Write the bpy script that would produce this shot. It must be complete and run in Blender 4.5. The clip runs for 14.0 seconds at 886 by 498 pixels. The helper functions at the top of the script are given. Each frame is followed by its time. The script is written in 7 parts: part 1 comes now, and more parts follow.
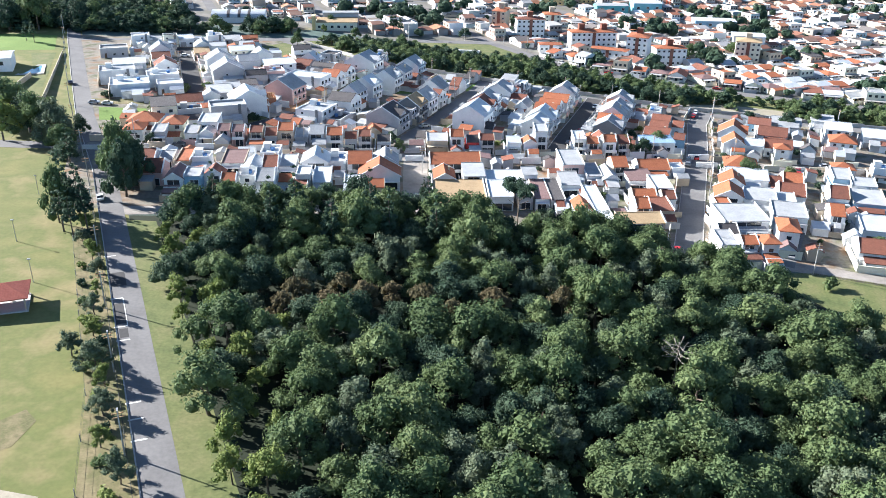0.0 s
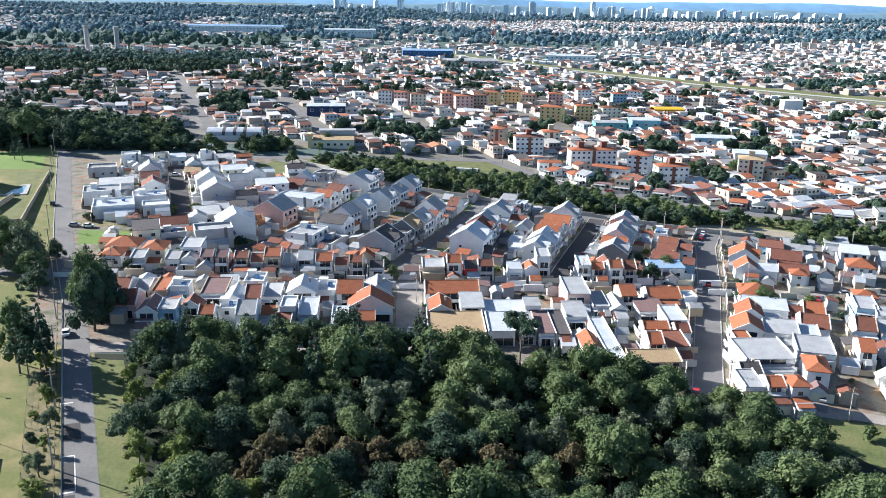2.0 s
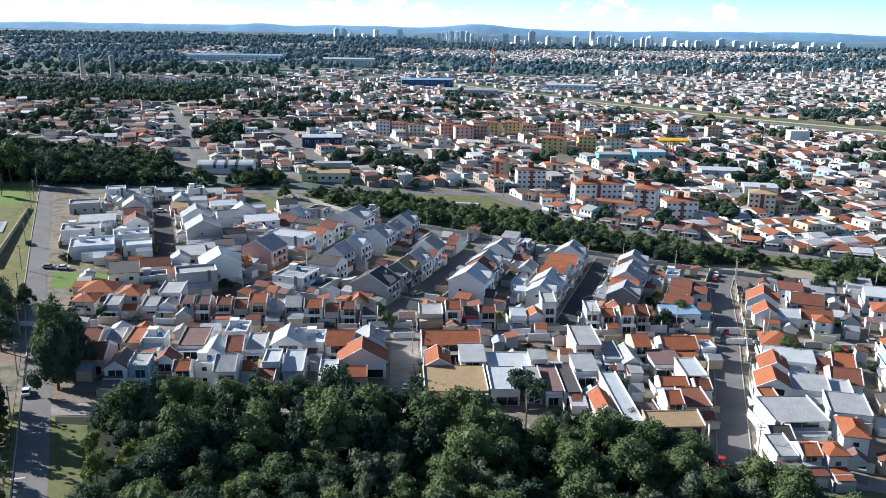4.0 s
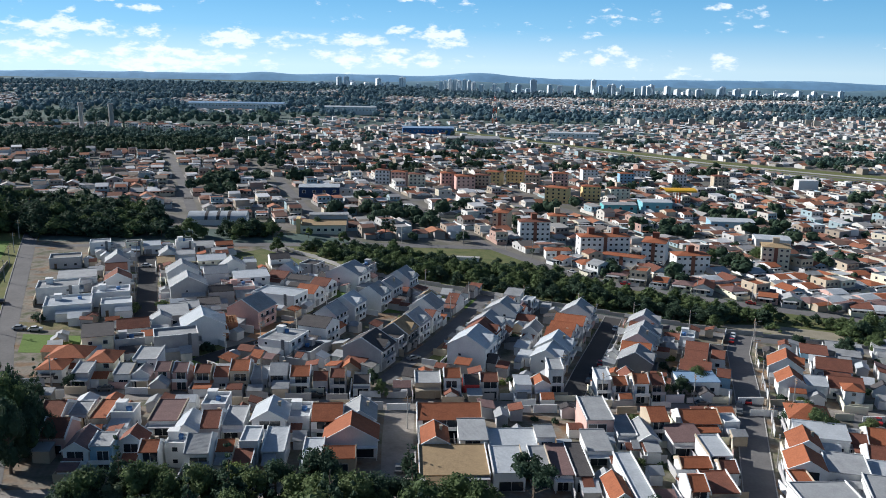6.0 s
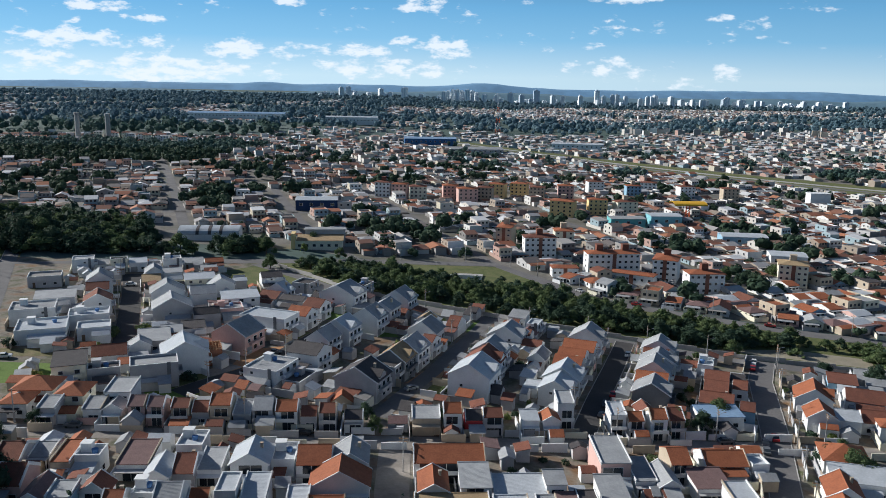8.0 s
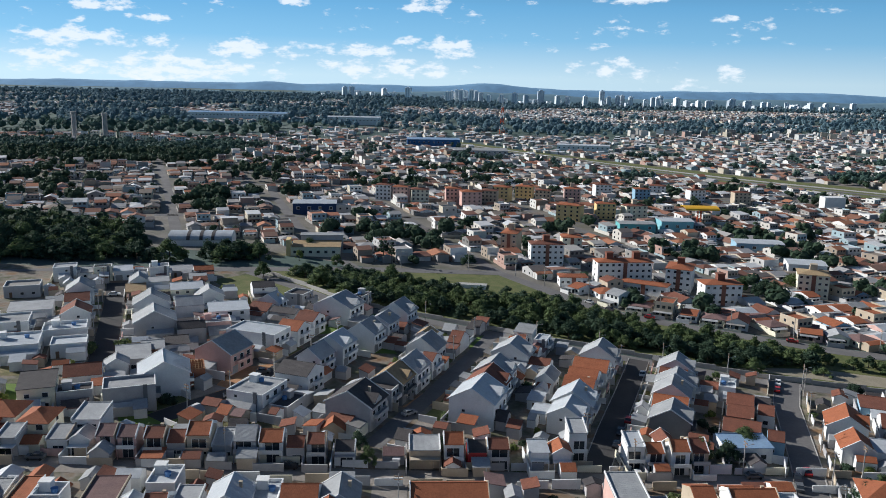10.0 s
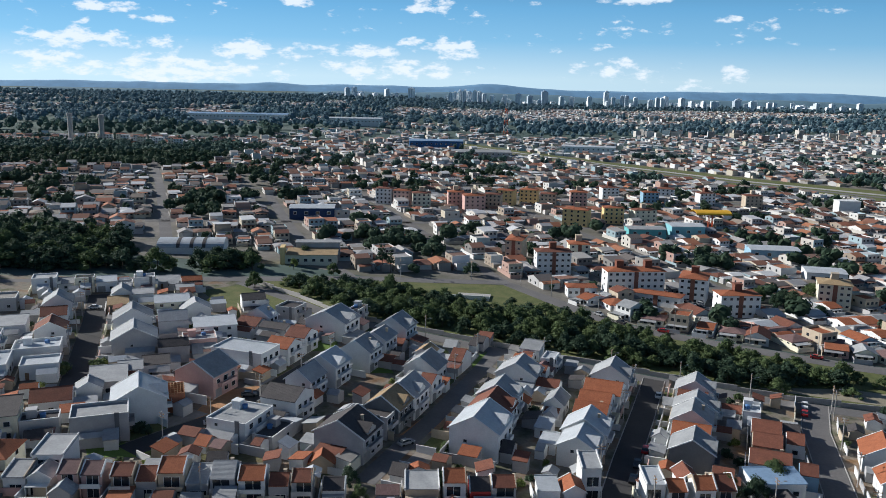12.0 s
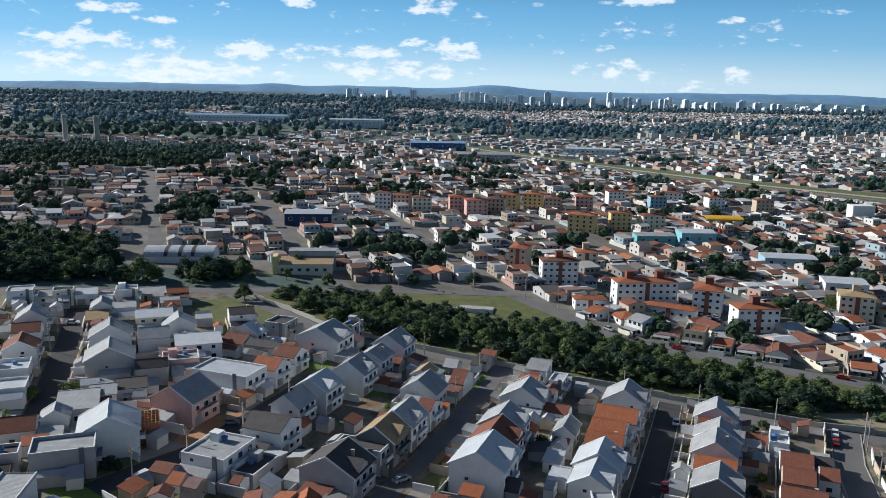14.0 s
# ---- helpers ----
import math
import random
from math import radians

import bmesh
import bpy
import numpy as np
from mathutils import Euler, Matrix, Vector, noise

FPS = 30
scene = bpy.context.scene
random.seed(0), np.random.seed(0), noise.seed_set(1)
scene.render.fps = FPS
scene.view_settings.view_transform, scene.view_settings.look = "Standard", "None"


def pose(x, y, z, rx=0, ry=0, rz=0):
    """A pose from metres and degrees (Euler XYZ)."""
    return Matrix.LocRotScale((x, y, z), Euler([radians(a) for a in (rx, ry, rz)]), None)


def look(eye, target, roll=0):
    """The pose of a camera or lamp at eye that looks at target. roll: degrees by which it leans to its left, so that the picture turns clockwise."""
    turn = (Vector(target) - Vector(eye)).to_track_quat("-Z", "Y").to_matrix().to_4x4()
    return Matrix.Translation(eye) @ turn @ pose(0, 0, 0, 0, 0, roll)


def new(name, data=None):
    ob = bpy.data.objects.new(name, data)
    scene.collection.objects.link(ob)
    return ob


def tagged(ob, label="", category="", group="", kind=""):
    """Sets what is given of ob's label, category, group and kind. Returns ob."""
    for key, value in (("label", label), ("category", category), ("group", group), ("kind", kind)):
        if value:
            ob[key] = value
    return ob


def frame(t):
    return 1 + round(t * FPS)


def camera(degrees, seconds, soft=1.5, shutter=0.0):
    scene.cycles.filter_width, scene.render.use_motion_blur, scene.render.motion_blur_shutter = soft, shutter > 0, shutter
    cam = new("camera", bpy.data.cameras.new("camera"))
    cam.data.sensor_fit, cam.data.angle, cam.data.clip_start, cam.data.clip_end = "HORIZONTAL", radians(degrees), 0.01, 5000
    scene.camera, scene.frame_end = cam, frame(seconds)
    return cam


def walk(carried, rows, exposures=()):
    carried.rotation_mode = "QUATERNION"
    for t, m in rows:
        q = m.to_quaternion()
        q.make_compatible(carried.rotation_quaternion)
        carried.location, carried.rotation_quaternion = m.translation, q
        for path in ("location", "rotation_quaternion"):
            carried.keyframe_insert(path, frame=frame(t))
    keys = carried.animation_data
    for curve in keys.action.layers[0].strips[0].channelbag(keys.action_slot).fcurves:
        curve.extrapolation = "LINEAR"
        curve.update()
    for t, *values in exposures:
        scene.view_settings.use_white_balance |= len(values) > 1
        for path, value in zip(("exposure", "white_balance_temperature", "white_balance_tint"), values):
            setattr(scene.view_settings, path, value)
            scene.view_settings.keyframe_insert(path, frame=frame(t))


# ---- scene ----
cam = camera(55.87, 14.0, soft=0.9)
# seconds, x, y, z, pitch, yaw, lean
ROWS = [
    (0.0, 0.00, -0.00, 88.00, -24.69, -0.68, 0.92),
    (0.5, 0.13, 4.85, 87.84, -22.98, -0.71, 0.94),
    (1.0, 0.36, 9.68, 87.86, -21.09, -0.69, 0.94),
    (1.5, 0.73, 14.36, 87.90, -19.03, -0.63, 0.93),
    (2.0, 1.11, 19.02, 88.07, -17.33, -0.59, 0.88),
    (2.5, 1.30, 23.69, 88.07, -16.42, -0.60, 0.88),
    (5.0, 2.15, 47.19, 87.75, -14.74, -0.53, 0.90),
    (5.5, 2.53, 51.73, 87.69, -13.82, -0.46, 0.90),
    (6.0, 2.79, 56.27, 87.52, -12.31, -0.39, 0.92),
    (6.5, 2.97, 60.95, 87.33, -11.71, -0.34, 0.94),
    (7.0, 3.11, 65.66, 87.19, -11.69, -0.31, 0.97),
    (7.5, 3.31, 70.41, 87.01, -11.66, -0.25, 0.97),
    (8.0, 3.48, 75.13, 86.82, -11.63, -0.20, 0.99),
    (10.5, 4.22, 98.80, 86.20, -11.63, 0.10, 1.16),
    (11.0, 4.45, 103.44, 86.07, -11.63, 0.17, 1.13),
    (11.5, 4.69, 108.05, 86.01, -11.60, 0.24, 1.11),
    (12.0, 4.85, 112.67, 85.86, -11.58, 0.29, 1.08),
    (12.5, 4.98, 117.42, 85.77, -11.56, 0.34, 1.09),
    (13.0, 5.18, 122.20, 85.76, -11.57, 0.39, 1.09),
    (13.5, 5.24, 126.85, 85.66, -11.53, 0.41, 1.07),
    (14.0, 5.29, 131.18, 85.62, -11.51, 0.44, 1.11),
]
EXPOSURES = [(0.0, 2.12, 6080, 10), (1.0, 2.02, 6080, 10), (2.5, 1.58, 6080, 10), (5.0, 1.04, 6100, 10), (6.5, 0.54, 6200, 9), (7.5, 0.48, 6200, 9), (14.0, 0.51, 6200, 9)]
walk(cam, [(t, pose(x, y, z, 90 + pitch, 0, yaw) @ pose(0, 0, 0, 0, 0, lean)) for t, x, y, z, pitch, yaw, lean in ROWS], EXPOSURES)


# ---- world and sun ----
SUN_FROM = Vector((-0.92, 0.38, 0.0)).normalized()
SUN_UP = radians(26)
world = bpy.data.worlds.new("sky")
scene.world = world
world.use_nodes = True
wn, wl = world.node_tree.nodes, world.node_tree.links
wn.clear()


def wnode(kind, **values):
    n = wn.new(kind)
    for key, value in values.items():
        n.inputs[key].default_value = value
    return n


def wmath(op, a, b=0.0):
    n = wn.new("ShaderNodeMath")
    n.operation = op
    for i, v in enumerate((a, b)):
        if isinstance(v, (int, float)):
            n.inputs[i].default_value = v
        else:
            wl.new(v, n.inputs[i])
    return n.outputs[0]


sky = wn.new("ShaderNodeTexSky")
sky.sky_type, sky.sun_disc = "NISHITA", False
sky.sun_elevation, sky.sun_rotation = SUN_UP, math.atan2(SUN_FROM.x, SUN_FROM.y)
sky.air_density, sky.dust_density, sky.ozone_density = 1.0, 0.3, 2.0
way = wn.new("ShaderNodeTexCoord").outputs["Generated"]
sep = wn.new("ShaderNodeSeparateXYZ")
wl.new(way, sep.inputs[0])
up = sep.outputs[2]
# low sky: pale at the horizon, clear blue a few degrees up
ramp = wn.new("ShaderNodeValToRGB")
ramp.color_ramp.elements[0].position, ramp.color_ramp.elements[0].color = 0.0, (0.56, 0.74, 0.84, 1)
ramp.color_ramp.elements[1].position, ramp.color_ramp.elements[1].color = 1.0, (0.13, 0.38, 0.66, 1)
mid = ramp.color_ramp.elements.new(0.45)
mid.color = (0.25, 0.52, 0.76, 1)
wl.new(wmath("MULTIPLY", up, 10.5), ramp.inputs[0])
low = wn.new("ShaderNodeMix")
low.data_type = "RGBA"
fade = wn.new("ShaderNodeMapRange")
fade.inputs[1].default_value, fade.inputs[2].default_value = 0.08, 0.16
wl.new(up, fade.inputs[0])
nish = wn.new("ShaderNodeMix")
nish.data_type, nish.blend_type = "RGBA", "MULTIPLY"
nish.inputs[0].default_value = 1.0
nish.inputs[7].default_value = (0.0350, 0.0385, 0.0420, 1)
wl.new(sky.outputs[0], nish.inputs[6])
wl.new(fade.outputs[0], low.inputs[0])
side = wmath("SUBTRACT", 0.75, wmath("MULTIPLY", sep.outputs[0], 0.17))
lit = wn.new("ShaderNodeVectorMath")
lit.operation = "SCALE"
wl.new(ramp.outputs[0], lit.inputs[0])
wl.new(side, lit.inputs["Scale"])
wl.new(lit.outputs[0], low.inputs[6])
wl.new(nish.outputs[2], low.inputs[7])
# fair-weather cumulus: (bearing, height, half width, half height) of each, broken up by noise
CLOUDS = [(0.187, 0.0118, 0.041, 0.0108), (0.334, 0.0110, 0.015, 0.0122), (-0.100, 0.0290, 0.034, 0.0081), (-0.041, 0.0379, 0.022, 0.0068), (0.008, 0.0337, 0.030, 0.0122), (-0.173, 0.0299, 0.020, 0.0081),
          (-0.239, 0.0271, 0.047, 0.0095), (-0.437, 0.0351, 0.101, 0.0095), (-0.492, 0.0121, 0.054, 0.0095), (-0.029, 0.0810, 0.034, 0.0081), (-0.176, 0.0809, 0.024, 0.0054), (-0.343, 0.0582, 0.034, 0.0041),
          (0.317, 0.0678, 0.015, 0.0047), (-0.409, 0.0687, 0.047, 0.0054), (-0.067, 0.0085, 0.081, 0.0108), (-0.333, 0.0033, 0.135, 0.0108), (0.212, 0.0884, 0.034, 0.0041)]
bearing = wmath("DIVIDE", sep.outputs[0], wmath("MAXIMUM", sep.outputs[1], 0.05))
squash = wn.new("ShaderNodeMapping")
squash.inputs["Scale"].default_value = (1.0, 1.0, 2.4)
wl.new(way, squash.inputs[0])
n1 = wnode("ShaderNodeTexNoise", Scale=42.0, Detail=7.0, Roughness=0.6)
n2 = wnode("ShaderNodeTexNoise", Scale=13.0, Detail=5.0, Roughness=0.55)
for n in (n1, n2):
    wl.new(squash.outputs[0], n.inputs[0])
ragged = wmath("ADD", wmath("MULTIPLY", n1.outputs[0], 2.3), wmath("MULTIPLY", n2.outputs[0], 0.7))
amount = wmath("SUBTRACT", wmath("MULTIPLY", n2.outputs[0], 1.15), wmath("ADD", 0.77, wmath("MULTIPLY", sep.outputs[0], 0.12)))
for a_, e_, w_, h_ in CLOUDS:
    da = wmath("DIVIDE", wmath("SUBTRACT", bearing, a_), w_ * 1.3)
    de = wmath("DIVIDE", wmath("SUBTRACT", up, e_), h_ * 1.35)
    near = wmath("SUBTRACT", 1.0, wmath("ADD", wmath("MULTIPLY", da, da), wmath("MULTIPLY", de, de)))
    amount = wmath("MAXIMUM", amount, wmath("SUBTRACT", wmath("MULTIPLY", near, 0.46), 0.02))
cover = wn.new("ShaderNodeMapRange")
cover.interpolation_type = "SMOOTHSTEP"
cover.inputs[1].default_value, cover.inputs[2].default_value = 1.60, 2.05
wl.new(wmath("ADD", amount, ragged), cover.inputs[0])
cloud = wn.new("ShaderNodeMix")
cloud.data_type = "RGBA"
cloud.inputs[7].default_value = (0.66, 0.69, 0.72, 1)
wl.new(wmath("MULTIPLY", cover.outputs[0], 0.85), cloud.inputs[0])
wl.new(low.outputs[2], cloud.inputs[6])
back = wnode("ShaderNodeBackground", Strength=1.0)
wl.new(cloud.outputs[2], back.inputs[0])
wout = wn.new("ShaderNodeOutputWorld")
wl.new(back.outputs[0], wout.inputs[0])

sun = new("sun", bpy.data.lights.new("sun", "SUN"))
sun.data.energy, sun.data.angle, sun.data.color = 4.3, radians(0.5), (1.0, 0.94, 0.86)
sun.matrix_world = look((0, 0, 0), -(SUN_FROM * math.cos(SUN_UP) + Vector((0, 0, math.sin(SUN_UP)))))

# ---- materials ----
MATS = {}


def material(name, stops, scale=0.5, fine=6.0, rough=0.8, metal=0.0, bump=0.15, island=0.0, obj=0.0, grain=0.25, spec=0.3, constant=False):
    """stops: colours between which broad stains mix; island, obj: how far each piece or object differs."""
    if name in MATS:
        return MATS[name]
    m = bpy.data.materials.new(name)
    m.use_nodes = True
    nt = m.node_tree
    N, L = nt.nodes, nt.links
    bsdf = N["Principled BSDF"]
    bsdf.inputs["Roughness"].default_value = rough
    bsdf.inputs["Metallic"].default_value = metal
    bsdf.inputs["Specular IOR Level"].default_value = spec
    geo = N.new("ShaderNodeNewGeometry")
    a = N.new("ShaderNodeTexNoise")
    a.inputs["Scale"].default_value, a.inputs["Detail"].default_value = scale, 4.0
    b = N.new("ShaderNodeTexNoise")
    b.inputs["Scale"].default_value, b.inputs["Detail"].default_value = fine, 3.0
    for t in (a, b):
        L.new(geo.outputs["Position"], t.inputs["Vector"])

    def mth(op, x, y):
        n = N.new("ShaderNodeMath")
        n.operation = op
        for i, v in enumerate((x, y)):
            if isinstance(v, (int, float)):
                n.inputs[i].default_value = v
            else:
                L.new(v, n.inputs[i])
        return n.outputs[0]

    s = mth("ADD", mth("MULTIPLY", mth("SUBTRACT", a.outputs[0], 0.5), 1.3 * (1 - max(island, obj))), 0.5)
    if island:
        s = mth("ADD", s, mth("MULTIPLY", mth("SUBTRACT", geo.outputs["Random Per Island"], 0.5), island))
    if obj:
        info = N.new("ShaderNodeObjectInfo")
        s = mth("ADD", s, mth("MULTIPLY", mth("SUBTRACT", info.outputs["Random"], 0.5), obj))
    ramp_ = N.new("ShaderNodeValToRGB")
    r = ramp_.color_ramp
    if constant:
        r.interpolation = "CONSTANT"
    for i, c in enumerate(stops):
        at = i / len(stops) if constant else i / max(1, len(stops) - 1)
        e = r.elements[i] if i < 2 else r.elements.new(at)
        e.position, e.color = at, (*c, 1)
    for i, c in enumerate(stops):
        at = i / len(stops) if constant else i / max(1, len(stops) - 1)
        r.elements[i].position, r.elements[i].color = at, (*c, 1)
    L.new(s, ramp_.inputs[0])
    mix = N.new("ShaderNodeMix")
    mix.data_type, mix.blend_type = "RGBA", "MULTIPLY"
    mix.inputs[0].default_value = 1.0
    g = mth("ADD", mth("MULTIPLY", b.outputs[0], 2 * grain), 1.0 - grain)
    L.new(ramp_.outputs[0], mix.inputs[6])
    L.new(g, mix.inputs[7])
    L.new(mix.outputs[2], bsdf.inputs["Base Color"])
    if bump:
        bp = N.new("ShaderNodeBump")
        bp.inputs["Strength"].default_value, bp.inputs["Distance"].default_value = bump, 0.1
        L.new(b.outputs[0], bp.inputs["Height"])
        L.new(bp.outputs[0], bsdf.inputs["Normal"])
    MATS[name] = m
    return m


def tile_material(name, dark, light, step=0.3):
    """Clay tiles: courses as fine relief, mottled and weathered."""
    m = material(name, [dark, light], scale=0.6, fine=2.6, rough=0.85, obj=0.35, grain=0.32)
    N, L = m.node_tree.nodes, m.node_tree.links
    co = N.new("ShaderNodeTexCoord")
    wv = N.new("ShaderNodeTexWave")
    wv.inputs["Scale"].default_value, wv.inputs["Distortion"].default_value = 0.5 / step, 0.6
    wv.bands_direction = "DIAGONAL"
    L.new(co.outputs["Object"], wv.inputs["Vector"])
    bp = N.new("ShaderNodeBump")
    bp.inputs["Strength"].default_value, bp.inputs["Distance"].default_value = 0.5, 0.06
    L.new(wv.outputs["Fac"], bp.inputs["Height"])
    L.new(bp.outputs[0], N["Principled BSDF"].inputs["Normal"])
    return m


def sheet_material(name, dark, light, rough=0.55, metal=0.0):
    """Corrugated roofing sheets: ribs as relief, streaks of dirt."""
    m = material(name, [dark, light], scale=0.35, fine=1.8, rough=rough, metal=metal, obj=0.4, grain=0.2)
    N, L = m.node_tree.nodes, m.node_tree.links
    co = N.new("ShaderNodeTexCoord")
    wv = N.new("ShaderNodeTexWave")
    wv.inputs["Scale"].default_value = 1.6
    L.new(co.outputs["Object"], wv.inputs["Vector"])
    bp = N.new("ShaderNodeBump")
    bp.inputs["Strength"].default_value, bp.inputs["Distance"].default_value = 0.35, 0.05
    L.new(wv.outputs["Fac"], bp.inputs["Height"])
    L.new(bp.outputs[0], N["Principled BSDF"].inputs["Normal"])
    return m


ROOF = {
    "o": tile_material("orange_tile", (0.21, 0.068, 0.034), (0.40, 0.14, 0.066)),
    "b": tile_material("brown_tile", (0.11, 0.048, 0.036), (0.25, 0.095, 0.06)),
    "m": tile_material("mauve_tile", (0.13, 0.085, 0.085), (0.24, 0.15, 0.14)),
    "d": tile_material("dark_tile", (0.045, 0.042, 0.045), (0.10, 0.092, 0.092)),
    "l": tile_material("tan_tile", (0.24, 0.17, 0.10), (0.42, 0.31, 0.18)),
    "y": sheet_material("fibre_cement", (0.19, 0.20, 0.21), (0.43, 0.445, 0.46), 0.8),
    "w": sheet_material("pale_sheet", (0.33, 0.36, 0.39), (0.57, 0.60, 0.63), 0.45),
    "t": sheet_material("blue_sheet", (0.16, 0.26, 0.40), (0.28, 0.40, 0.55), 0.5),
    "g": material("raw_concrete", [(0.20, 0.19, 0.18), (0.36, 0.35, 0.33)], obj=0.3),
}
ROOF_WORDS = {"o": "orange clay tile", "b": "weathered brown tile", "m": "mauve tile", "d": "dark slate-grey tile", "l": "tan tile",
              "y": "grey corrugated sheet", "w": "pale metal sheet", "t": "blue sheet", "g": "bare concrete"}


def paint(name, dark, light):
    return material(name, [dark, light], scale=0.4, fine=3.0, rough=0.85, obj=0.35, grain=0.12, bump=0.08)


WALL = {
    "w": paint("white_render", (0.58, 0.59, 0.59), (0.80, 0.81, 0.81)),
    "c": paint("cream_render", (0.60, 0.57, 0.45), (0.78, 0.76, 0.62)),
    "g": paint("grey_render", (0.30, 0.30, 0.31), (0.50, 0.50, 0.51)),
    "d": paint("dark_grey_render", (0.10, 0.11, 0.12), (0.20, 0.21, 0.22)),
    "e": paint("beige_render", (0.36, 0.30, 0.22), (0.56, 0.48, 0.38)),
    "p": paint("pink_render", (0.48, 0.30, 0.27), (0.66, 0.46, 0.41)),
    "t": paint("blue_render", (0.18, 0.34, 0.46), (0.34, 0.50, 0.62)),
    "r": paint("red_render", (0.42, 0.04, 0.04), (0.60, 0.07, 0.07)),
    "y": paint("yellow_render", (0.60, 0.44, 0.20), (0.78, 0.60, 0.32)),
}
WALL_WORDS = {"w": "white", "c": "cream", "g": "grey", "d": "dark grey", "e": "beige", "p": "pink", "t": "blue", "r": "red", "y": "yellow"}
GLASS = material("window_glass", [(0.015, 0.02, 0.028), (0.04, 0.05, 0.06)], rough=0.08, bump=0.0, spec=0.6, obj=0.5)
FRAME = material("white_frame", [(0.5, 0.5, 0.5), (0.7, 0.7, 0.7)], obj=0.5)
DOORM = material("door_paint", [(0.06, 0.035, 0.02), (0.25, 0.17, 0.11)], obj=0.8)
CONCRETE = material("pale_concrete", [(0.26, 0.25, 0.24), (0.46, 0.45, 0.43)], scale=0.3, obj=0.4)
BRICKM = material("raw_brick", [(0.30, 0.11, 0.06), (0.42, 0.18, 0.10)], fine=9)
TIMBER = material("roof_timber", [(0.28, 0.16, 0.08), (0.45, 0.28, 0.15)])
ASPHALT = material("asphalt", [(0.115, 0.112, 0.112), (0.195, 0.19, 0.19)], scale=0.12, fine=1.4, rough=0.9, grain=0.22)
DARK_ASPHALT = material("new_asphalt", [(0.040, 0.040, 0.043), (0.075, 0.073, 0.073)], scale=0.12, fine=1.4, rough=0.9, grain=0.2)
PAVEMENT = material("worn_paving", [(0.16, 0.14, 0.12), (0.36, 0.33, 0.30)], scale=0.2, fine=1.5, grain=0.25)
LOTS = material("bare_lots", [(0.035, 0.06, 0.018), (0.07, 0.08, 0.032), (0.20, 0.18, 0.15), (0.19, 0.11, 0.055), (0.045, 0.075, 0.022)], scale=0.16, fine=1.1, grain=0.4)
GRASS = material("mown_grass", [(0.095, 0.11, 0.034), (0.175, 0.165, 0.060), (0.12, 0.135, 0.042), (0.23, 0.19, 0.090), (0.145, 0.145, 0.048)], scale=0.09, fine=1.3, rough=0.95, grain=0.22)
LAWN = material("rough_grass", [(0.055, 0.085, 0.028), (0.12, 0.135, 0.05), (0.17, 0.155, 0.075)], scale=0.2, fine=1.6, rough=0.95, grain=0.35)
DRY = material("dry_verge", [(0.07, 0.075, 0.03), (0.20, 0.165, 0.09), (0.11, 0.11, 0.045), (0.26, 0.21, 0.13)], scale=0.35, fine=2.5, rough=0.95, grain=0.35)
SOIL = material("red_soil", [(0.30, 0.14, 0.065), (0.42, 0.23, 0.12), (0.24, 0.20, 0.085)], scale=0.14, fine=1.5, grain=0.3)
SAND = material("pale_gravel", [(0.22, 0.20, 0.14), (0.36, 0.32, 0.25)], scale=0.2, fine=2)
# litter colour held near black: the shade beneath the crowns is painted in
FLOOR = material("shaded_forest_floor", [(0.008, 0.014, 0.007), (0.022, 0.030, 0.014)], scale=0.3, rough=0.95)
# open land whose colour is shifted towards blue to suggest distance haze
FAR_LAND = material("hazed_far_land", [(0.045, 0.080, 0.080), (0.075, 0.115, 0.10), (0.14, 0.16, 0.15)], scale=0.006, fine=0.08, rough=0.95, grain=0.35)
BARK = material("bark", [(0.06, 0.045, 0.035), (0.16, 0.13, 0.10)], fine=8)
METAL = material("galvanised", [(0.25, 0.26, 0.27), (0.40, 0.41, 0.42)], rough=0.5, metal=0.5)
LINE = material("road_paint", [(0.45, 0.45, 0.43), (0.68, 0.68, 0.66)], fine=4)


def leaves(name, stops, grain=0.35):
    """Foliage: lets part of the light through."""
    m = material(name, stops, scale=0.18, fine=1.2, rough=0.7, island=0.35, obj=0.45, grain=grain, bump=0.0, spec=0.1)
    N, L = m.node_tree.nodes, m.node_tree.links
    bs = N["Principled BSDF"]
    thin_ = N.new("ShaderNodeBsdfTranslucent")
    L.new(bs.inputs["Base Color"].links[0].from_socket, thin_.inputs[0])
    both = N.new("ShaderNodeMixShader")
    both.inputs[0].default_value = 0.3
    L.new(bs.outputs[0], both.inputs[1])
    L.new(thin_.outputs[0], both.inputs[2])
    L.new(both.outputs[0], N["Material Output"].inputs[0])
    return m


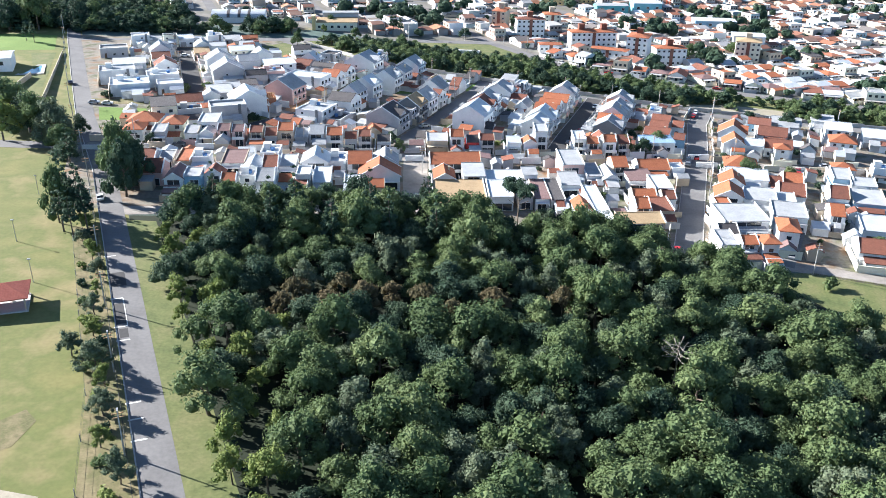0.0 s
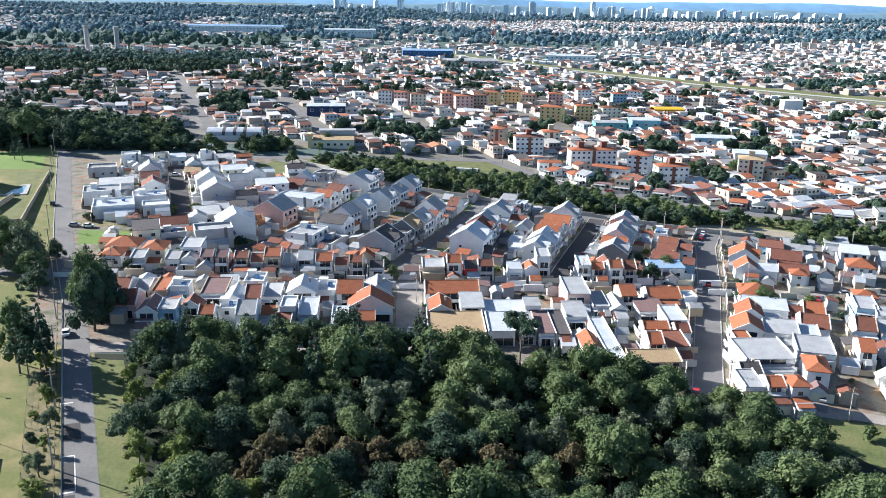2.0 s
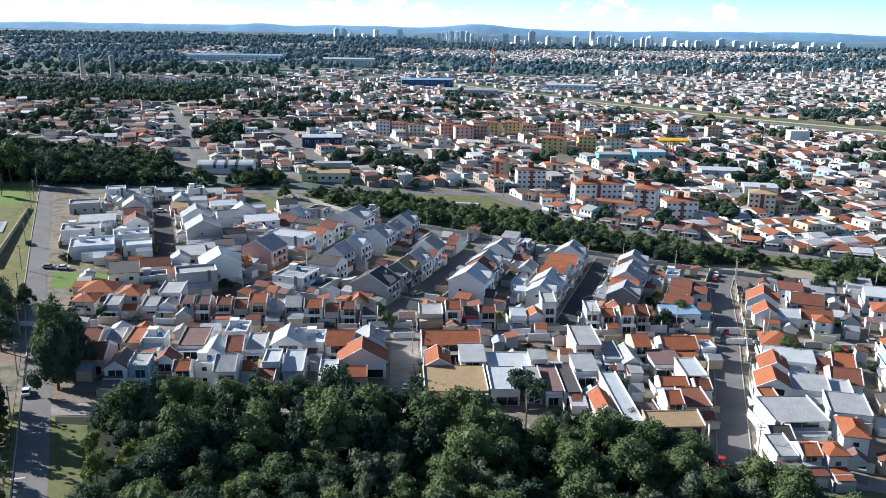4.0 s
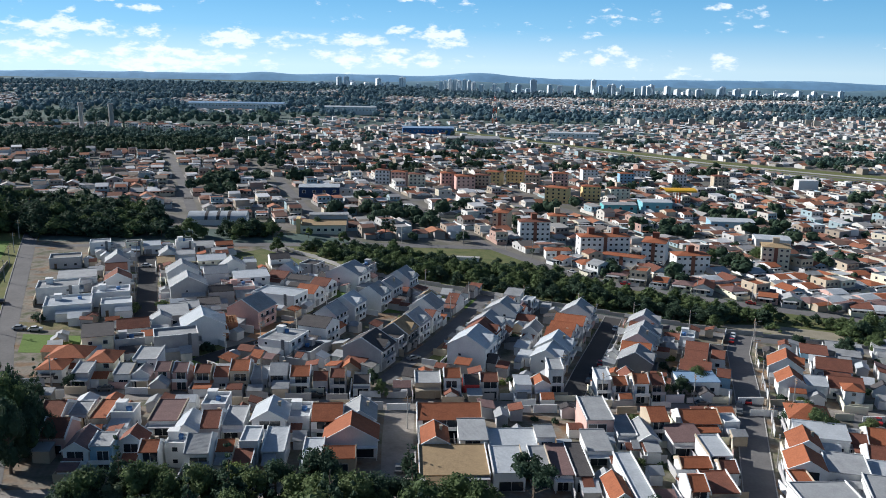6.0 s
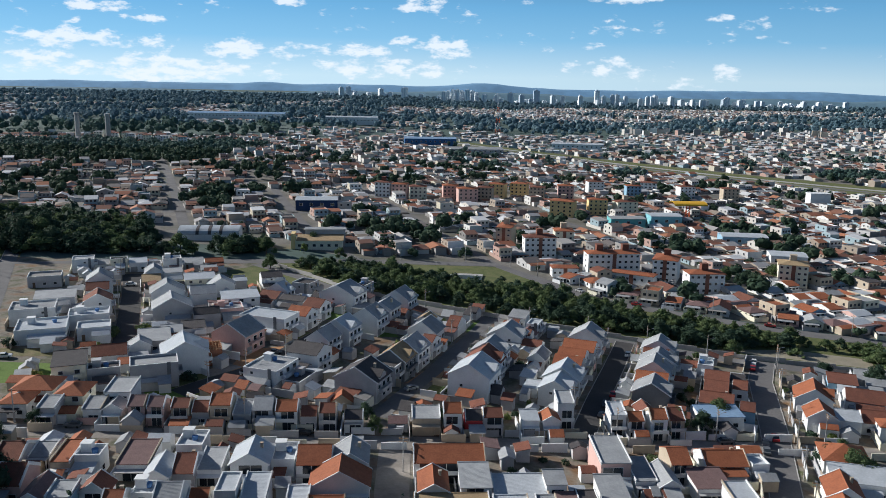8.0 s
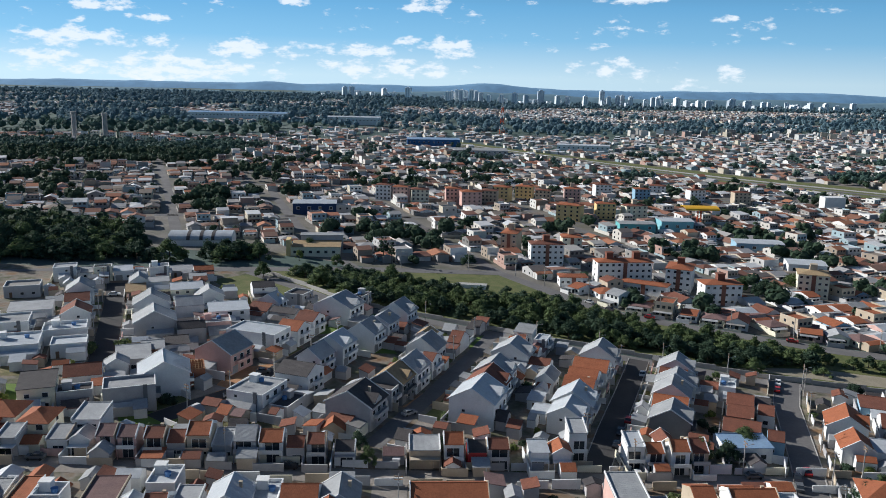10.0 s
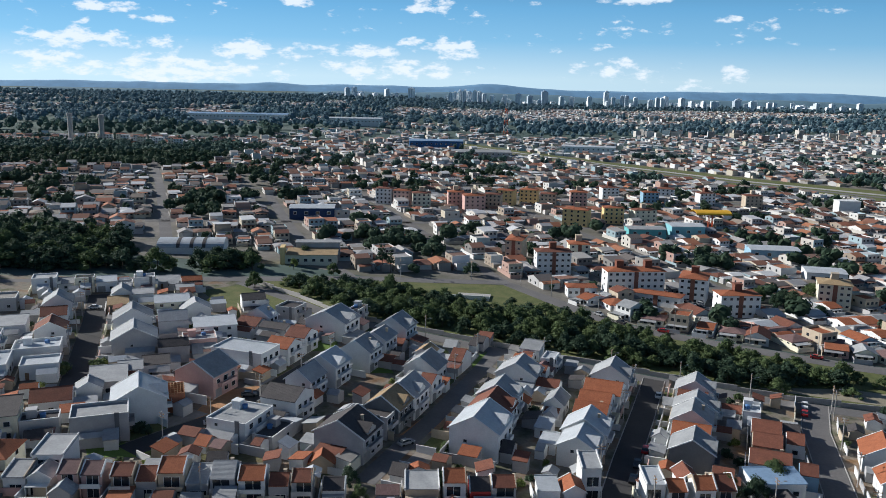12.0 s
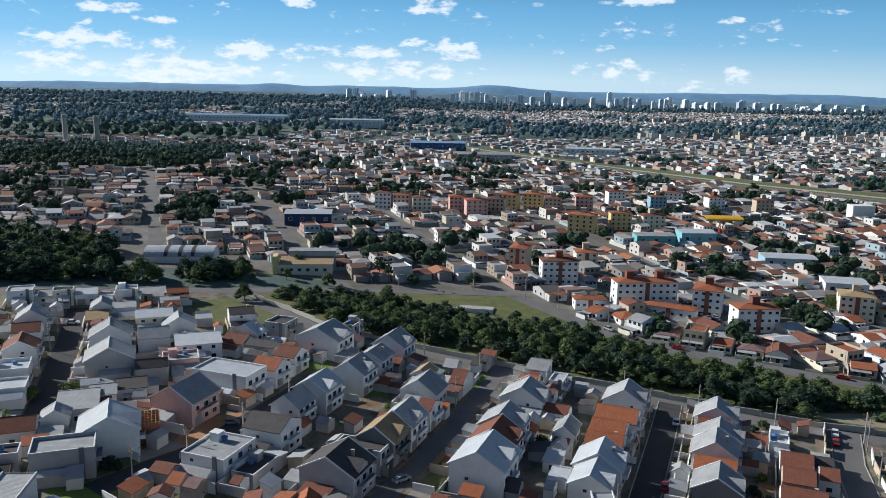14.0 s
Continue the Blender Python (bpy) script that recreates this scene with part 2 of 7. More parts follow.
LEAF = {
    "green": leaves("leaf_green", [(0.050, 0.084, 0.040), (0.105, 0.148, 0.066), (0.170, 0.212, 0.095)]),
    "grey": leaves("leaf_grey_green", [(0.062, 0.092, 0.058), (0.112, 0.145, 0.092), (0.165, 0.195, 0.125)]),
    "lime": leaves("leaf_lime", [(0.085, 0.12, 0.034), (0.16, 0.20, 0.062), (0.23, 0.265, 0.095)]),
    "dark": leaves("leaf_dark", [(0.024, 0.048, 0.034), (0.050, 0.084, 0.054), (0.085, 0.120, 0.074)]),
    "rust": leaves("leaf_rust", [(0.080, 0.080, 0.042), (0.125, 0.108, 0.060), (0.165, 0.125, 0.078)]),
    # the next two mix the blue of distance haze into the leaf colour
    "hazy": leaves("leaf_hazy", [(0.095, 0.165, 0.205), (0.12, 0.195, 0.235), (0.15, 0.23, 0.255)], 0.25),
    "far": leaves("leaf_far_hazed", [(0.050, 0.092, 0.086), (0.074, 0.126, 0.108), (0.105, 0.160, 0.126)]),
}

# ---- builders ----
def G(x):
    """The ground falls gently to the east."""
    return -0.042 * max(-200.0, min(200.0, x))


def mesh_of(name, verts, faces, mats, index=None, smooth=False):
    me = bpy.data.meshes.new(name)
    me.from_pydata([tuple(v) for v in verts], [], [tuple(f) for f in faces])
    for m in (mats if isinstance(mats, (list, tuple)) else [mats]):
        me.materials.append(m)
    if index is not None:
        me.polygons.foreach_set("material_index", index)
    if smooth:
        me.polygons.foreach_set("use_smooth", [True] * len(me.polygons))
    me.update()
    return me


def part(name, me, parent, label="", m=None):
    ob = new(name, me)
    ob.parent = parent
    if m is not None:
        ob.matrix_basis = m
    return tagged(ob, label)


def box(x0, x1, y0, y1, z0, z1):
    v = [(x, y, z) for z in (z0, z1) for y in (y0, y1) for x in (x0, x1)]
    return v, [(0, 2, 3, 1), (4, 5, 7, 6), (0, 1, 5, 4), (1, 3, 7, 5), (3, 2, 6, 7), (2, 0, 4, 6)]


def joined(pieces):
    V, F = [], []
    for v, f in pieces:
        n = len(V)
        V += list(v)
        F += [tuple(i + n for i in q) for q in f]
    return V, F


def extrude(profile, axis, a, b):
    """A prism: profile in (across, up), along x or y from a to b."""
    n = len(profile)
    put = (lambda c, z, s: (s, c, z)) if axis == "x" else (lambda c, z, s: (c, s, z))
    v = [put(c, z, s) for s in (a, b) for c, z in profile]
    f = [tuple(range(n)), tuple(range(2 * n - 1, n - 1, -1))] + [(i, i + n, (i + 1) % n + n, (i + 1) % n) for i in range(n)]
    return v, f


def tube(a, b, r0, r1, n=7):
    a, b = Vector(a), Vector(b)
    q = (b - a).to_track_quat("Z", "Y")
    v = [p + q @ Vector((math.cos(t) * r, math.sin(t) * r, 0)) for p, r in ((a, r0), (b, r1)) for t in (2 * math.pi * i / n for i in range(n))]
    f = [(i, (i + 1) % n, (i + 1) % n + n, i + n) for i in range(n)] + [tuple(range(n - 1, -1, -1)), tuple(range(n, 2 * n))]
    return [tuple(p) for p in v], f


def thing(name, m, label, category, group="", kind=""):
    ob = new(name)
    ob.empty_display_size = 0.2
    ob.matrix_basis = m
    return tagged(ob, label, category, group, kind)


def sheet(name, outline, mat, lift, label, category="ground", kind="structure"):
    """A flat piece of ground that follows the fall of the land."""
    bm = bmesh.new()
    bm.faces.new([bm.verts.new((x, y, 0)) for x, y in outline])
    bm.normal_update()
    if bm.faces[0:1] and list(bm.faces)[0].normal.z < 0:
        bmesh.ops.reverse_faces(bm, faces=bm.faces[:])
    for cut in (-200, 200):
        bmesh.ops.bisect_plane(bm, geom=bm.verts[:] + bm.edges[:] + bm.faces[:], plane_co=(cut, 0, 0), plane_no=(1, 0, 0))
    bmesh.ops.triangulate(bm, faces=bm.faces[:])
    for v in bm.verts:
        v.co.z = G(v.co.x) + lift
    me = bpy.data.meshes.new(name)
    bm.to_mesh(me)
    bm.free()
    me.materials.append(mat)
    return tagged(new(name, me), label, category, kind=kind)


def offset_line(line, d):
    out = []
    for i, p in enumerate(line):
        a, b = Vector(line[max(0, i - 1)]), Vector(line[min(len(line) - 1, i + 1)])
        t = (b - a).normalized()
        out.append((p[0] - t.y * d, p[1] + t.x * d))
    return out


def road(name, line, width, mat, lift, label, category="road"):
    return sheet(name, offset_line(line, -width / 2) + offset_line(line, width / 2)[::-1], mat, lift, label, category)


def kerb(line, d, label="pale concrete kerb along the street"):
    V, F = [], []
    a, b = offset_line(line, d - 0.12), offset_line(line, d + 0.12)
    for i in range(len(line) - 1):
        q = [a[i], a[i + 1], b[i + 1], b[i]]
        n = len(V)
        V += [(x, y, G(x) + z) for z in (-0.1, 0.2) for x, y in q]
        F += [(n + 4, n + 5, n + 6, n + 7), (n, n + 1, n + 5, n + 4), (n + 2, n + 3, n + 7, n + 6), (n + 1, n + 2, n + 6, n + 5), (n + 3, n, n + 4, n + 7)]
    tagged(new("kerb", mesh_of("kerb", V, F, CONCRETE)), label, "kerb", kind="structure")


# ---- land and roads ----
xs, ys = (-4900.0, -200.0, 200.0, 4900.0), (-900.0, 60.0, 480.0, 1100.0, 4900.0)
gv = [(x, y, G(x) - 0.05) for y in ys for x in xs]
gf = [(j * 4 + i, j * 4 + i + 1, j * 4 + i + 5, j * 4 + i + 4) for j in range(4) for i in range(3)]
tagged(new("ground", mesh_of("ground", gv, gf, FAR_LAND)), "dark green and brown open land out to the horizon, tinted blue for haze", "ground", kind="structure")

WEST_ROAD = [(-10.0, 30.0), (-39.4, 97.4), (-68.8, 167.0), (-98.0, 236.0), (-124.0, 290.0), (-148.6, 348.0), (-177.5, 417.0), (-215.0, 510.0)]
STREET_A = [(-112.0, 258.0), (-54.0, 261.0), (-10.0, 263.0), (36.0, 267.0), (88.0, 272.0), (150.0, 272.0)]
STREET_B = [(-4.5, 214.0), (-6.0, 240.0), (-6.5, 263.0)]
STREET_C = [(64.0, 190.0), (82.0, 248.0), (92.5, 281.0), (104.0, 322.0), (112.0, 341.0)]
DARK_STREET = [(40.0, 272.0), (48.4, 297.0), (59.5, 328.0), (68.5, 354.0)]
MID_STREET = [(-12.0, 278.0), (-5.2, 296.0), (1.6, 313.0), (14.6, 350.0), (22.3, 374.0)]
VAN_STREET = [(-66.0, 286.0), (-58.0, 297.0), (-50.5, 307.0), (-42.0, 328.0), (-30.0, 360.0)]
ALLEY = [(-92.0, 316.0), (-99.1, 339.0), (-111.0, 376.0), (-123.0, 410.0)]
CANAL = [(-76.0, 444.0), (-51.0, 422.0), (-31.0, 401.0), (-8.0, 391.0), (29.0, 374.0), (68.0, 358.0), (104.0, 344.0), (150.0, 334.0), (200.0, 326.0)]
AVENUE = [(-130.0, 432.0), (-75.0, 447.0), (-30.0, 459.0), (30.0, 467.0), (50.0, 438.0), (71.0, 409.0), (100.0, 395.0), (141.0, 378.0), (210.0, 360.0)]
FOREST_STREET = [(-84.0, 206.0), (-40.0, 213.0), (-4.0, 214.0), (30.0, 206.0), (64.0, 198.0), (96.0, 190.0), (140.0, 176.0)]
EAST_STREET = [(88.0, 192.0), (100.0, 215.0), (114.0, 250.0), (122.0, 272.0)]

sheet("ground", [(-260, -100), (20, -100), (-6, 30), (-35.8, 97), (-65, 167), (-94, 236), (-118, 285), (-200, 480), (-330, 480)], GRASS, -0.02,
      "sunlit yellow-green mown field with worn patches")
sheet("ground", [(-100, 205), (-52, 213), (0, 216), (34, 207), (66, 199), (100, 190), (190, 175), (230, 330), (120, 338), (70, 356), (24, 374), (-30, 400), (-78, 443), (-182, 428), (-130, 300)], LOTS, 0.0,
      "bare soil, paving and scrub between the houses")
sheet("ground", [(-10, 30), (-36, 97), (-65, 167), (-80, 203), (-4, 212), (64, 196), (98, 176), (130, 130), (150, 20), (60, -80)], FLOOR, 0.01, "leaf litter under the wood, darkened to near black as shade")
sheet("ground", [(80, 186), (96, 188), (150, 172), (170, 120), (112, 128), (98, 158)], LAWN, 0.03, "green meadow beside the wood")
sheet("ground", [(-76, 444), (-31, 401), (29, 374), (104, 344), (200, 326), (215, 352), (141, 374), (71, 405), (30, 463), (-30, 455)], LAWN, 0.02, "rough green grass along the stream")
sheet("ground", [(-90, 424), (-66, 390), (-50, 398), (-52, 420), (-74, 440)], LAWN, 0.035, "vacant green grass plot")
sheet("ground", [(-58, 306), (-50, 303), (-42, 322), (-46, 330), (-56, 324)], SOIL, 0.03, "vacant plot of bare red soil")
sheet("ground", [(-6, 303), (2, 320), (10, 326), (4, 306)], SOIL, 0.03, "strip of bare red soil beside the street")
sheet("ground", [(98, 352), (130, 344), (150, 340), (152, 350), (128, 356)], SAND, 0.06, "pale bare gravel plot by the stream")
sheet("ground", [(-75, 93), (-56, 90), (-58, 97), (-74, 100)], SAND, 0.01, "pale gravel patch in the field")
sheet("ground", [(-74, 112), (-69, 118), (-66, 115), (-67, 108), (-71, 105), (-75, 107)], DRY, 0.005, "worn patch of bare red soil in the field")
sheet("ground", [(-48.5, 88), (-39, 88), (-43, 97), (-62, 141), (-84, 193), (-91.4, 194.6), (-72.4, 150), (-60.8, 122.7), (-52.7, 97.3)], DRY, 0.02, "dry brown-green verge between fence and road")
sheet("ground", [(-17, 50), (-37.5, 97), (-67, 167), (-81, 200), (-72, 200), (-58, 167), (-28, 97), (-10, 52)], LAWN, 0.025, "green verge between the road and the wood")
sheet("ground", [(-520, 476), (-60, 476), (-30, 463), (30, 471), (75, 413), (102, 400), (144, 383), (215, 364), (330, 350), (700, 1160), (-680, 1160)], material("town_ground", [(0.06, 0.075, 0.035), (0.16, 0.15, 0.13), (0.26, 0.24, 0.22)], scale=0.05, fine=0.6, grain=0.35), 0.0,
      "streets, yards and bare ground of the town")

sheet("ground", [(-147, 304), (-159, 302), (-164, 340), (-184, 383), (-174, 386)], LAWN, 0.02, "walled plot of rough olive grass")
sheet("ground", [(-330, 372), (-196, 386), (-177, 392), (-189, 424), (-214, 424), (-330, 402)], material("bright_lawn", [(0.10, 0.17, 0.035), (0.15, 0.22, 0.05)], scale=0.1, fine=1.5, rough=0.95), 0.02, "bright green mown lawn before the park wood")
road("road", [(-111, 257), (-150, 254), (-230, 247)], 7.0, ASPHALT, 0.035, "grey side road into the field")
for plot in ([(-75, 286), (-69, 290), (-52, 289), (-50, 285), (-73, 282)], [(-32, 291), (-14, 292), (-15, 287), (-29, 287)], [(-24, 349), (-12, 351), (-10, 346), (-22, 344)], [(-39, 372), (-31, 378), (-29, 364), (-37, 361)],
             [(-118, 286), (-99, 288), (-107, 303), (-124, 302)], [(14, 366), (21, 373), (19, 363), (13, 355)], [(-137, 407), (-133, 408), (-129, 398), (-134, 397)]):
    sheet("ground", plot, MATS["bright_lawn"], 0.035, "patch of bright green lawn between houses")
sheet("ground", [(-50, 288), (-36, 288), (-31, 285), (-55, 282)], DRY, 0.035, "dry grass plot before a grey house")
sheet("ground", [(-131, 313), (-109, 316), (-109, 309), (-126, 306)], DRY, 0.035, "dry grass plot by the road")
road("road", offset_line(WEST_ROAD, 0.25), 6.0, ASPHALT, 0.04, "pale worn asphalt road with patches")
kerb(WEST_ROAD, 3.4)
road("road", STREET_A, 6.5, PAVEMENT, 0.05, "pale paved residential street")
road("road", STREET_B, 7.5, PAVEMENT, 0.06, "short pale side street")
road("road", STREET_C, 7.0, ASPHALT, 0.08, "brownish asphalt street between the houses")
kerb(STREET_C, -3.6)
kerb(STREET_C, 3.6)
road("road", DARK_STREET, 6.2, DARK_ASPHALT, 0.09, "dark asphalt street")
kerb(DARK_STREET, -3.2)
kerb(DARK_STREET, 3.2)
road("road", MID_STREET, 5.0, ASPHALT, 0.07, "narrow asphalt street between houses")
road("road", VAN_STREET, 7.0, DARK_ASPHALT, 0.07, "dark asphalt street beside red soil")
road("road", ALLEY, 7.0, DARK_ASPHALT, 0.07, "shaded asphalt street")
road("road", offset_line(CANAL, -4.0), 6.0, ASPHALT, 0.06, "asphalt street along the stream")
road("road", AVENUE, 8.0, ASPHALT, 0.07, "wide grey avenue beyond the stream")
road("road", FOREST_STREET, 6.0, PAVEMENT, 0.03, "pale unpaved lane along the wood")
road("road", EAST_STREET, 8.0, ASPHALT, 0.06, "grey street with parked cars")
road("road", [(-200, 470), (-177, 417), (-130, 432)], 6.0, ASPHALT, 0.05, "asphalt lane by the field")
for street in ([(30, 467), (-6, 565), (-28, 629), (-60, 720)], [(-35, 458), (-55, 496), (-80, 560), (-118, 680)], [(-135, 520), (-185, 660), (-260, 860)], [(150, 400), (118, 520), (70, 640), (20, 780)],
               [(-160, 560), (0, 610), (190, 640)], [(-180, 700), (40, 745), (330, 790)]):
    road("road", street, 6.0, ASPHALT, 0.06, "grey town street")
HIGHWAY = [(0, 1230), (60, 1170), (191, 1051), (287, 930), (378, 844), (520, 720), (700, 590)]
road("ground", HIGHWAY, 74, LAWN, 0.10, "wide grass strip of the highway", "ground")
road("road", offset_line(HIGHWAY, 8), 9, CONCRETE, 0.16, "pale highway carriageway")
road("road", offset_line(HIGHWAY, -10), 9, ASPHALT, 0.16, "grey highway carriageway")

# canal parapet: a long low pale wall
wall_bits = []
for (x0, y0), (x1, y1) in zip(CANAL, CANAL[1:]):
    n = max(1, int(math.hypot(x1 - x0, y1 - y0) / 12))
    for i in range(n):
        ax, ay, bx, by = (x0 + (x1 - x0) * i / n, y0 + (y1 - y0) * i / n, x0 + (x1 - x0) * (i + 1) / n, y0 + (y1 - y0) * (i + 1) / n)
        me = mesh_of("parapet", *box(0, math.hypot(bx - ax, by - ay) - 0.05, -0.15, 0.15, -0.4, 1.3), CONCRETE)
        ob = tagged(new("parapet", me), "pale concrete parapet along the stream", "wall", "parapet of the stream", "structure")
        ob.matrix_basis = pose(ax, ay, G(ax), 0, 0, math.degrees(math.atan2(by - ay, bx - ax)))

# ---- trees ----
_bm = bmesh.new()
bmesh.ops.create_icosphere(_bm, subdivisions=1, radius=1.0)
ICO_V = np.array([v.co[:] for v in _bm.verts])
ICO_F = [tuple(v.index for v in f.verts) for f in _bm.faces]
_bm.free()


def crown(name, seed, lobes, leaf, per, mat, flat=1.0):
    """Leaf clumps over a handful of rough lobes; lobes: (x, y, z, radius)."""
    rng = np.random.default_rng(seed)
    V, F = [], []
    n0 = 0
    for cx, cy, cz, r in lobes:
        core = ICO_V * (r * 0.74 * rng.uniform(0.8, 1.1, (len(ICO_V), 1))) * (1, 1, flat) + (cx, cy, cz)
        V.append(core)
        F += [tuple(i + n0 for i in f) for f in ICO_F]
        n0 += len(core)
        n = max(10, int(per * r * r))
        d = rng.normal(size=(n, 3))
        d[:, 2] = np.where(d[:, 2] < -0.5, -d[:, 2], d[:, 2])
        d /= np.linalg.norm(d, axis=1)[:, None]
        p = np.array((cx, cy, cz)) + d * (r * rng.uniform(0.74, 1.12, (n, 1))) * (1, 1, flat)
        nrm = d + rng.normal(scale=0.55, size=(n, 3))
        nrm /= np.linalg.norm(nrm, axis=1)[:, None]
        t = np.cross(nrm, rng.normal(size=(n, 3)))
        t /= np.linalg.norm(t, axis=1)[:, None] + 1e-9
        b = np.cross(nrm, t)
        s = leaf * rng.uniform(0.55, 1.25, (n, 1))
        q = np.stack([p - t * s, p - b * s * 0.7 + nrm * s * 0.15, p + t * s, p + b * s * 0.7 - nrm * s * 0.1], 1).reshape(-1, 3)
        V.append(q)
        F += [(n0 + 4 * i, n0 + 4 * i + 1, n0 + 4 * i + 2, n0 + 4 * i + 3) for i in range(n)]
        n0 += 4 * n
    return mesh_of(name, np.concatenate(V), F, mat)


def dome_lobes(seed, radius, low, high, count, size=(0.34, 0.52)):
    rng = random.Random(seed)
    out = [(0, 0, low + (high - low) * 0.42, radius * 0.5)]
    for i in range(count):
        a, u = rng.uniform(0, 6.283), rng.random() ** 0.5 * rng.uniform(0.75, 1.25)
        z = low + (high - low) * (1 - min(1.0, u * u) * 0.8) * rng.uniform(0.6, 1.05)
        out.append((math.cos(a) * u * radius * 0.8, math.sin(a) * u * radius * 0.8, z - radius * 0.35, radius * rng.uniform(*size)))
    return out


def cone_lobes(seed, radius, low, high, tiers):
    rng = random.Random(seed)
    out = []
    for i in range(tiers):
        f = i / (tiers - 1)
        r = radius * (1 - f * 0.86)
        k = max(1, int(5 * (1 - f) + 1))
        a0 = rng.uniform(0, 6.28)
        for j in range(k):
            a = a0 + 6.283 * j / k + rng.uniform(-0.3, 0.3)
            d = r * 0.62 if k > 1 else 0
            out.append((math.cos(a) * d, math.sin(a) * d, low + (high - low) * f + rng.uniform(-0.3, 0.3), max(0.55, r * 0.48)))
    return out


def umbrella_lobes(seed, radius, z, arms):
    rng = random.Random(seed)
    out = [(0, 0, z + 0.5, radius * 0.35)]
    for j in range(arms):
        a = 6.283 * j / arms + rng.uniform(-0.2, 0.2)
        for f in (0.55, 0.95):
            out.append((math.cos(a) * radius * f, math.sin(a) * radius * f, z + 0.6 * f + rng.uniform(-0.6, 0.6), radius * 0.33))
    return out


def trunk(name, seed, height, r, limbs, reach):
    rng = random.Random(seed)
    bits = []
    a = Vector((0, 0, -0.3))
    for i in range(3):
        b = Vector((rng.uniform(-0.25, 0.25), rng.uniform(-0.25, 0.25), height * (i + 1) / 3))
        bits.append(tube(a, b, r * (1 - i * 0.25), r * (0.78 - i * 0.25)))
        a = b
    for j in range(limbs):
        t = 6.283 * j / limbs + rng.uniform(-0.4, 0.4)
        z = height * rng.uniform(0.5, 0.95)
        bits.append(tube((0, 0, z), (math.cos(t) * reach, math.sin(t) * reach, z + reach * 0.5), r * 0.35, r * 0.12, 5))
    return mesh_of(name, *joined(bits), BARK)


TREES = {}


def tree_kind(key, label, trunk_me, crown_mes, name="tree"):
    TREES[key] = (name, label, trunk_me, crown_mes, [])


def plant(key, x, y, scale=1.0, turn=0.0, group="trees of the wood", which=0, stretch=1.0, sink=0.0):
    name, label, tm, cms, made = TREES[key]
    which %= len(cms)
    r = random.Random(int(x * 31 + y * 17))
    m = pose(x, y, G(x) - sink, 0, 0, turn) @ Matrix.Diagonal((scale * r.uniform(0.85, 1.25), scale * r.uniform(0.85, 1.25), scale * stretch * r.uniform(0.85, 1.15), 1))
    root = tagged(new(name), label, name.replace("_", " "), group)
    root.matrix_basis = m
    root.empty_display_size = 0.2
    part("trunk", tm, root)
    part("crown", cms[which], root)
    return root


tree_kind("green", "broad leafy tree with a dense mid-green crown", trunk("trunk", 1, 6.0, 0.28, 5, 2.2),
          [crown("crown", 10 + i, dome_lobes(20 + i, 4.9, 3.0, 9.8 + i * 0.4, 27, (0.15, 0.36)), 0.21, 54, LEAF["green"]) for i in range(4)])
tree_kind("grey", "leafy tree with a pale grey-green crown", trunk("trunk", 2, 6.5, 0.25, 5, 2.0),
          [crown("crown", 30 + i, dome_lobes(40 + i, 4.6, 2.6, 10.6, 28, (0.14, 0.32)), 0.20, 60, LEAF["grey"]) for i in range(3)])
tree_kind("lime", "young tree with a yellow-green crown", trunk("trunk", 3, 5.0, 0.18, 5, 1.6),
          [crown("crown", 50 + i, dome_lobes(60 + i, 3.4, 2.0, 8.8, 20, (0.16, 0.36)), 0.20, 60, LEAF["lime"]) for i in range(2)])
tree_kind("dark", "tree with a dense dark-green crown", trunk("trunk", 4, 6.0, 0.3, 5, 2.2),
          [crown("crown", 70 + i, dome_lobes(80 + i, 4.7, 2.6, 9.4, 26, (0.15, 0.36)), 0.21, 54, LEAF["dark"]) for i in range(3)])
tree_kind("rust", "tree with sparse rust-brown foliage", trunk("trunk", 5, 7.0, 0.2, 7, 2.4),
          [crown("crown", 90 + i, dome_lobes(95 + i, 3.8, 5.0, 9.6, 18, (0.2, 0.34)), 0.28, 36, LEAF["rust"]) for i in range(2)])
tree_kind("conifer", "tall dark conifer with tiered branches", trunk("trunk", 6, 13.0, 0.28, 4, 1.0),
          [crown("crown", 100 + i, cone_lobes(105 + i, 3.3, 3.5, 15.5, 8), 0.34, 34, LEAF["dark"]) for i in range(3)], "conifer")
tree_kind("araucaria", "tall araucaria with a flat umbrella crown on a bare trunk", trunk("trunk", 7, 13.5, 0.3, 9, 3.2),
          [crown("crown", 120, umbrella_lobes(121, 4.2, 13.2, 9), 0.34, 46, LEAF["dark"], 0.75)], "araucaria")
tree_kind("bush", "low rounded green shrub", trunk("trunk", 8, 1.0, 0.1, 3, 0.5),
          [crown("crown", 130 + i, dome_lobes(133 + i, 1.6, 0.4, 2.4, 7, (0.36, 0.55)), 0.26, 55, LEAF[("green", "lime", "dark")[i]]) for i in range(3)], "shrub")
tree_kind("eucalypt", "tall slender tree with a loose dark crown", trunk("trunk", 9, 12.0, 0.24, 6, 1.8),
          [crown("crown", 140 + i, [(x * 1.0, y, z, r * 0.85) for x, y, z, r in cone_lobes(143 + i, 2.7, 6.0, 15.5, 6)], 0.34, 30, LEAF["dark"]) for i in range(2)])

# bare old araucaria: spokes of drooping branches round a trunk
spokes = [tube((0, 0, -0.3), (0, 0, 11.0), 0.3, 0.12)]
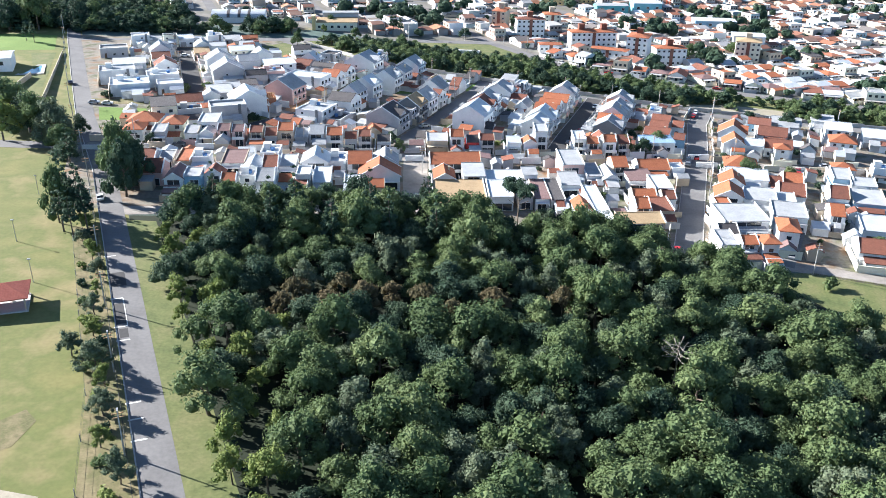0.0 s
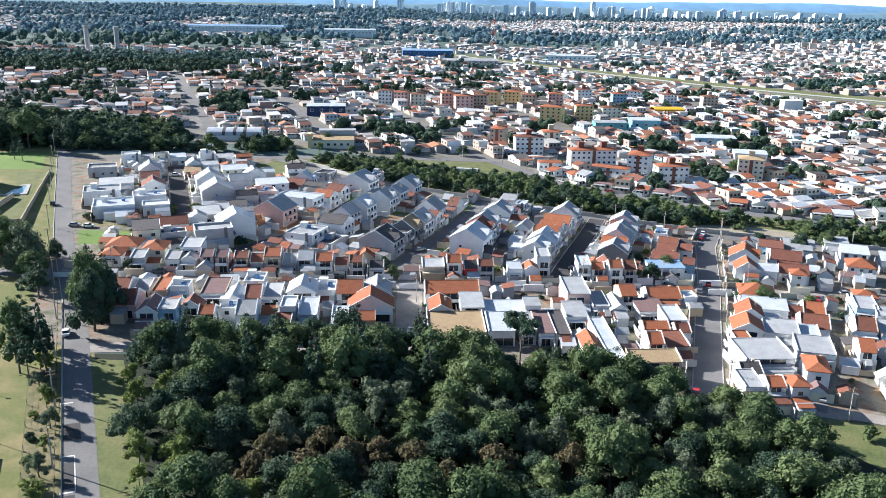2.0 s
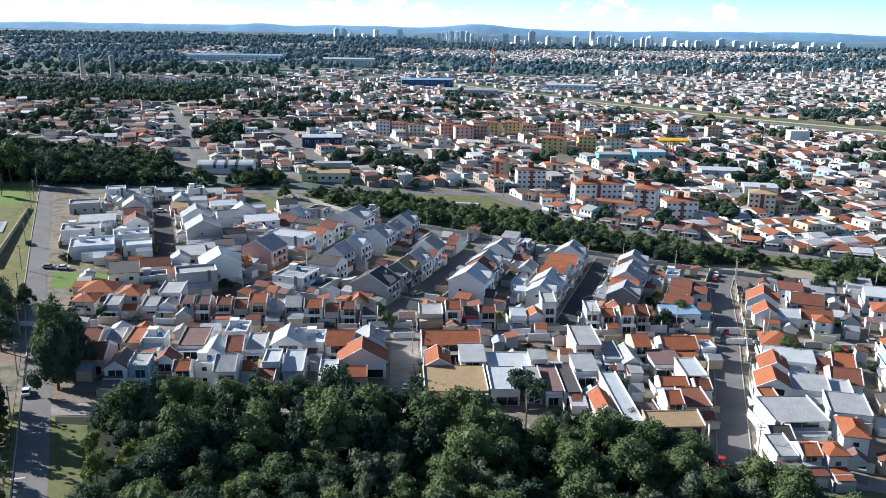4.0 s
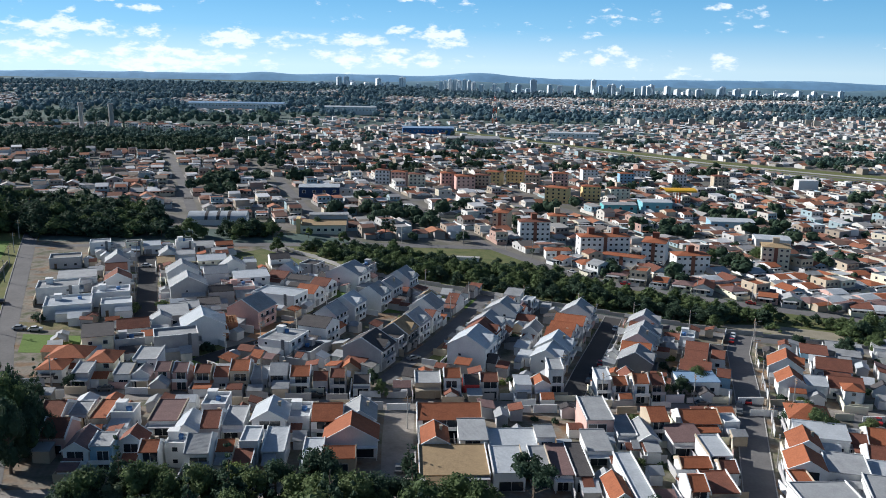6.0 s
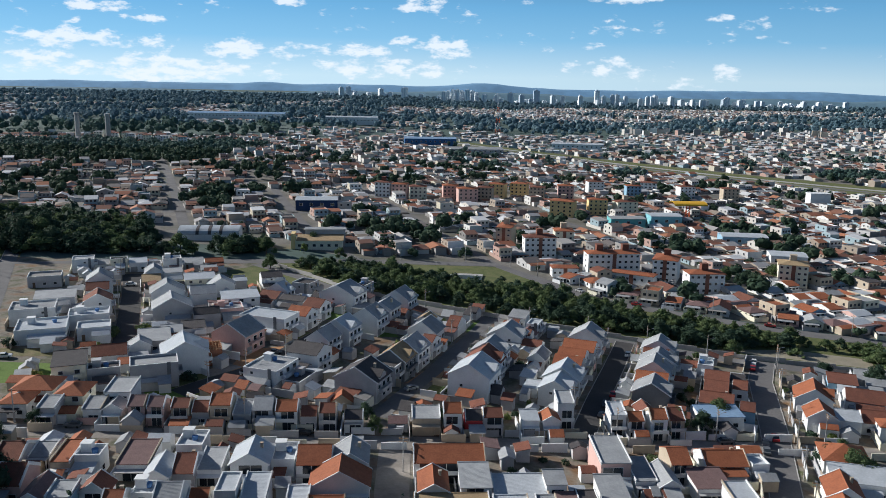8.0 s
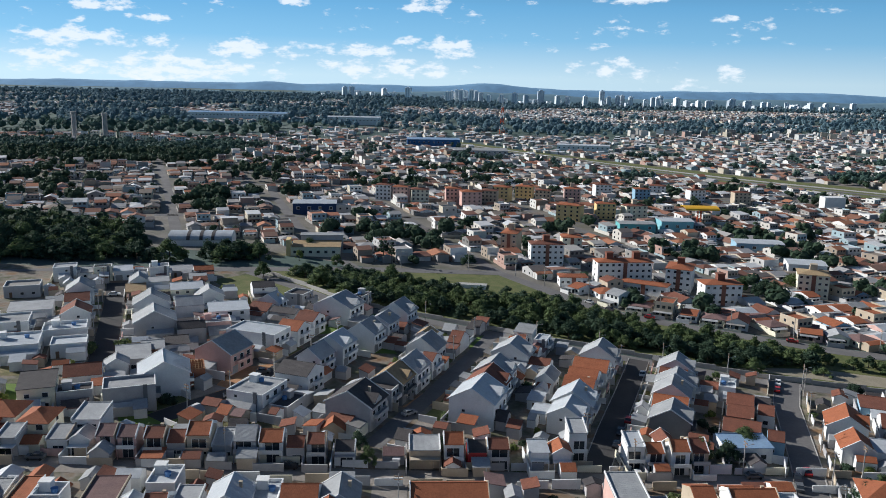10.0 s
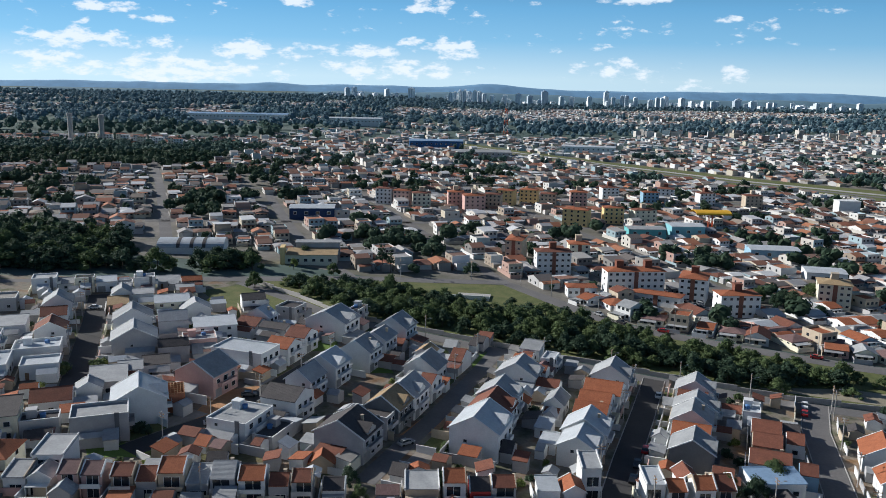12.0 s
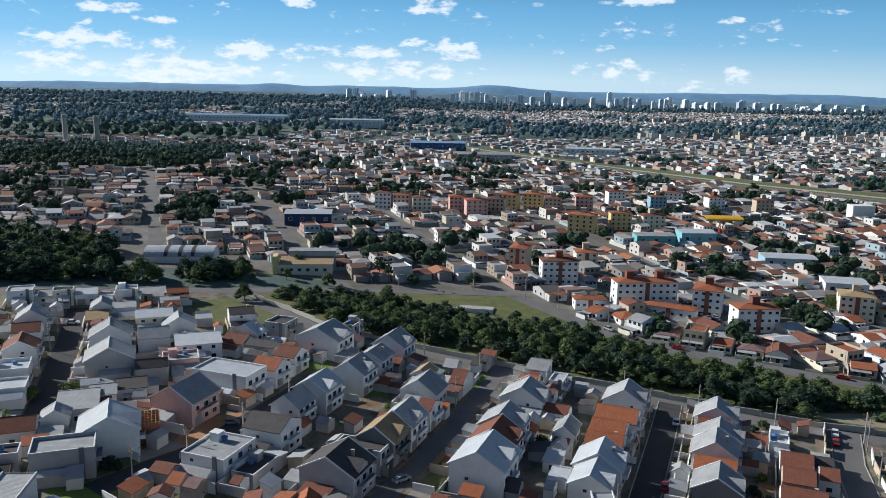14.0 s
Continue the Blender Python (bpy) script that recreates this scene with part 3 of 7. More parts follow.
for j in range(26):
    a, z = j * 2.4, 8.2 + 0.11 * j
    mid_ = (math.cos(a) * 1.6, math.sin(a) * 1.6, z - 0.1)
    spokes += [tube((0, 0, z), mid_, 0.07, 0.05, 4), tube(mid_, (math.cos(a) * 3.1, math.sin(a) * 3.1, z + 0.3), 0.06, 0.10, 4)]
old = thing("araucaria", pose(45.0, 131.0, G(45)), "half-bare araucaria with radiating grey branches", "araucaria")
part("trunk", mesh_of("trunk", *joined(spokes[:1]), BARK), old)
for s_ in spokes[1:]:
    part("branch", mesh_of("branch", *s_, material("grey_branch", [(0.12, 0.11, 0.09), (0.24, 0.22, 0.19)])), old)


def inside(p, outline):
    x, y = p
    hit_ = False
    for (x0, y0), (x1, y1) in zip(outline, outline[1:] + outline[:1]):
        if (y0 > y) != (y1 > y) and x < (x1 - x0) * (y - y0) / (y1 - y0) + x0:
            hit_ = not hit_
    return hit_


def scatter(outline, gap, seed, tries=9000):
    rng = random.Random(seed)
    x0, x1 = min(p[0] for p in outline), max(p[0] for p in outline)
    y0, y1 = min(p[1] for p in outline), max(p[1] for p in outline)
    cells, out = {}, []
    for _ in range(tries):
        p = (rng.uniform(x0, x1), rng.uniform(y0, y1))
        c = (int(p[0] // gap), int(p[1] // gap))
        if any(math.hypot(p[0] - q[0], p[1] - q[1]) < gap for i in (-1, 0, 1) for j in (-1, 0, 1) for q in cells.get((c[0] + i, c[1] + j), ())):
            continue
        if inside(p, outline):
            cells.setdefault(c, []).append(p)
            out.append(p)
    return out


WOOD = [(-25, 84), (-34, 107), (-48, 142), (-60, 170), (-68, 190), (-62, 200), (-30, 207), (0, 206), (30, 198), (58, 189), (74, 180), (78, 168), (86, 152), (104, 140), (122, 118), (126, 84)]
rng = random.Random(5)
for x, y in scatter(WOOD, 5.5, 3, 14000):
    k = rng.random()
    west = x + 0.42 * y < 24
    if math.hypot(x - 44, y - 165) < 5 or math.hypot(x - 45, y - 131) < 4.5:
        continue
    if 186 < y < 206 and -52 < x < 2 and k < 0.34:
        plant("conifer", x, y, rng.uniform(0.95, 1.2), rng.uniform(0, 360), which=rng.randrange(3))
    elif 148 < y < 162 and -32 < x < 34 and k < 0.7:
        plant("rust", x, y, rng.uniform(0.85, 1.05), rng.uniform(0, 360), which=rng.randrange(2))
    elif west and k < 0.45:
        plant("lime", x, y, rng.uniform(0.75, 1.1), rng.uniform(0, 360), which=rng.randrange(2))
    elif k < 0.24:
        plant("grey", x, y, rng.uniform(0.75, 1.1), rng.uniform(0, 360), which=rng.randrange(3))
    elif k < 0.72:
        plant("green", x, y, rng.uniform(0.85, 1.4), rng.uniform(0, 360), which=rng.randrange(4))
    elif k < 0.95:
        plant("dark", x, y, rng.uniform(0.75, 1.15), rng.uniform(0, 360), which=rng.randrange(3))
    else:
        plant("lime", x, y, rng.uniform(0.6, 0.9), rng.uniform(0, 360), which=rng.randrange(2))
plant("araucaria", 22, 204, 0.95, 20, "araucarias")
plant("green", 27, 201, 0.85, 0, which=2)

# taller trees along the north edge of the wood
for i, (x, y) in enumerate(((-63, 199), (-57, 202), (-50, 204), (-43, 206), (-36, 208), (-29, 209.5), (-22, 209), (-15, 208), (-8, 207), (-1, 206), (7, 204), (13, 201), (27, 199), (34, 197), (41, 195), (48, 193), (55, 190))):
    plant(("dark", "conifer", "green", "dark", "lime")[i % 5] if x < 0 else ("green", "dark")[i % 2], x, y, rng.uniform(0.85, 1.0) if i % 5 == 1 and x < 0 else rng.uniform(1.0, 1.35), rng.uniform(0, 360), which=i)
plant("dark", -20, 212, 1.35, 10, which=1)
plant("grey", -68.0, 135, 0.6, 40, "roadside trees", which=1)
plant("grey", -61.5, 130, 0.75, 90, "roadside trees", which=2)
for x, y, k, sc in ((-85, 216, "dark", 1.15), (-88.5, 223, "green", 1.2), (-84, 224, "dark", 1.1), (-91, 231, "dark", 1.1), (-95, 196, "green", 0.9)):
    plant(k, x, y, sc, x * 11, "roadside trees", which=int(y) % 3, stretch=1.7)
# along the west road and its junctions
for x, y, k, s in ((-90, 197, "eucalypt", 1.05), (-86.5, 192, "eucalypt", 0.95), (-92, 191, "eucalypt", 1.0), (-95, 201, "eucalypt", 0.95), (-88, 187, "eucalypt", 0.85), (-98, 207, "eucalypt", 0.9),
                   (-88, 222, "dark", 1.0), (-92, 229, "green", 0.95), (-86, 232, "dark", 1.05), (-95, 238, "green", 1.0), (-93, 245, "eucalypt", 0.8), (-98, 250, "dark", 0.9),
                   (-128, 262, "green", 1.75), (-121, 258, "grey", 1.54), (-116, 250, "green", 1.0), (-134, 268, "dark", 1.68), (-142, 274, "green", 1.82), (-150, 280, "dark", 1.68),
                   (-112, 243, "dark", 0.9), (-138, 258, "lime", 1.68), (-158, 288, "green", 1.68), (-108, 236, "eucalypt", 0.9), (-118, 270, "dark", 0.7), (-186, 447, "dark", 1.7), (-180, 452, "green", 1.5), (-172, 446, "dark", 1.3), (-203, 436, "green", 1.9), (-216, 432, "dark", 2.0), (-184, 468, "dark", 1.6), (-192, 405, "eucalypt", 0.8), (-197, 408, "eucalypt", 0.7)):
    plant(k, x, y, s, (x * 37) % 360, "roadside trees", which=int(abs(x * y)) % 3)
for i in range(26):
    y = 92 + i * 4.2
    x = -47 - (y - 97) * 0.425 + rng.uniform(-1.6, 2.2)
    plant(("lime", "bush", "grey", "bush")[i % 4], x, y, rng.uniform(0.45, 0.62) if i % 2 == 0 else rng.uniform(0.7, 1.2), rng.uniform(0, 360), "shrubs by the fence", which=i)

# stream-side wood beyond the houses
STREAM_WOOD = [(-62, 441), (-44, 424), (-24, 404), (0, 396), (30, 381), (68, 365), (104, 350), (150, 341), (215, 333), (218, 352), (160, 362), (128, 364), (96, 384), (70, 400), (46, 418), (26, 414), (2, 432), (-30, 446)]
LIGHT_CROWNS = [crown("crown", 200 + i, dome_lobes(210 + i, 4.6, 1.8, 8.8, 14, (0.24, 0.42)), 0.40, 20, LEAF["green"]) for i in range(4)]


def wood_stuff(name, spots_, mats, low_, high_, seed, label):
    """Many small trees in one mesh."""
    r = random.Random(seed)
    V, F, I, n = [], [], [], 0
    tv, tf = tube((0, 0, -0.3), (0, 0, 5.0), 0.25, 0.15, 5)
    for x, y in spots_:
        me = r.choice(LIGHT_CROWNS)
        v = np.empty(len(me.vertices) * 3)
        me.vertices.foreach_get("co", v)
        s, a, k = r.uniform(low_, high_), r.uniform(0, 6.28), r.uniform(0.7, 1.05)
        v = v.reshape(-1, 3) * (s * r.uniform(1.0, 1.45), s * r.uniform(1.0, 1.45), s * k)
        for vv, ff, i in ((v, [tuple(p.vertices) for p in me.polygons], r.randrange(len(mats) - 1)), (np.array(tv) * s, tf, len(mats) - 1)):
            V.append(np.stack([x + vv[:, 0] * math.cos(a) - vv[:, 1] * math.sin(a), y + vv[:, 0] * math.sin(a) + vv[:, 1] * math.cos(a), vv[:, 2] + G(x)], 1))
            F += [tuple(q + n for q in f) for f in ff]
            I += [i] * len(ff)
            n += len(vv)
    tagged(new(name, mesh_of(name, np.concatenate(V), F, mats, I)), label, "woods", kind="stuff")


stream_spots = [p for p in scatter(STREAM_WOOD, 4.4, 8) if not (108 < p[0] < 150 and 338 < p[1] < 356 and rng.random() < 0.85)]
wood_stuff("stream_woods", stream_spots, [LEAF["green"], LEAF["dark"], LEAF["green"], LEAF["dark"], BARK], 0.52, 0.92, 6, "dense dark-green trees along the stream")
# wood round the hangar
HANGAR_WOOD = [(-215, 440), (-178, 436), (-120, 452), (-78, 458), (-82, 484), (-94, 478), (-104, 470), (-140, 472), (-150, 505), (-200, 515), (-250, 520), (-255, 470)]
wood_stuff("hangar_woods", [p for p in scatter(HANGAR_WOOD, 5.6, 9) if not (-134 < p[0] < -102 and 456 < p[1] < 490)], [LEAF["dark"], LEAF["green"], LEAF["dark"], BARK], 0.75, 1.35, 7, "dense dark trees round the hangar")
PARK_WOOD = [(-340, 404), (-222, 430), (-198, 440), (-212, 474), (-236, 520), (-420, 560), (-420, 410)]
wood_stuff("park_woods", scatter(PARK_WOOD, 7.0, 19), [LEAF["dark"], LEAF["green"], LEAF["dark"], BARK], 1.2, 2.0, 29, "tall dark broadleaf wood beside the road")
# single trees in the gardens and streets
for x, y, k, s in ((-71, 433, "green", 0.75), (80, 288, "green", 0.75), (73, 280, "dark", 0.7), (66, 278, "green", 0.65), (61, 276, "dark", 0.6), (98, 262, "dark", 0.95), (101, 255, "green", 0.9), (104, 268, "green", 0.6), (116, 258, "green", 0.6),
                   (48, 211, "dark", 0.62), (44, 206, "green", 0.45), (84, 196, "lime", 0.7), (86, 210, "green", 0.4), (120, 205, "green", 0.5), (-3, 225, "conifer", 0.45), (-12, 268, "green", 0.5), (-15, 276, "dark", 0.5),
                   (18, 276, "green", 0.5), (-37, 268, "bush", 1.4), (-92, 262, "dark", 0.5), (-103, 300, "green", 0.5), (-126, 316, "bush", 1.5), (-66, 296, "bush", 1.3), (-100, 330, "bush", 1.6), (-92, 333, "bush", 1.6),
                   (96, 180, "bush", 1.5), (112, 172, "green", 0.6), (-18, 440, "green", 0.7), (30, 426, "dark", 0.6), (16, 478, "dark", 0.85), (-24, 476, "eucalypt", 0.95), (-20, 473, "eucalypt", 0.8), (-62, 468, "lime", 0.7), (-44, 462, "green", 0.6),
                   (165, 470, "green", 0.85), (172, 468, "green", 0.8), (150, 452, "dark", 0.9), (142, 448, "dark", 0.8), (156, 440, "dark", 0.7), (138, 458, "green", 0.8), (-60, 486, "green", 0.8), (140, 322, "dark", 0.8), (152, 326, "green", 0.8), (128, 331, "dark", 0.6)):
    plant(k, x, y, s, (x * 53) % 360, "garden trees", which=int(abs(x * 3 + y)) % 3)

# ---- houses ----
STREETS = (STREET_A, STREET_B, STREET_C, DARK_STREET, MID_STREET, VAN_STREET, ALLEY, EAST_STREET, WEST_ROAD)


def near_line(line, x, y, r):
    p = Vector((x, y))
    for a, b in zip(line, line[1:]):
        a, b = Vector(a), Vector(b)
        t = max(0.0, min(1.0, (p - a).dot(b - a) / (b - a).length_squared))
        if (p - a - (b - a) * t).length < r:
            return True
    return False


WINDOW_ME = mesh_of("window_frame", *box(-0.7, 0.7, -0.06, 0.05, -0.62, 0.62), FRAME)
PANE_ME = mesh_of("pane", *box(-0.6, 0.6, -0.08, 0.0, -0.52, 0.52), GLASS)
DOOR_ME = mesh_of("door", *joined([box(-0.48, 0.48, -0.07, 0.03, 0, 2.1), box(0.32, 0.40, -0.12, -0.06, 0.95, 1.15)]), DOORM)
GARAGE_ME = mesh_of("garage_door", *box(-1.3, 1.3, -0.06, 0.03, 0, 2.2), METAL)
TANK_ME = mesh_of("water_tank", *joined([tube((0, 0, 0), (0, 0, 0.9), 0.6, 0.72, 10), tube((0, 0, 0.9), (0, 0, 1.05), 0.75, 0.3, 10)]), material("blue_tank", [(0.06, 0.16, 0.36), (0.12, 0.24, 0.45)], obj=0.5))
CHIMNEY_ME = mesh_of("chimney", *joined([box(-0.3, 0.3, -0.25, 0.25, -1.0, 1.1), box(-0.38, 0.38, -0.33, 0.33, 1.1, 1.22)]), WALL["e"])


def window(root, x, y, z, turn, s=1.0):
    w = part("window", WINDOW_ME, root, "", pose(x, y, z, 0, 0, turn) @ Matrix.Diagonal((s, 1, s, 1)))
    part("pane", PANE_ME, w)


def slab(profile_pts, thick, axis, a, b):
    """A bent roof sheet: the profile's line, thickened downwards."""
    low_ = [(c, z - thick) for c, z in profile_pts][::-1]
    return extrude(profile_pts + low_, axis, a, b)


def house_shape(w, d, h, kind, rng):
    """Walls and roof of a house w wide, d deep, with eaves at h."""
    x, y, o, t = w / 2, d / 2, 0.45, 0.16
    if kind == "g":
        rise = min(3.4, w * rng.uniform(0.27, 0.38))
        walls = extrude([(-x, -0.6), (x, -0.6), (x, h), (0, h + rise - 0.05), (-x, h)], "y", -y, y)
        k = rise / x
        roof = slab([(-x - o, h - o * k + t), (0, h + rise + t), (x + o, h - o * k + t)], t, "y", -y - 0.25, y + 0.25)
        return walls, roof, extrude([(-0.18, h + rise + t - 0.05), (0.18, h + rise + t - 0.05), (0, h + rise + t + 0.1)], "y", -y - 0.27, y + 0.27), rise
    if kind == "r":
        rise = min(2.3, d * rng.uniform(0.2, 0.27))
        walls = extrude([(-y, -0.6), (y, -0.6), (y, h), (0, h + rise - 0.05), (-y, h)], "x", -x, x)
        k = rise / y
        roof = slab([(-y - o, h - o * k + t), (0, h + rise + t), (y + o, h - o * k + t)], t, "x", -x + 0.05, x - 0.05)
        return walls, roof, extrude([(-0.18, h + rise + t - 0.05), (0.18, h + rise + t - 0.05), (0, h + rise + t + 0.1)], "x", -x + 0.04, x - 0.04), rise
    if kind == "h":
        rise = min(w, d) * 0.26
        e = min(w, d) / 2
        walls = box(-x, x, -y, y, -0.6, h)
        ax, ay = x + o, y + o
        v = [(-ax, -ay, h - 0.1), (ax, -ay, h - 0.1), (ax, ay, h - 0.1), (-ax, ay, h - 0.1), (-ax, -ay, h + 0.08), (ax, -ay, h + 0.08), (ax, ay, h + 0.08), (-ax, ay, h + 0.08),
             (-(x - e) if w > d else 0, -(y - e) if d > w else 0, h + rise), ((x - e) if w > d else 0, (y - e) if d > w else 0, h + rise)]
        if w > d:
            f = [(4, 5, 9, 8), (6, 7, 8, 9), (5, 6, 9), (7, 4, 8)]
        else:
            f = [(4, 5, 8), (6, 7, 9), (5, 6, 9, 8), (7, 4, 8, 9)]
        f += [(3, 2, 1, 0), (0, 1, 5, 4), (1, 2, 6, 5), (2, 3, 7, 6), (3, 0, 4, 7)]
        cap = tube(v[8], (v[9][0] + 0.01, v[9][1] + 0.01, v[9][2]), 0.16, 0.16, 5) if abs(w - d) > 0.4 else tube((0, 0, h + rise - 0.2), (0, 0, h + rise + 0.15), 0.25, 0.05, 5)
        return walls, (v, f), cap, rise
    if kind == "s":
        rise = rng.uniform(0.5, 1.1)
        walls = extrude([(-y, -0.6), (y, -0.6), (y, h + rise), (-y, h)], "x", -x, x)
        roof = slab([(-y - 0.3, h + t - 0.03), (y + 0.2, h + rise + t + 0.03)], t, "x", -x - 0.2, x + 0.2)
        return walls, roof, box(-x - 0.25, x + 0.25, y + 0.1, y + 0.3, h + rise + t, h + rise + t + 0.18), rise
    p = 0.18
    top = h + rng.uniform(0.35, 0.8)
    walls = joined([box(-x, x, -y, -y + p, -0.6, top), box(-x, x, y - p, y, -0.6, top), box(-x, -x + p, -y + p, y - p, -0.6, top), box(x - p, x, -y + p, y - p, -0.6, top)])
    roof = box(-x + p, x - p, -y + p, y - p, h - 0.3, h)
    cap = joined([box(-x - 0.06, x + 0.06, -y - 0.06, -y + p + 0.03, top, top + 0.08), box(-x - 0.06, x + 0.06, y - p - 0.03, y + 0.06, top, top + 0.08),
                  box(-x - 0.06, -x + p + 0.03, -y + p + 0.03, y - p - 0.03, top, top + 0.08), box(x - p - 0.03, x + 0.06, -y + p + 0.03, y - p - 0.03, top, top + 0.08)])
    return walls, roof, cap, 0.5


SHAPE_WORDS = {"g": "gabled", "r": "pitched", "h": "hipped", "s": "sloping", "f": "flat walled"}


def house(x, y, w, d, h, yaw, code, seed, detail=2):
    rng = random.Random(seed)
    kind, rc, wc = code
    floors = 2 if h >= 5 else 1
    label = f"{WALL_WORDS[wc]} {'two-storey' if floors == 2 else 'single-storey'} house with {SHAPE_WORDS[kind]} {ROOF_WORDS[rc]} roof"
    root = thing("house", pose(x, y, G(x), 0, 0, yaw), label, "house", "houses of the estate")
    walls, roof, cap, rise = house_shape(w, d, h, kind, rng)
    part("wall", mesh_of("wall", *walls, WALL[wc]), root)
    part("roof", mesh_of("roof", *roof, ROOF[rc]), root)
    part("ridge", mesh_of("ridge", *cap, WALL["w"] if kind == "f" else ROOF[rc]), root)
    # houses of the upper estate turn a blank end to the south and their front to the street
    sideways = y > 283 and h > 4 and kind in "grf"
    k_ = rise / (w / 2)
    if kind == "g":
        for end in (-1, 1):
            ye = end * (d / 2 + 0.25)
            part("verge", mesh_of("verge", *slab([(-w / 2 - 0.5, h - 0.45 * k_ + 0.28), (0, h + rise + 0.3), (w / 2 + 0.5, h - 0.45 * k_ + 0.28)], 0.3, "y", ye - 0.13, ye + 0.13), WALL["w"]), root, "white rendered verge")
    if kind in "rs" and y < 283 and rng.random() < 0.85:
        e = d / 2 + 0.35
        line_ = [(-e, h - 0.3 + 0.42), (0, h + rise + 0.5), (e, h - 0.3 + 0.42)] if kind == "r" else [(-e, h + 0.45), (e, h + rise + 0.6)]
        for end in (-1, 1):
            part("party_wall", mesh_of("party_wall", *slab(line_, 0.75, "x", end * w / 2 - 0.11, end * w / 2 + 0.11), WALL[rng.choice("wwwe")]), root, "pale parapet of the party wall")
    lower_row = y < 283 and kind in "rsg"
    if lower_row:
        # wide glazed doors behind a balcony or porch slab, open to the south
        gw = w * rng.uniform(0.5, 0.75)
        gx = rng.uniform(-0.1, 0.1) * w
        for fl in range(floors):
            z = 0.1 + 2.75 * fl
            fr = part("glazed_door", mesh_of("glazed_door", *joined([box(-gw / 2 - 0.1, gw / 2 + 0.1, -0.08, 0.03, 2.1, 2.2), box(-gw / 2 - 0.1, -gw / 2, -0.08, 0.03, 0, 2.1), box(gw / 2, gw / 2 + 0.1, -0.08, 0.03, 0, 2.1), box(-0.05, 0.05, -0.08, 0.03, 0, 2.1)]), FRAME), root, "", pose(gx, -d / 2, z))
            part("pane", mesh_of("pane", *box(-gw / 2, gw / 2, -0.05, 0.02, 0.0, 2.1), GLASS), fr)
        if floors == 2 or rng.random() < 0.6:
            dp = rng.uniform(1.1, 1.8)
            bits_ = [box(-w / 2 + 0.05, w / 2 - 0.05, -d / 2 - dp, -d / 2 + 0.02, 2.6, 2.78)]
            if floors == 2:
                bits_ += [box(-w / 2 + 0.05, w / 2 - 0.05, -d / 2 - dp, -d / 2 - dp + 0.1, 2.78, 3.55)]
            part("porch", mesh_of("porch", *joined(bits_), WALL[rng.choice((wc, "w", "g"))]), root)
            for px in (-w / 2 + 0.15, w / 2 - 0.15):
                part("post", mesh_of("post", *box(-0.1, 0.1, -0.1, 0.1, -0.4, 2.62), WALL[wc]), root, "", pose(px, -d / 2 - dp + 0.15, 0))
    if kind == "g" and w > 8.5 and rng.random() < 0.65:
        # cross gable over the front
        dw = min(d * 0.5, 4.2)
        dz = h + rise * 0.25
        prof = [(-dw / 2, h - 0.2), (dw / 2, h - 0.2), (dw / 2, dz), (0, dz + dw * 0.34), (-dw / 2, dz)]
        at = pose(0, rng.uniform(-0.15, 0.15) * d, 0)
        dorm = part("dormer", mesh_of("dormer", *extrude(prof, "x", w * 0.12, w / 2 + 0.1), WALL[wc]), root, "", at)
        part("dormer_roof", mesh_of("dormer_roof", *slab([(-dw / 2 - 0.3, dz - 0.05), (0, dz + dw * 0.34 + 0.12), (dw / 2 + 0.3, dz - 0.05)], 0.12, "x", w * 0.05, w / 2 + 0.4), ROOF[rc]), dorm)
    if sideways:
        n = 3 if d > 8.5 else 2
        for fl in range(floors):
            for i in range(n):
                py = (i - (n - 1) / 2) * d * (0.3 if n == 3 else 0.46)
                if fl == 0 and i == 0:
                    part("garage_door", GARAGE_ME, root, "", pose(w / 2, py, 0.05, 0, 0, 90))
                else:
                    window(root, w / 2, py, 1.5 + 2.75 * fl, 90, rng.uniform(0.95, 1.3))
        if floors == 2:
            bl = d * rng.uniform(0.4, 0.7)
            part("balcony", mesh_of("balcony", *joined([box(0, 1.2, -bl / 2, bl / 2, 2.75, 2.9), box(1.1, 1.2, -bl / 2, bl / 2, 2.9, 3.7), box(0, 1.1, -bl / 2, -bl / 2 + 0.1, 2.9, 3.7), box(0, 1.1, bl / 2 - 0.1, bl / 2, 2.9, 3.7)]), WALL[wc]), root, "", pose(w / 2, 0, 0))
        if rng.random() < 0.5:
            window(root, rng.uniform(-0.25, 0.25) * w, -d / 2, 1.5 + 2.75 * (floors - 1), 0, 0.65)
        if kind == "f" and floors == 2:
            part("side_fin", mesh_of("side_fin", *box(-0.5, 0.5, -0.3, 0, 0, h + 0.9), WALL["d"]), root, "dark rendered fin", pose(w * 0.3, -d / 2, 0))
    for fl in range(0 if sideways or lower_row else floors):
        z = 1.5 + 2.75 * fl
        if z + 0.7 > h:
            break
        n = 3 if w > 8.5 else (2 if w > 5.5 else 1)
        for i in range(n):
            px = (i - (n - 1) / 2) * w * (0.31 if n == 3 else 0.48)
            if fl == 0 and i == 0 and rng.random() < 0.7:
                if w > 6.5 and rng.random() < 0.4:
                    part("garage_door", GARAGE_ME, root, "", pose(px, -d / 2, 0.05))
                else:
                    part("door", DOOR_ME, root, "", pose(px, -d / 2, 0.05))
            else:
                window(root, px, -d / 2, z, 0, rng.uniform(0.8, 1.15))
        if fl == floors - 1 or rng.random() < 0.5:
            side = 1 if x < 0 else -1
            window(root, side * w / 2, rng.uniform(-0.25, 0.25) * d, z, 90 * side, rng.uniform(0.6, 1.0))
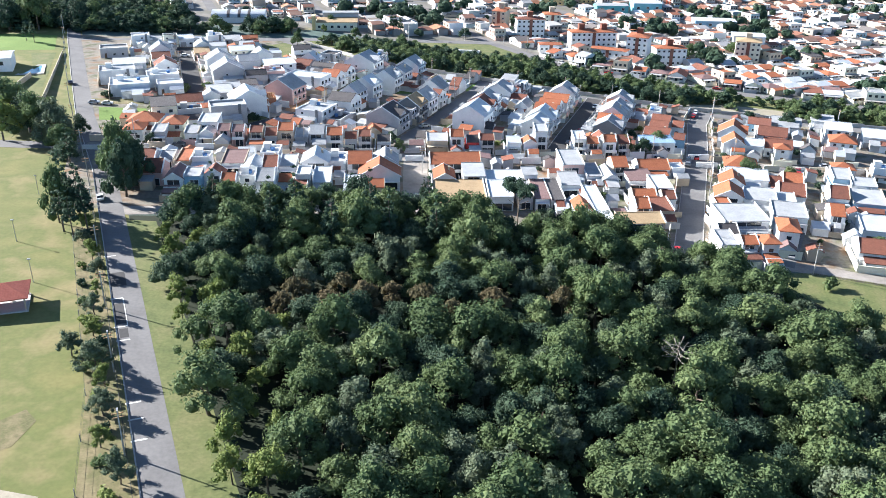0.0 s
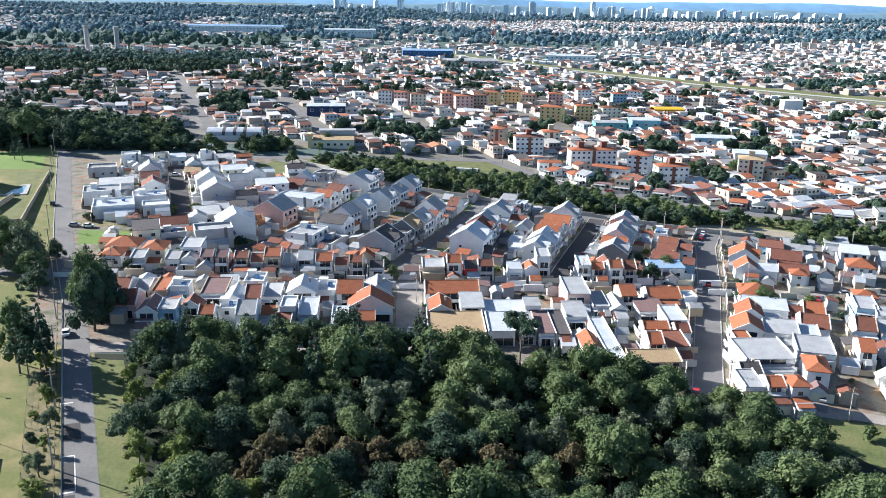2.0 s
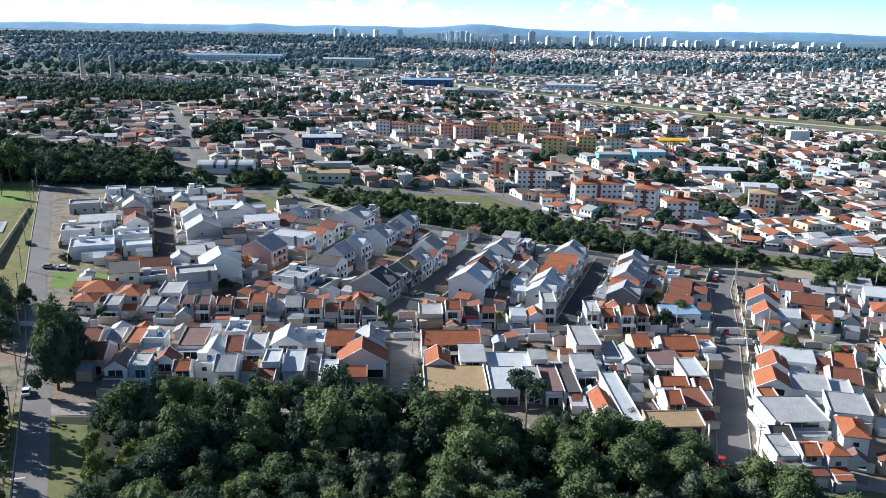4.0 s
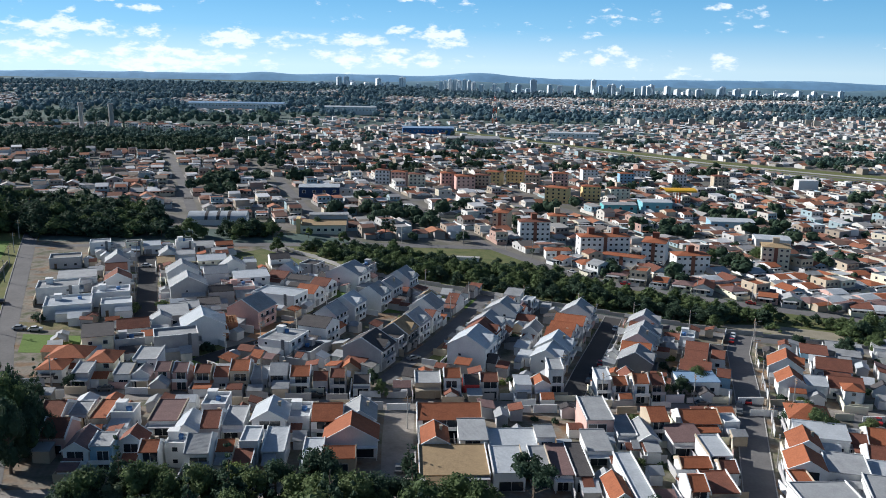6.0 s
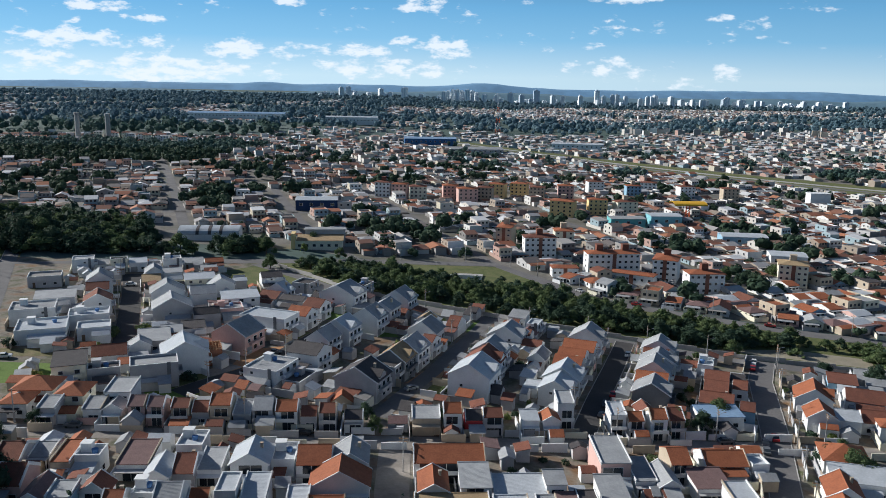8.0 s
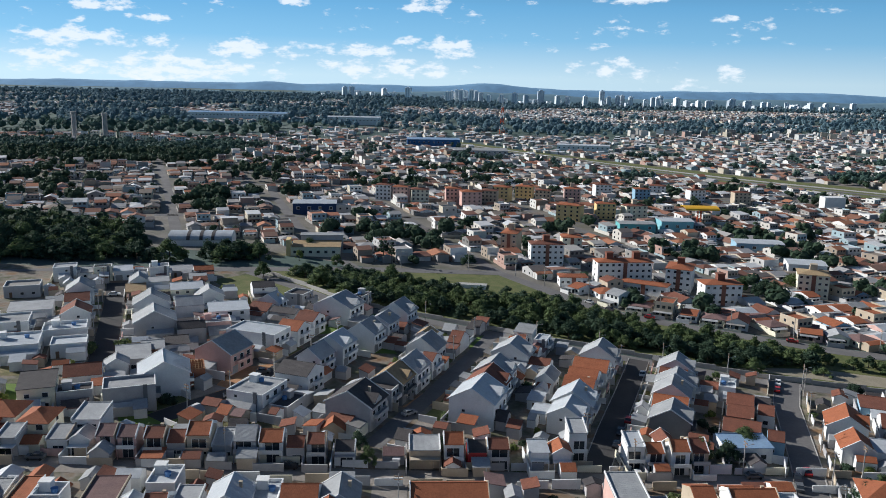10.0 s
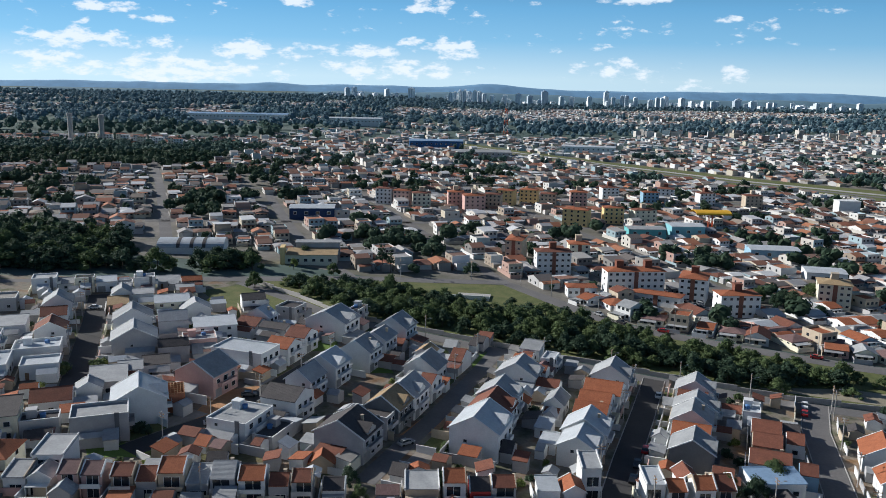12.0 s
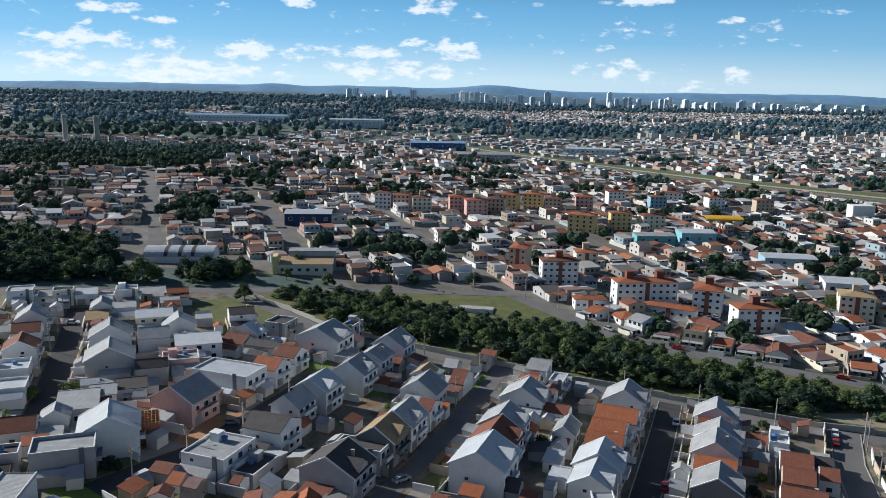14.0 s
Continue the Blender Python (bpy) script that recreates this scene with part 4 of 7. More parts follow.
    if kind == "f" and rng.random() < 0.6:
        part("water_tank", TANK_ME, root, "blue water tank", pose(rng.uniform(-0.25, 0.25) * w, rng.uniform(0, 0.3) * d, h))
        part("stair_head", mesh_of("stair_head", *joined([box(-1.1, 1.1, -1.0, 1.0, h - 0.1, h + 1.9), box(-1.25, 1.25, -1.15, 1.15, h + 1.9, h + 2.05)]), WALL[wc]), root, "", pose(-w * 0.22, d * 0.22, 0))
    elif kind in "ghr" and rng.random() < 0.3:
        part("chimney", CHIMNEY_ME, root, "", pose(w * 0.25, d * 0.1, h + rise * 0.55))
    for front in (-1, 1):
        # lower wing before or behind the main body
        if rng.random() < (0.62 if front < 0 else 0.5):
            ww_, dd_ = w * rng.uniform(0.4, 0.85), rng.uniform(2.4, 4.2)
            kk_ = rng.choice("srrs")
            cover_ = rng.choice((rc, rc, "y", "b", "w"))
            a_ = radians(yaw)
            reach_ = front * (d / 2 + dd_)
            if any(near_line(s_, x - math.sin(a_) * reach_, y + math.cos(a_) * reach_, 4.2) for s_ in STREETS):
                continue
            wg = house_shape(ww_, dd_, rng.uniform(2.4, 2.9), kk_, rng)
            at = pose(rng.uniform(-0.5, 0.5) * (w - ww_), front * (d / 2 + dd_ / 2 - 0.02), 0, 0, 0, 0 if front < 0 else 180)
            part("wing_wall", mesh_of("wing_wall", *wg[0], WALL[rng.choice((wc, wc, "w", "g"))]), root, "", at)
            part("wing_roof", mesh_of("wing_roof", *wg[1], ROOF[cover_]), root, "", at)
    if rng.random() < 0.3 and w > 5 and not sideways and not lower_row:
        # carport canopy on two posts before the front
        pw = w * rng.uniform(0.4, 0.8)
        part("canopy", mesh_of("canopy", *box(-pw / 2, pw / 2, -2.6, 0, 2.45, 2.62), ROOF[rng.choice("ygdb")]), root, "", pose(-w * 0.08, -d / 2, 0))
        for px in (-pw / 2 + 0.15, pw / 2 - 0.15):
            part("post", mesh_of("post", *box(-0.08, 0.08, -0.08, 0.08, -0.4, 2.46), WALL["g"]), root, "", pose(-w * 0.08 + px, -d / 2 - 2.4, 0))
    if floors == 2 and w > 6 and not sideways and not lower_row and rng.random() < 0.45:
        b = part("balcony", mesh_of("balcony", *joined([box(-1.5, 1.5, -1.1, 0.02, 2.75, 2.9), box(-1.5, 1.5, -1.1, -1.0, 2.9, 3.75), box(-1.5, -1.4, -1.0, 0, 2.9, 3.75), box(1.4, 1.5, -1.0, 0, 2.9, 3.75)]), WALL[wc]), root, "", pose(w * 0.2, -d / 2, 0))
    return root


def lean_to(x, y, yaw, w, d, h, rc, seed):
    """A low outbuilding in a yard."""
    r = random.Random(seed * 7 + 1)
    kind = r.choice("srsgrs")
    root = thing("shed", pose(x, y, G(x), 0, 0, yaw), f"low outbuilding with {SHAPE_WORDS[kind]} {ROOF_WORDS[rc]} roof", "shed", "sheds")
    wg = house_shape(w, d, h, kind, r)
    part("wall", mesh_of("wall", *wg[0], WALL[r.choice("wgewg")]), root)
    part("roof", mesh_of("roof", *wg[1], ROOF[rc]), root)


def yard_wall(x0, y0, x1, y1, h, mat):
    L_ = math.hypot(x1 - x0, y1 - y0)
    ob = tagged(new("yard_wall", mesh_of("yard_wall", *joined([box(0, L_, -0.09, 0.09, -0.5, h), box(0, L_, -0.13, 0.13, h, h + 0.07)]), mat)), "plain rendered garden wall with a coping", "wall", "garden walls", "structure")
    ob.matrix_basis = pose(x0, y0, G(x0), 0, 0, math.degrees(math.atan2(y1 - y0, x1 - x0)))


# x, y, width, depth, eaves, yaw, roof shape + roof cover + wall colour

HOUSES_1 = [
    (-143.3, 411.2, 8.3, 8.0, 5.2, 20, "fyw"),
    (-137.0, 414.3, 5.4, 5.2, 2.8, 20, "syw"),
    (-129.8, 414.1, 6.6, 5.2, 5.2, 20, "fdc"),
    (-123.2, 417.6, 7.0, 6.8, 3.8, 20, "sww"),
    (-109.7, 419.9, 7.4, 7.0, 5.2, 20, "fyw"),
    (-116.7, 418.4, 5.5, 5.2, 2.8, 20, "fyg"),
    (-103.1, 427.5, 8.6, 7.0, 2.8, 20, "syg"),
    (-93.9, 426.8, 7.9, 5.2, 3.8, 20, "row"),
    (-93.3, 416.7, 6.5, 6.0, 2.8, 20, "syg"),
    (-124.9, 382.1, 8.9, 9.0, 5.2, 20, "gyw"),
    (-111.1, 401.6, 6.7, 8.0, 4.3, 20, "gyw"),
    (-103.7, 401.8, 7.2, 5.0, 4.3, 20, "syw"),
]
HOUSES_2 = [
    (-121.7, 372.2, 8.2, 8.0, 4.3, 20, "rbw"),
    (-114.5, 354.6, 8.7, 9.0, 5.2, 20, "gbw"),
    (-111.3, 339.4, 12.4, 9.0, 4.3, 20, "fww"),
    (-105.3, 328.5, 9.8, 8.0, 3.8, 20, "fww"),
    (-87.3, 349.2, 12.5, 10.0, 6.1, 20, "gyg"),
    (-95.8, 370.8, 11.6, 9.0, 5.2, 20, "gyw"),
    (-89.9, 391.4, 11.4, 7.0, 5.2, 20, "swc"),
    (-83.2, 371.8, 9.2, 8.0, 5.2, 20, "ryw"),
    (-80.6, 387.1, 9.7, 7.4, 4.3, 20, "gyw"),
    (-109.2, 392.8, 6.9, 7.0, 2.8, 20, "sle"),
    (-97.9, 385.3, 7.6, 5.0, 2.8, 20, "rdg"),
    (-74.8, 346.2, 8.7, 5.4, 5.2, 20, "rdg"),
]
HOUSES_3 = [
    (-68.9, 368.7, 13.1, 9.0, 5.2, 20, "sww"),
    (-69.9, 355.5, 9.7, 8.0, 4.3, 20, "fyp"),
    (-58.7, 375.8, 8.2, 7.0, 3.8, -20, "rbw"),
    (-64.1, 401.1, 8.5, 7.0, 5.2, 20, "rdw"),
    (-56.3, 380.2, 8.8, 5.4, 5.2, -20, "gww"),
    (-49.0, 392.6, 7.5, 8.0, 5.2, -20, "fdg"),
    (-49.8, 371.8, 10.3, 5.2, 4.3, -20, "rdg"),
    (-53.1, 344.1, 16.9, 10.0, 6.1, -20, "fww"),
    (-43.7, 351.8, 8.1, 8.0, 5.2, -20, "row"),
    (-40.2, 362.9, 7.3, 8.0, 5.2, -20, "rbw"),
    (-59.1, 325.4, 12.0, 11.0, 6.1, -20, "gyp"),
    (-84.0, 321.6, 9.4, 11.0, 3.8, 20, "syg"),
]
HOUSES_4 = [
    (-80.7, 328.3, 6.3, 5.2, 3.8, 20, "syw"),
    (-75.6, 333.9, 7.1, 5.4, 3.8, 20, "sdw"),
    (-85.1, 312.2, 6.0, 5.3, 4.3, 20, "gyw"),
    (-91.7, 306.1, 9.8, 8.0, 3.8, 20, "rbw"),
    (-69.8, 305.3, 12.6, 11.0, 6.1, 20, "gww"),
    (-74.4, 293.0, 12.4, 8.3, 6.1, 20, "fyg"),
    (-43.5, 298.8, 10.6, 12.0, 5.2, -20, "fyw"),
    (-35.0, 295.9, 5.4, 10.0, 2.8, -20, "fdg"),
    (-34.6, 311.0, 10.1, 9.0, 6.1, -20, "rdw"),
    (-32.6, 379.0, 14.4, 11.0, 6.1, -20, "gyw"),
    (-26.0, 395.0, 4.0, 8.0, 5.2, -20, "fdg"),
    (-20.1, 350.5, 9.5, 9.0, 6.1, -20, "gyw"),
]
HOUSES_5 = [
    (-15.7, 362.5, 8.0, 9.0, 6.1, -20, "gyw"),
    (-11.2, 375.8, 10.4, 9.0, 6.1, -20, "gyw"),
    (-28.1, 336.5, 9.6, 9.0, 6.1, -20, "gww"),
    (-32.6, 326.7, 7.5, 9.0, 5.2, -20, "gyw"),
    (-0.8, 344.0, 9.9, 9.0, 4.3, -20, "gyw"),
    (9.4, 354.2, 4.4, 9.0, 3.8, -20, "rbw"),
    (-1.0, 357.5, 5.2, 7.0, 3.8, -20, "glw"),
    (-5.0, 318.6, 8.7, 10.0, 6.1, -20, "gyw"),
    (0.8, 328.9, 4.3, 8.0, 5.2, -20, "rbw"),
    (-8.9, 309.6, 9.0, 9.4, 6.1, -20, "gld"),
    (-13.2, 303.9, 11.4, 5.2, 5.2, -20, "fdg"),
    (-17.1, 292.7, 12.4, 10.0, 6.1, -20, "gdg"),
]
HOUSES_6 = [
    (13.8, 298.2, 11.9, 12.0, 7.0, -20, "gww"),
    (17.0, 311.0, 10.5, 9.0, 6.1, -20, "gbw"),
    (19.3, 320.1, 10.5, 9.0, 6.1, -20, "gyw"),
    (26.3, 340.8, 11.6, 9.0, 5.2, -20, "gyw"),
    (32.9, 345.6, 4.4, 5.0, 4.3, -20, "rbw"),
    (27.3, 348.9, 8.1, 5.4, 4.3, -20, "gdg"),
    (36.8, 354.9, 4.0, 7.0, 5.2, -20, "fww"),
    (32.6, 367.8, 6.4, 7.0, 3.8, -20, "syw"),
    (34.2, 335.4, 6.6, 5.0, 3.8, -20, "rbw"),
    (34.7, 322.3, 5.1, 8.0, 4.3, -20, "gyw"),
    (30.1, 308.4, 4.0, 5.0, 2.8, -20, "sww"),
    (30.2, 299.8, 4.0, 5.0, 2.8, -20, "sww"),
]
HOUSES_7 = [
    (16.3, 374.4, 4.2, 6.0, 2.8, -20, "rdg"),
    (53.5, 343.7, 10.8, 9.0, 5.2, -20, "gyw"),
    (48.8, 330.7, 10.5, 9.0, 5.2, -20, "row"),
    (45.2, 322.6, 8.7, 8.0, 5.2, -20, "row"),
    (42.6, 313.6, 8.8, 9.0, 5.2, -20, "rog"),
    (39.8, 303.9, 10.6, 9.0, 5.2, -20, "gww"),
    (36.7, 294.8, 8.9, 9.0, 5.2, -20, "gww"),
    (75.3, 335.4, 10.3, 8.0, 5.2, -20, "gyw"),
    (72.6, 328.4, 8.1, 5.8, 5.2, -20, "rbw"),
    (71.7, 321.8, 11.1, 6.2, 5.2, -20, "gyw"),
    (68.4, 314.0, 9.8, 9.0, 5.2, -20, "gyw"),
    (65.4, 304.2, 9.3, 8.0, 5.2, -20, "row"),
]
HOUSES_8 = [
    (63.5, 296.0, 10.1, 8.4, 5.2, -20, "gyd"),
    (87.1, 323.6, 4.5, 8.0, 4.3, -20, "fww"),
    (82.9, 326.8, 5.3, 5.0, 2.8, -20, "rbw"),
    (87.1, 312.8, 7.3, 8.0, 3.8, -20, "rbw"),
    (84.4, 304.8, 7.0, 8.0, 3.8, -20, "rbe"),
    (93.4, 312.8, 4.3, 5.4, 3.8, -20, "rdw"),
    (-98.5, 277.2, 9.9, 9.0, 4.3, 3, "how"),
    (-87.3, 272.9, 6.8, 9.0, 5.2, 3, "hoc"),
    (-99.3, 268.7, 6.4, 7.4, 3.8, 3, "how"),
    (-89.9, 265.1, 4.2, 5.4, 4.3, 3, "syg"),
    (-79.9, 267.0, 4.4, 5.4, 3.8, 3, "syw"),
    (-75.1, 267.2, 4.4, 5.3, 3.8, 3, "gyw"),
]
HOUSES_9 = [
    (-75.8, 274.1, 6.4, 8.0, 6.1, 3, "syw"),
    (-69.4, 267.7, 4.0, 6.0, 5.2, 3, "rmp"),
    (-64.8, 267.8, 4.0, 5.7, 5.2, 3, "rmp"),
    (-58.9, 267.9, 4.3, 5.4, 5.2, 3, "rbe"),
    (-54.2, 268.5, 4.0, 6.0, 4.3, 3, "rbg"),
    (-49.4, 269.4, 5.1, 6.9, 6.1, 3, "roe"),
    (-44.3, 269.3, 4.3, 6.3, 3.8, 3, "syg"),
    (-39.3, 270.0, 4.9, 7.2, 5.2, 3, "ryg"),
    (-33.5, 269.5, 5.3, 5.7, 5.2, 3, "row"),
    (-28.1, 269.2, 4.0, 5.1, 4.3, 3, "rbg"),
    (-23.5, 269.8, 4.2, 5.4, 5.2, 3, "rbg"),
    (-17.2, 269.9, 4.5, 5.4, 3.8, 3, "rdw"),
]
HOUSES_10 = [
    (0.6, 271.6, 6.9, 6.1, 4.3, 3, "sye"),
    (7.2, 271.8, 4.5, 5.4, 6.1, 3, "row"),
    (12.5, 272.4, 4.3, 5.4, 4.3, 3, "rdr"),
    (17.3, 272.5, 4.9, 5.1, 5.2, 3, "rbg"),
    (26.7, 273.5, 4.3, 5.4, 4.3, 3, "sww"),
    (31.9, 273.9, 4.2, 5.5, 4.3, 3, "gow"),
    (36.3, 279.6, 4.2, 5.5, 7.0, 3, "syw"),
    (49.1, 275.9, 4.0, 5.7, 6.1, 3, "sww"),
    (53.5, 275.3, 4.2, 5.4, 5.2, 3, "row"),
    (57.5, 280.7, 4.0, 5.4, 5.2, 3, "gbw"),
    (59.3, 275.2, 4.3, 5.4, 6.1, 3, "row"),
    (64.3, 278.0, 4.0, 7.2, 5.2, 3, "rbe"),
]
HOUSES_11 = [
    (-86.2, 240.9, 5.4, 9.0, 3.8, 3, "rbg"),
    (-81.3, 243.0, 4.4, 5.4, 2.8, 3, "syw"),
    (-74.8, 240.3, 4.0, 9.0, 4.3, 3, "soe"),
    (-70.0, 240.6, 5.2, 5.4, 4.3, 3, "fww"),
    (-80.6, 229.6, 5.6, 9.0, 4.3, 3, "rbp"),
    (-72.3, 222.0, 5.1, 9.0, 5.2, 3, "gmw"),
    (-67.2, 220.9, 4.5, 5.2, 6.1, 3, "syt"),
    (-62.4, 224.9, 5.2, 5.2, 5.2, 3, "gbw"),
    (-57.5, 221.5, 4.1, 5.2, 5.2, 3, "row"),
    (-60.5, 242.3, 6.8, 10.0, 3.8, 3, "smw"),
    (-53.0, 224.8, 4.2, 5.0, 5.2, 3, "fww"),
    (-53.7, 235.6, 5.0, 9.0, 4.3, 3, "gww"),
]
HOUSES_12 = [
    (-47.2, 222.2, 5.1, 9.0, 6.1, 3, "ryw"),
    (-48.9, 238.5, 4.5, 9.0, 4.3, 3, "rbg"),
    (-42.5, 225.5, 4.0, 5.0, 4.3, 3, "row"),
    (-51.0, 249.5, 5.7, 8.0, 4.3, 3, "fww"),
    (-44.3, 241.4, 4.9, 9.0, 3.8, 3, "syw"),
    (-36.1, 241.9, 7.8, 9.0, 5.2, 3, "gww"),
    (-37.5, 227.4, 4.0, 8.0, 6.1, 3, "fww"),
    (-32.4, 228.5, 4.9, 10.0, 4.3, 3, "sww"),
    (-37.9, 220.4, 4.3, 5.0, 3.8, 3, "sbg"),
    (-29.7, 245.5, 5.1, 9.0, 4.3, 3, "fww"),
    (-22.8, 243.6, 7.4, 9.0, 5.2, 3, "row"),
    (-15.2, 244.6, 7.3, 9.0, 5.2, 3, "gyw"),
]
HOUSES_13 = [
    (-16.4, 235.2, 12.0, 8.2, 4.3, 3, "gow"),
    (-23.9, 227.9, 4.3, 5.0, 3.8, 3, "sww"),
    (-18.0, 226.1, 7.1, 5.4, 3.8, 3, "roe"),
    (6.1, 248.1, 15.6, 9.0, 5.2, 3, "row"),
    (2.8, 236.0, 5.8, 9.0, 4.3, 3, "gow"),
    (11.5, 237.1, 6.3, 9.0, 5.2, 3, "syw"),
    (6.9, 225.3, 15.0, 12.0, 3.2, 3, "sle"),
    (18.6, 224.4, 6.9, 10.0, 4.3, 3, "sww"),
    (20.9, 235.5, 11.1, 9.0, 3.8, 3, "sww"),
    (28.2, 236.5, 4.2, 5.0, 6.1, 3, "syw"),
    (25.8, 225.9, 4.0, 9.6, 4.3, 3, "syg"),
    (30.3, 227.1, 4.0, 12.8, 3.8, 3, "smw"),
]
HOUSES_14 = [
    (34.7, 227.6, 4.0, 14.0, 3.8, 3, "sdw"),
    (40.6, 237.9, 5.7, 9.0, 3.8, 3, "syw"),
    (42.7, 251.6, 6.7, 12.0, 6.1, 3, "syp"),
    (48.8, 247.4, 4.7, 10.0, 3.8, 3, "syw"),
    (53.7, 245.2, 4.6, 10.0, 3.8, 3, "gyw"),
    (58.3, 253.4, 4.9, 9.0, 5.2, 3, "roe"),
    (69.8, 256.2, 10.2, 8.0, 3.8, 3, "row"),
    (77.5, 254.7, 4.0, 5.4, 4.3, 3, "fww"),
    (63.3, 244.9, 7.7, 8.4, 3.8, 3, "smw"),
    (67.4, 235.4, 5.3, 9.0, 5.2, 3, "sww"),
    (61.3, 230.2, 7.1, 5.0, 3.8, 3, "row"),
    (67.8, 227.7, 4.0, 5.4, 4.3, 3, "rbw"),
]
HOUSES_15 = [
    (45.6, 218.0, 4.0, 24.0, 4.3, 3, "sww"),
    (40.9, 215.0, 4.0, 10.0, 4.3, 3, "gow"),
    (54.7, 205.0, 12.5, 5.0, 5.2, 3, "sle"),
    (57.7, 217.7, 4.0, 7.0, 5.2, 3, "row"),
    (63.7, 220.2, 6.3, 8.0, 3.8, 3, "sbe"),
    (99.8, 259.3, 10.0, 10.0, 5.2, -14, "how"),
    (91.1, 241.1, 7.0, 9.0, 5.2, -14, "gow"),
    (86.7, 230.3, 7.7, 9.0, 5.2, -14, "gow"),
    (82.9, 222.5, 4.2, 6.8, 3.8, 3, "sow"),
    (98.7, 249.1, 12.4, 7.0, 4.3, -14, "sww"),
    (96.3, 231.1, 9.1, 7.8, 4.3, -14, "syw"),
    (84.4, 213.4, 12.6, 11.0, 5.2, 3, "syw"),
]
HOUSES_16 = [
    (77.6, 204.0, 5.2, 6.2, 4.3, 3, "rdw"),
    (75.4, 197.1, 4.5, 7.2, 4.3, 3, "syw"),
    (80.3, 195.4, 4.2, 5.4, 5.2, 3, "row"),
    (85.1, 194.0, 4.1, 5.4, 6.1, 3, "how"),
    (94.3, 204.4, 5.1, 9.0, 6.1, -14, "how"),
    (107.0, 247.6, 4.5, 5.4, 3.8, -14, "rbw"),
    (113.3, 249.6, 6.0, 9.0, 3.8, -14, "row"),
    (108.1, 237.3, 7.7, 9.0, 4.3, -14, "rbw"),
    (103.5, 229.6, 5.5, 8.0, 3.8, -14, "sww"),
    (100.8, 220.1, 9.2, 10.0, 4.3, -14, "syw"),
    (95.9, 210.4, 4.2, 5.0, 4.3, -14, "row"),
    (111.0, 301.1, 9.9, 10.0, 4.3, -20, "gow"),
]
HOUSES_17 = [
    (106.6, 286.7, 7.3, 8.0, 4.3, -14, "gow"),
    (113.1, 284.6, 6.0, 5.4, 4.3, -14, "sww"),
    (126.5, 302.5, 10.6, 9.0, 3.8, -20, "rbw"),
    (122.6, 286.7, 9.7, 8.0, 3.8, -14, "rbw"),
    (121.4, 279.7, 4.8, 5.5, 5.2, -14, "how"),
    (126.6, 316.5, 8.2, 8.0, 3.8, -20, "sbt"),
    (140.0, 323.3, 11.1, 8.0, 2.8, -20, "syg"),
    (80.8, 293.5, 9.3, 8.0, 4.3, -20, "rbw"),
    (78.4, 284.6, 11.5, 6.6, 3.8, 3, "stw"),
    (87.5, 288.2, 4.1, 5.4, 4.3, -20, "rbt"),
    (92.0, 306.7, 4.3, 6.6, 3.8, -20, "rbw"),
    (-130.1, 340.8, 13.7, 11.0, 5.2, 20, "fyw"),
]
HOUSES_18 = [
    (-119.7, 324.5, 14.5, 13.0, 4.3, 20, "fww"),
    (-131.1, 358.8, 13.1, 10.0, 4.3, 20, "syw"),
    (-147.5, 386.4, 11.8, 9.0, 3.8, 20, "fgg"),
    (-96.5, 291.1, 8.5, 11.0, 6.1, 20, "sdc"),
    (-87.5, 291.4, 8.3, 5.2, 4.3, 20, "fdg"),
    (148.8, 293.2, 8.9, 9.0, 5.2, -20, "how"),
    (154.5, 309.6, 9.4, 9.0, 5.2, -20, "sww"),
    (154.6, 324.2, 8.3, 8.0, 4.3, -20, "syw"),
    (131.5, 255.0, 5.9, 9.0, 4.3, -14, "syt"),
    (122.5, 237.3, 5.5, 9.0, 4.3, -14, "rbw"),
    (114.2, 220.0, 4.0, 9.0, 5.2, -14, "row"),
    (130.6, 234.9, 9.4, 10.0, 3.8, -14, "syt"),
]
HOUSES_19 = [
    (122.4, 213.2, 7.7, 9.0, 3.8, -14, "sww"),
    (114.1, 197.1, 8.1, 9.0, 4.3, -14, "rbw"),
    (135.8, 248.8, 7.4, 5.4, 3.8, -14, "syw"),
    (149.2, 264.1, 5.8, 5.4, 4.3, -14, "fww"),
    (135.9, 263.7, 6.6, 6.2, 4.3, -14, "how"),
    (167.0, 304.8, 9.3, 9.0, 4.3, -20, "sww"),
]
HOUSE_LISTS = [HOUSES_1, HOUSES_2, HOUSES_3, HOUSES_4, HOUSES_5, HOUSES_6, HOUSES_7, HOUSES_8, HOUSES_9, HOUSES_10, HOUSES_11, HOUSES_12, HOUSES_13, HOUSES_14, HOUSES_15, HOUSES_16, HOUSES_17, HOUSES_18, HOUSES_19]

PLACED = []


RECTS = []


def in_house(x, y, margin):
    """Whether a point lies in a house or its margin."""
    for hx, hy, w, d, yaw in RECTS:
        a = radians(yaw)
        dx, dy = x - hx, y - hy
        if abs(dx * math.cos(a) + dy * math.sin(a)) < w / 2 + margin and abs(-dx * math.sin(a) + dy * math.cos(a)) < d / 2 + margin:
            return True
    return False


def free(x, y, r):
    return all(math.hypot(x - a, y - b) > r + s for a, b, s in PLACED)


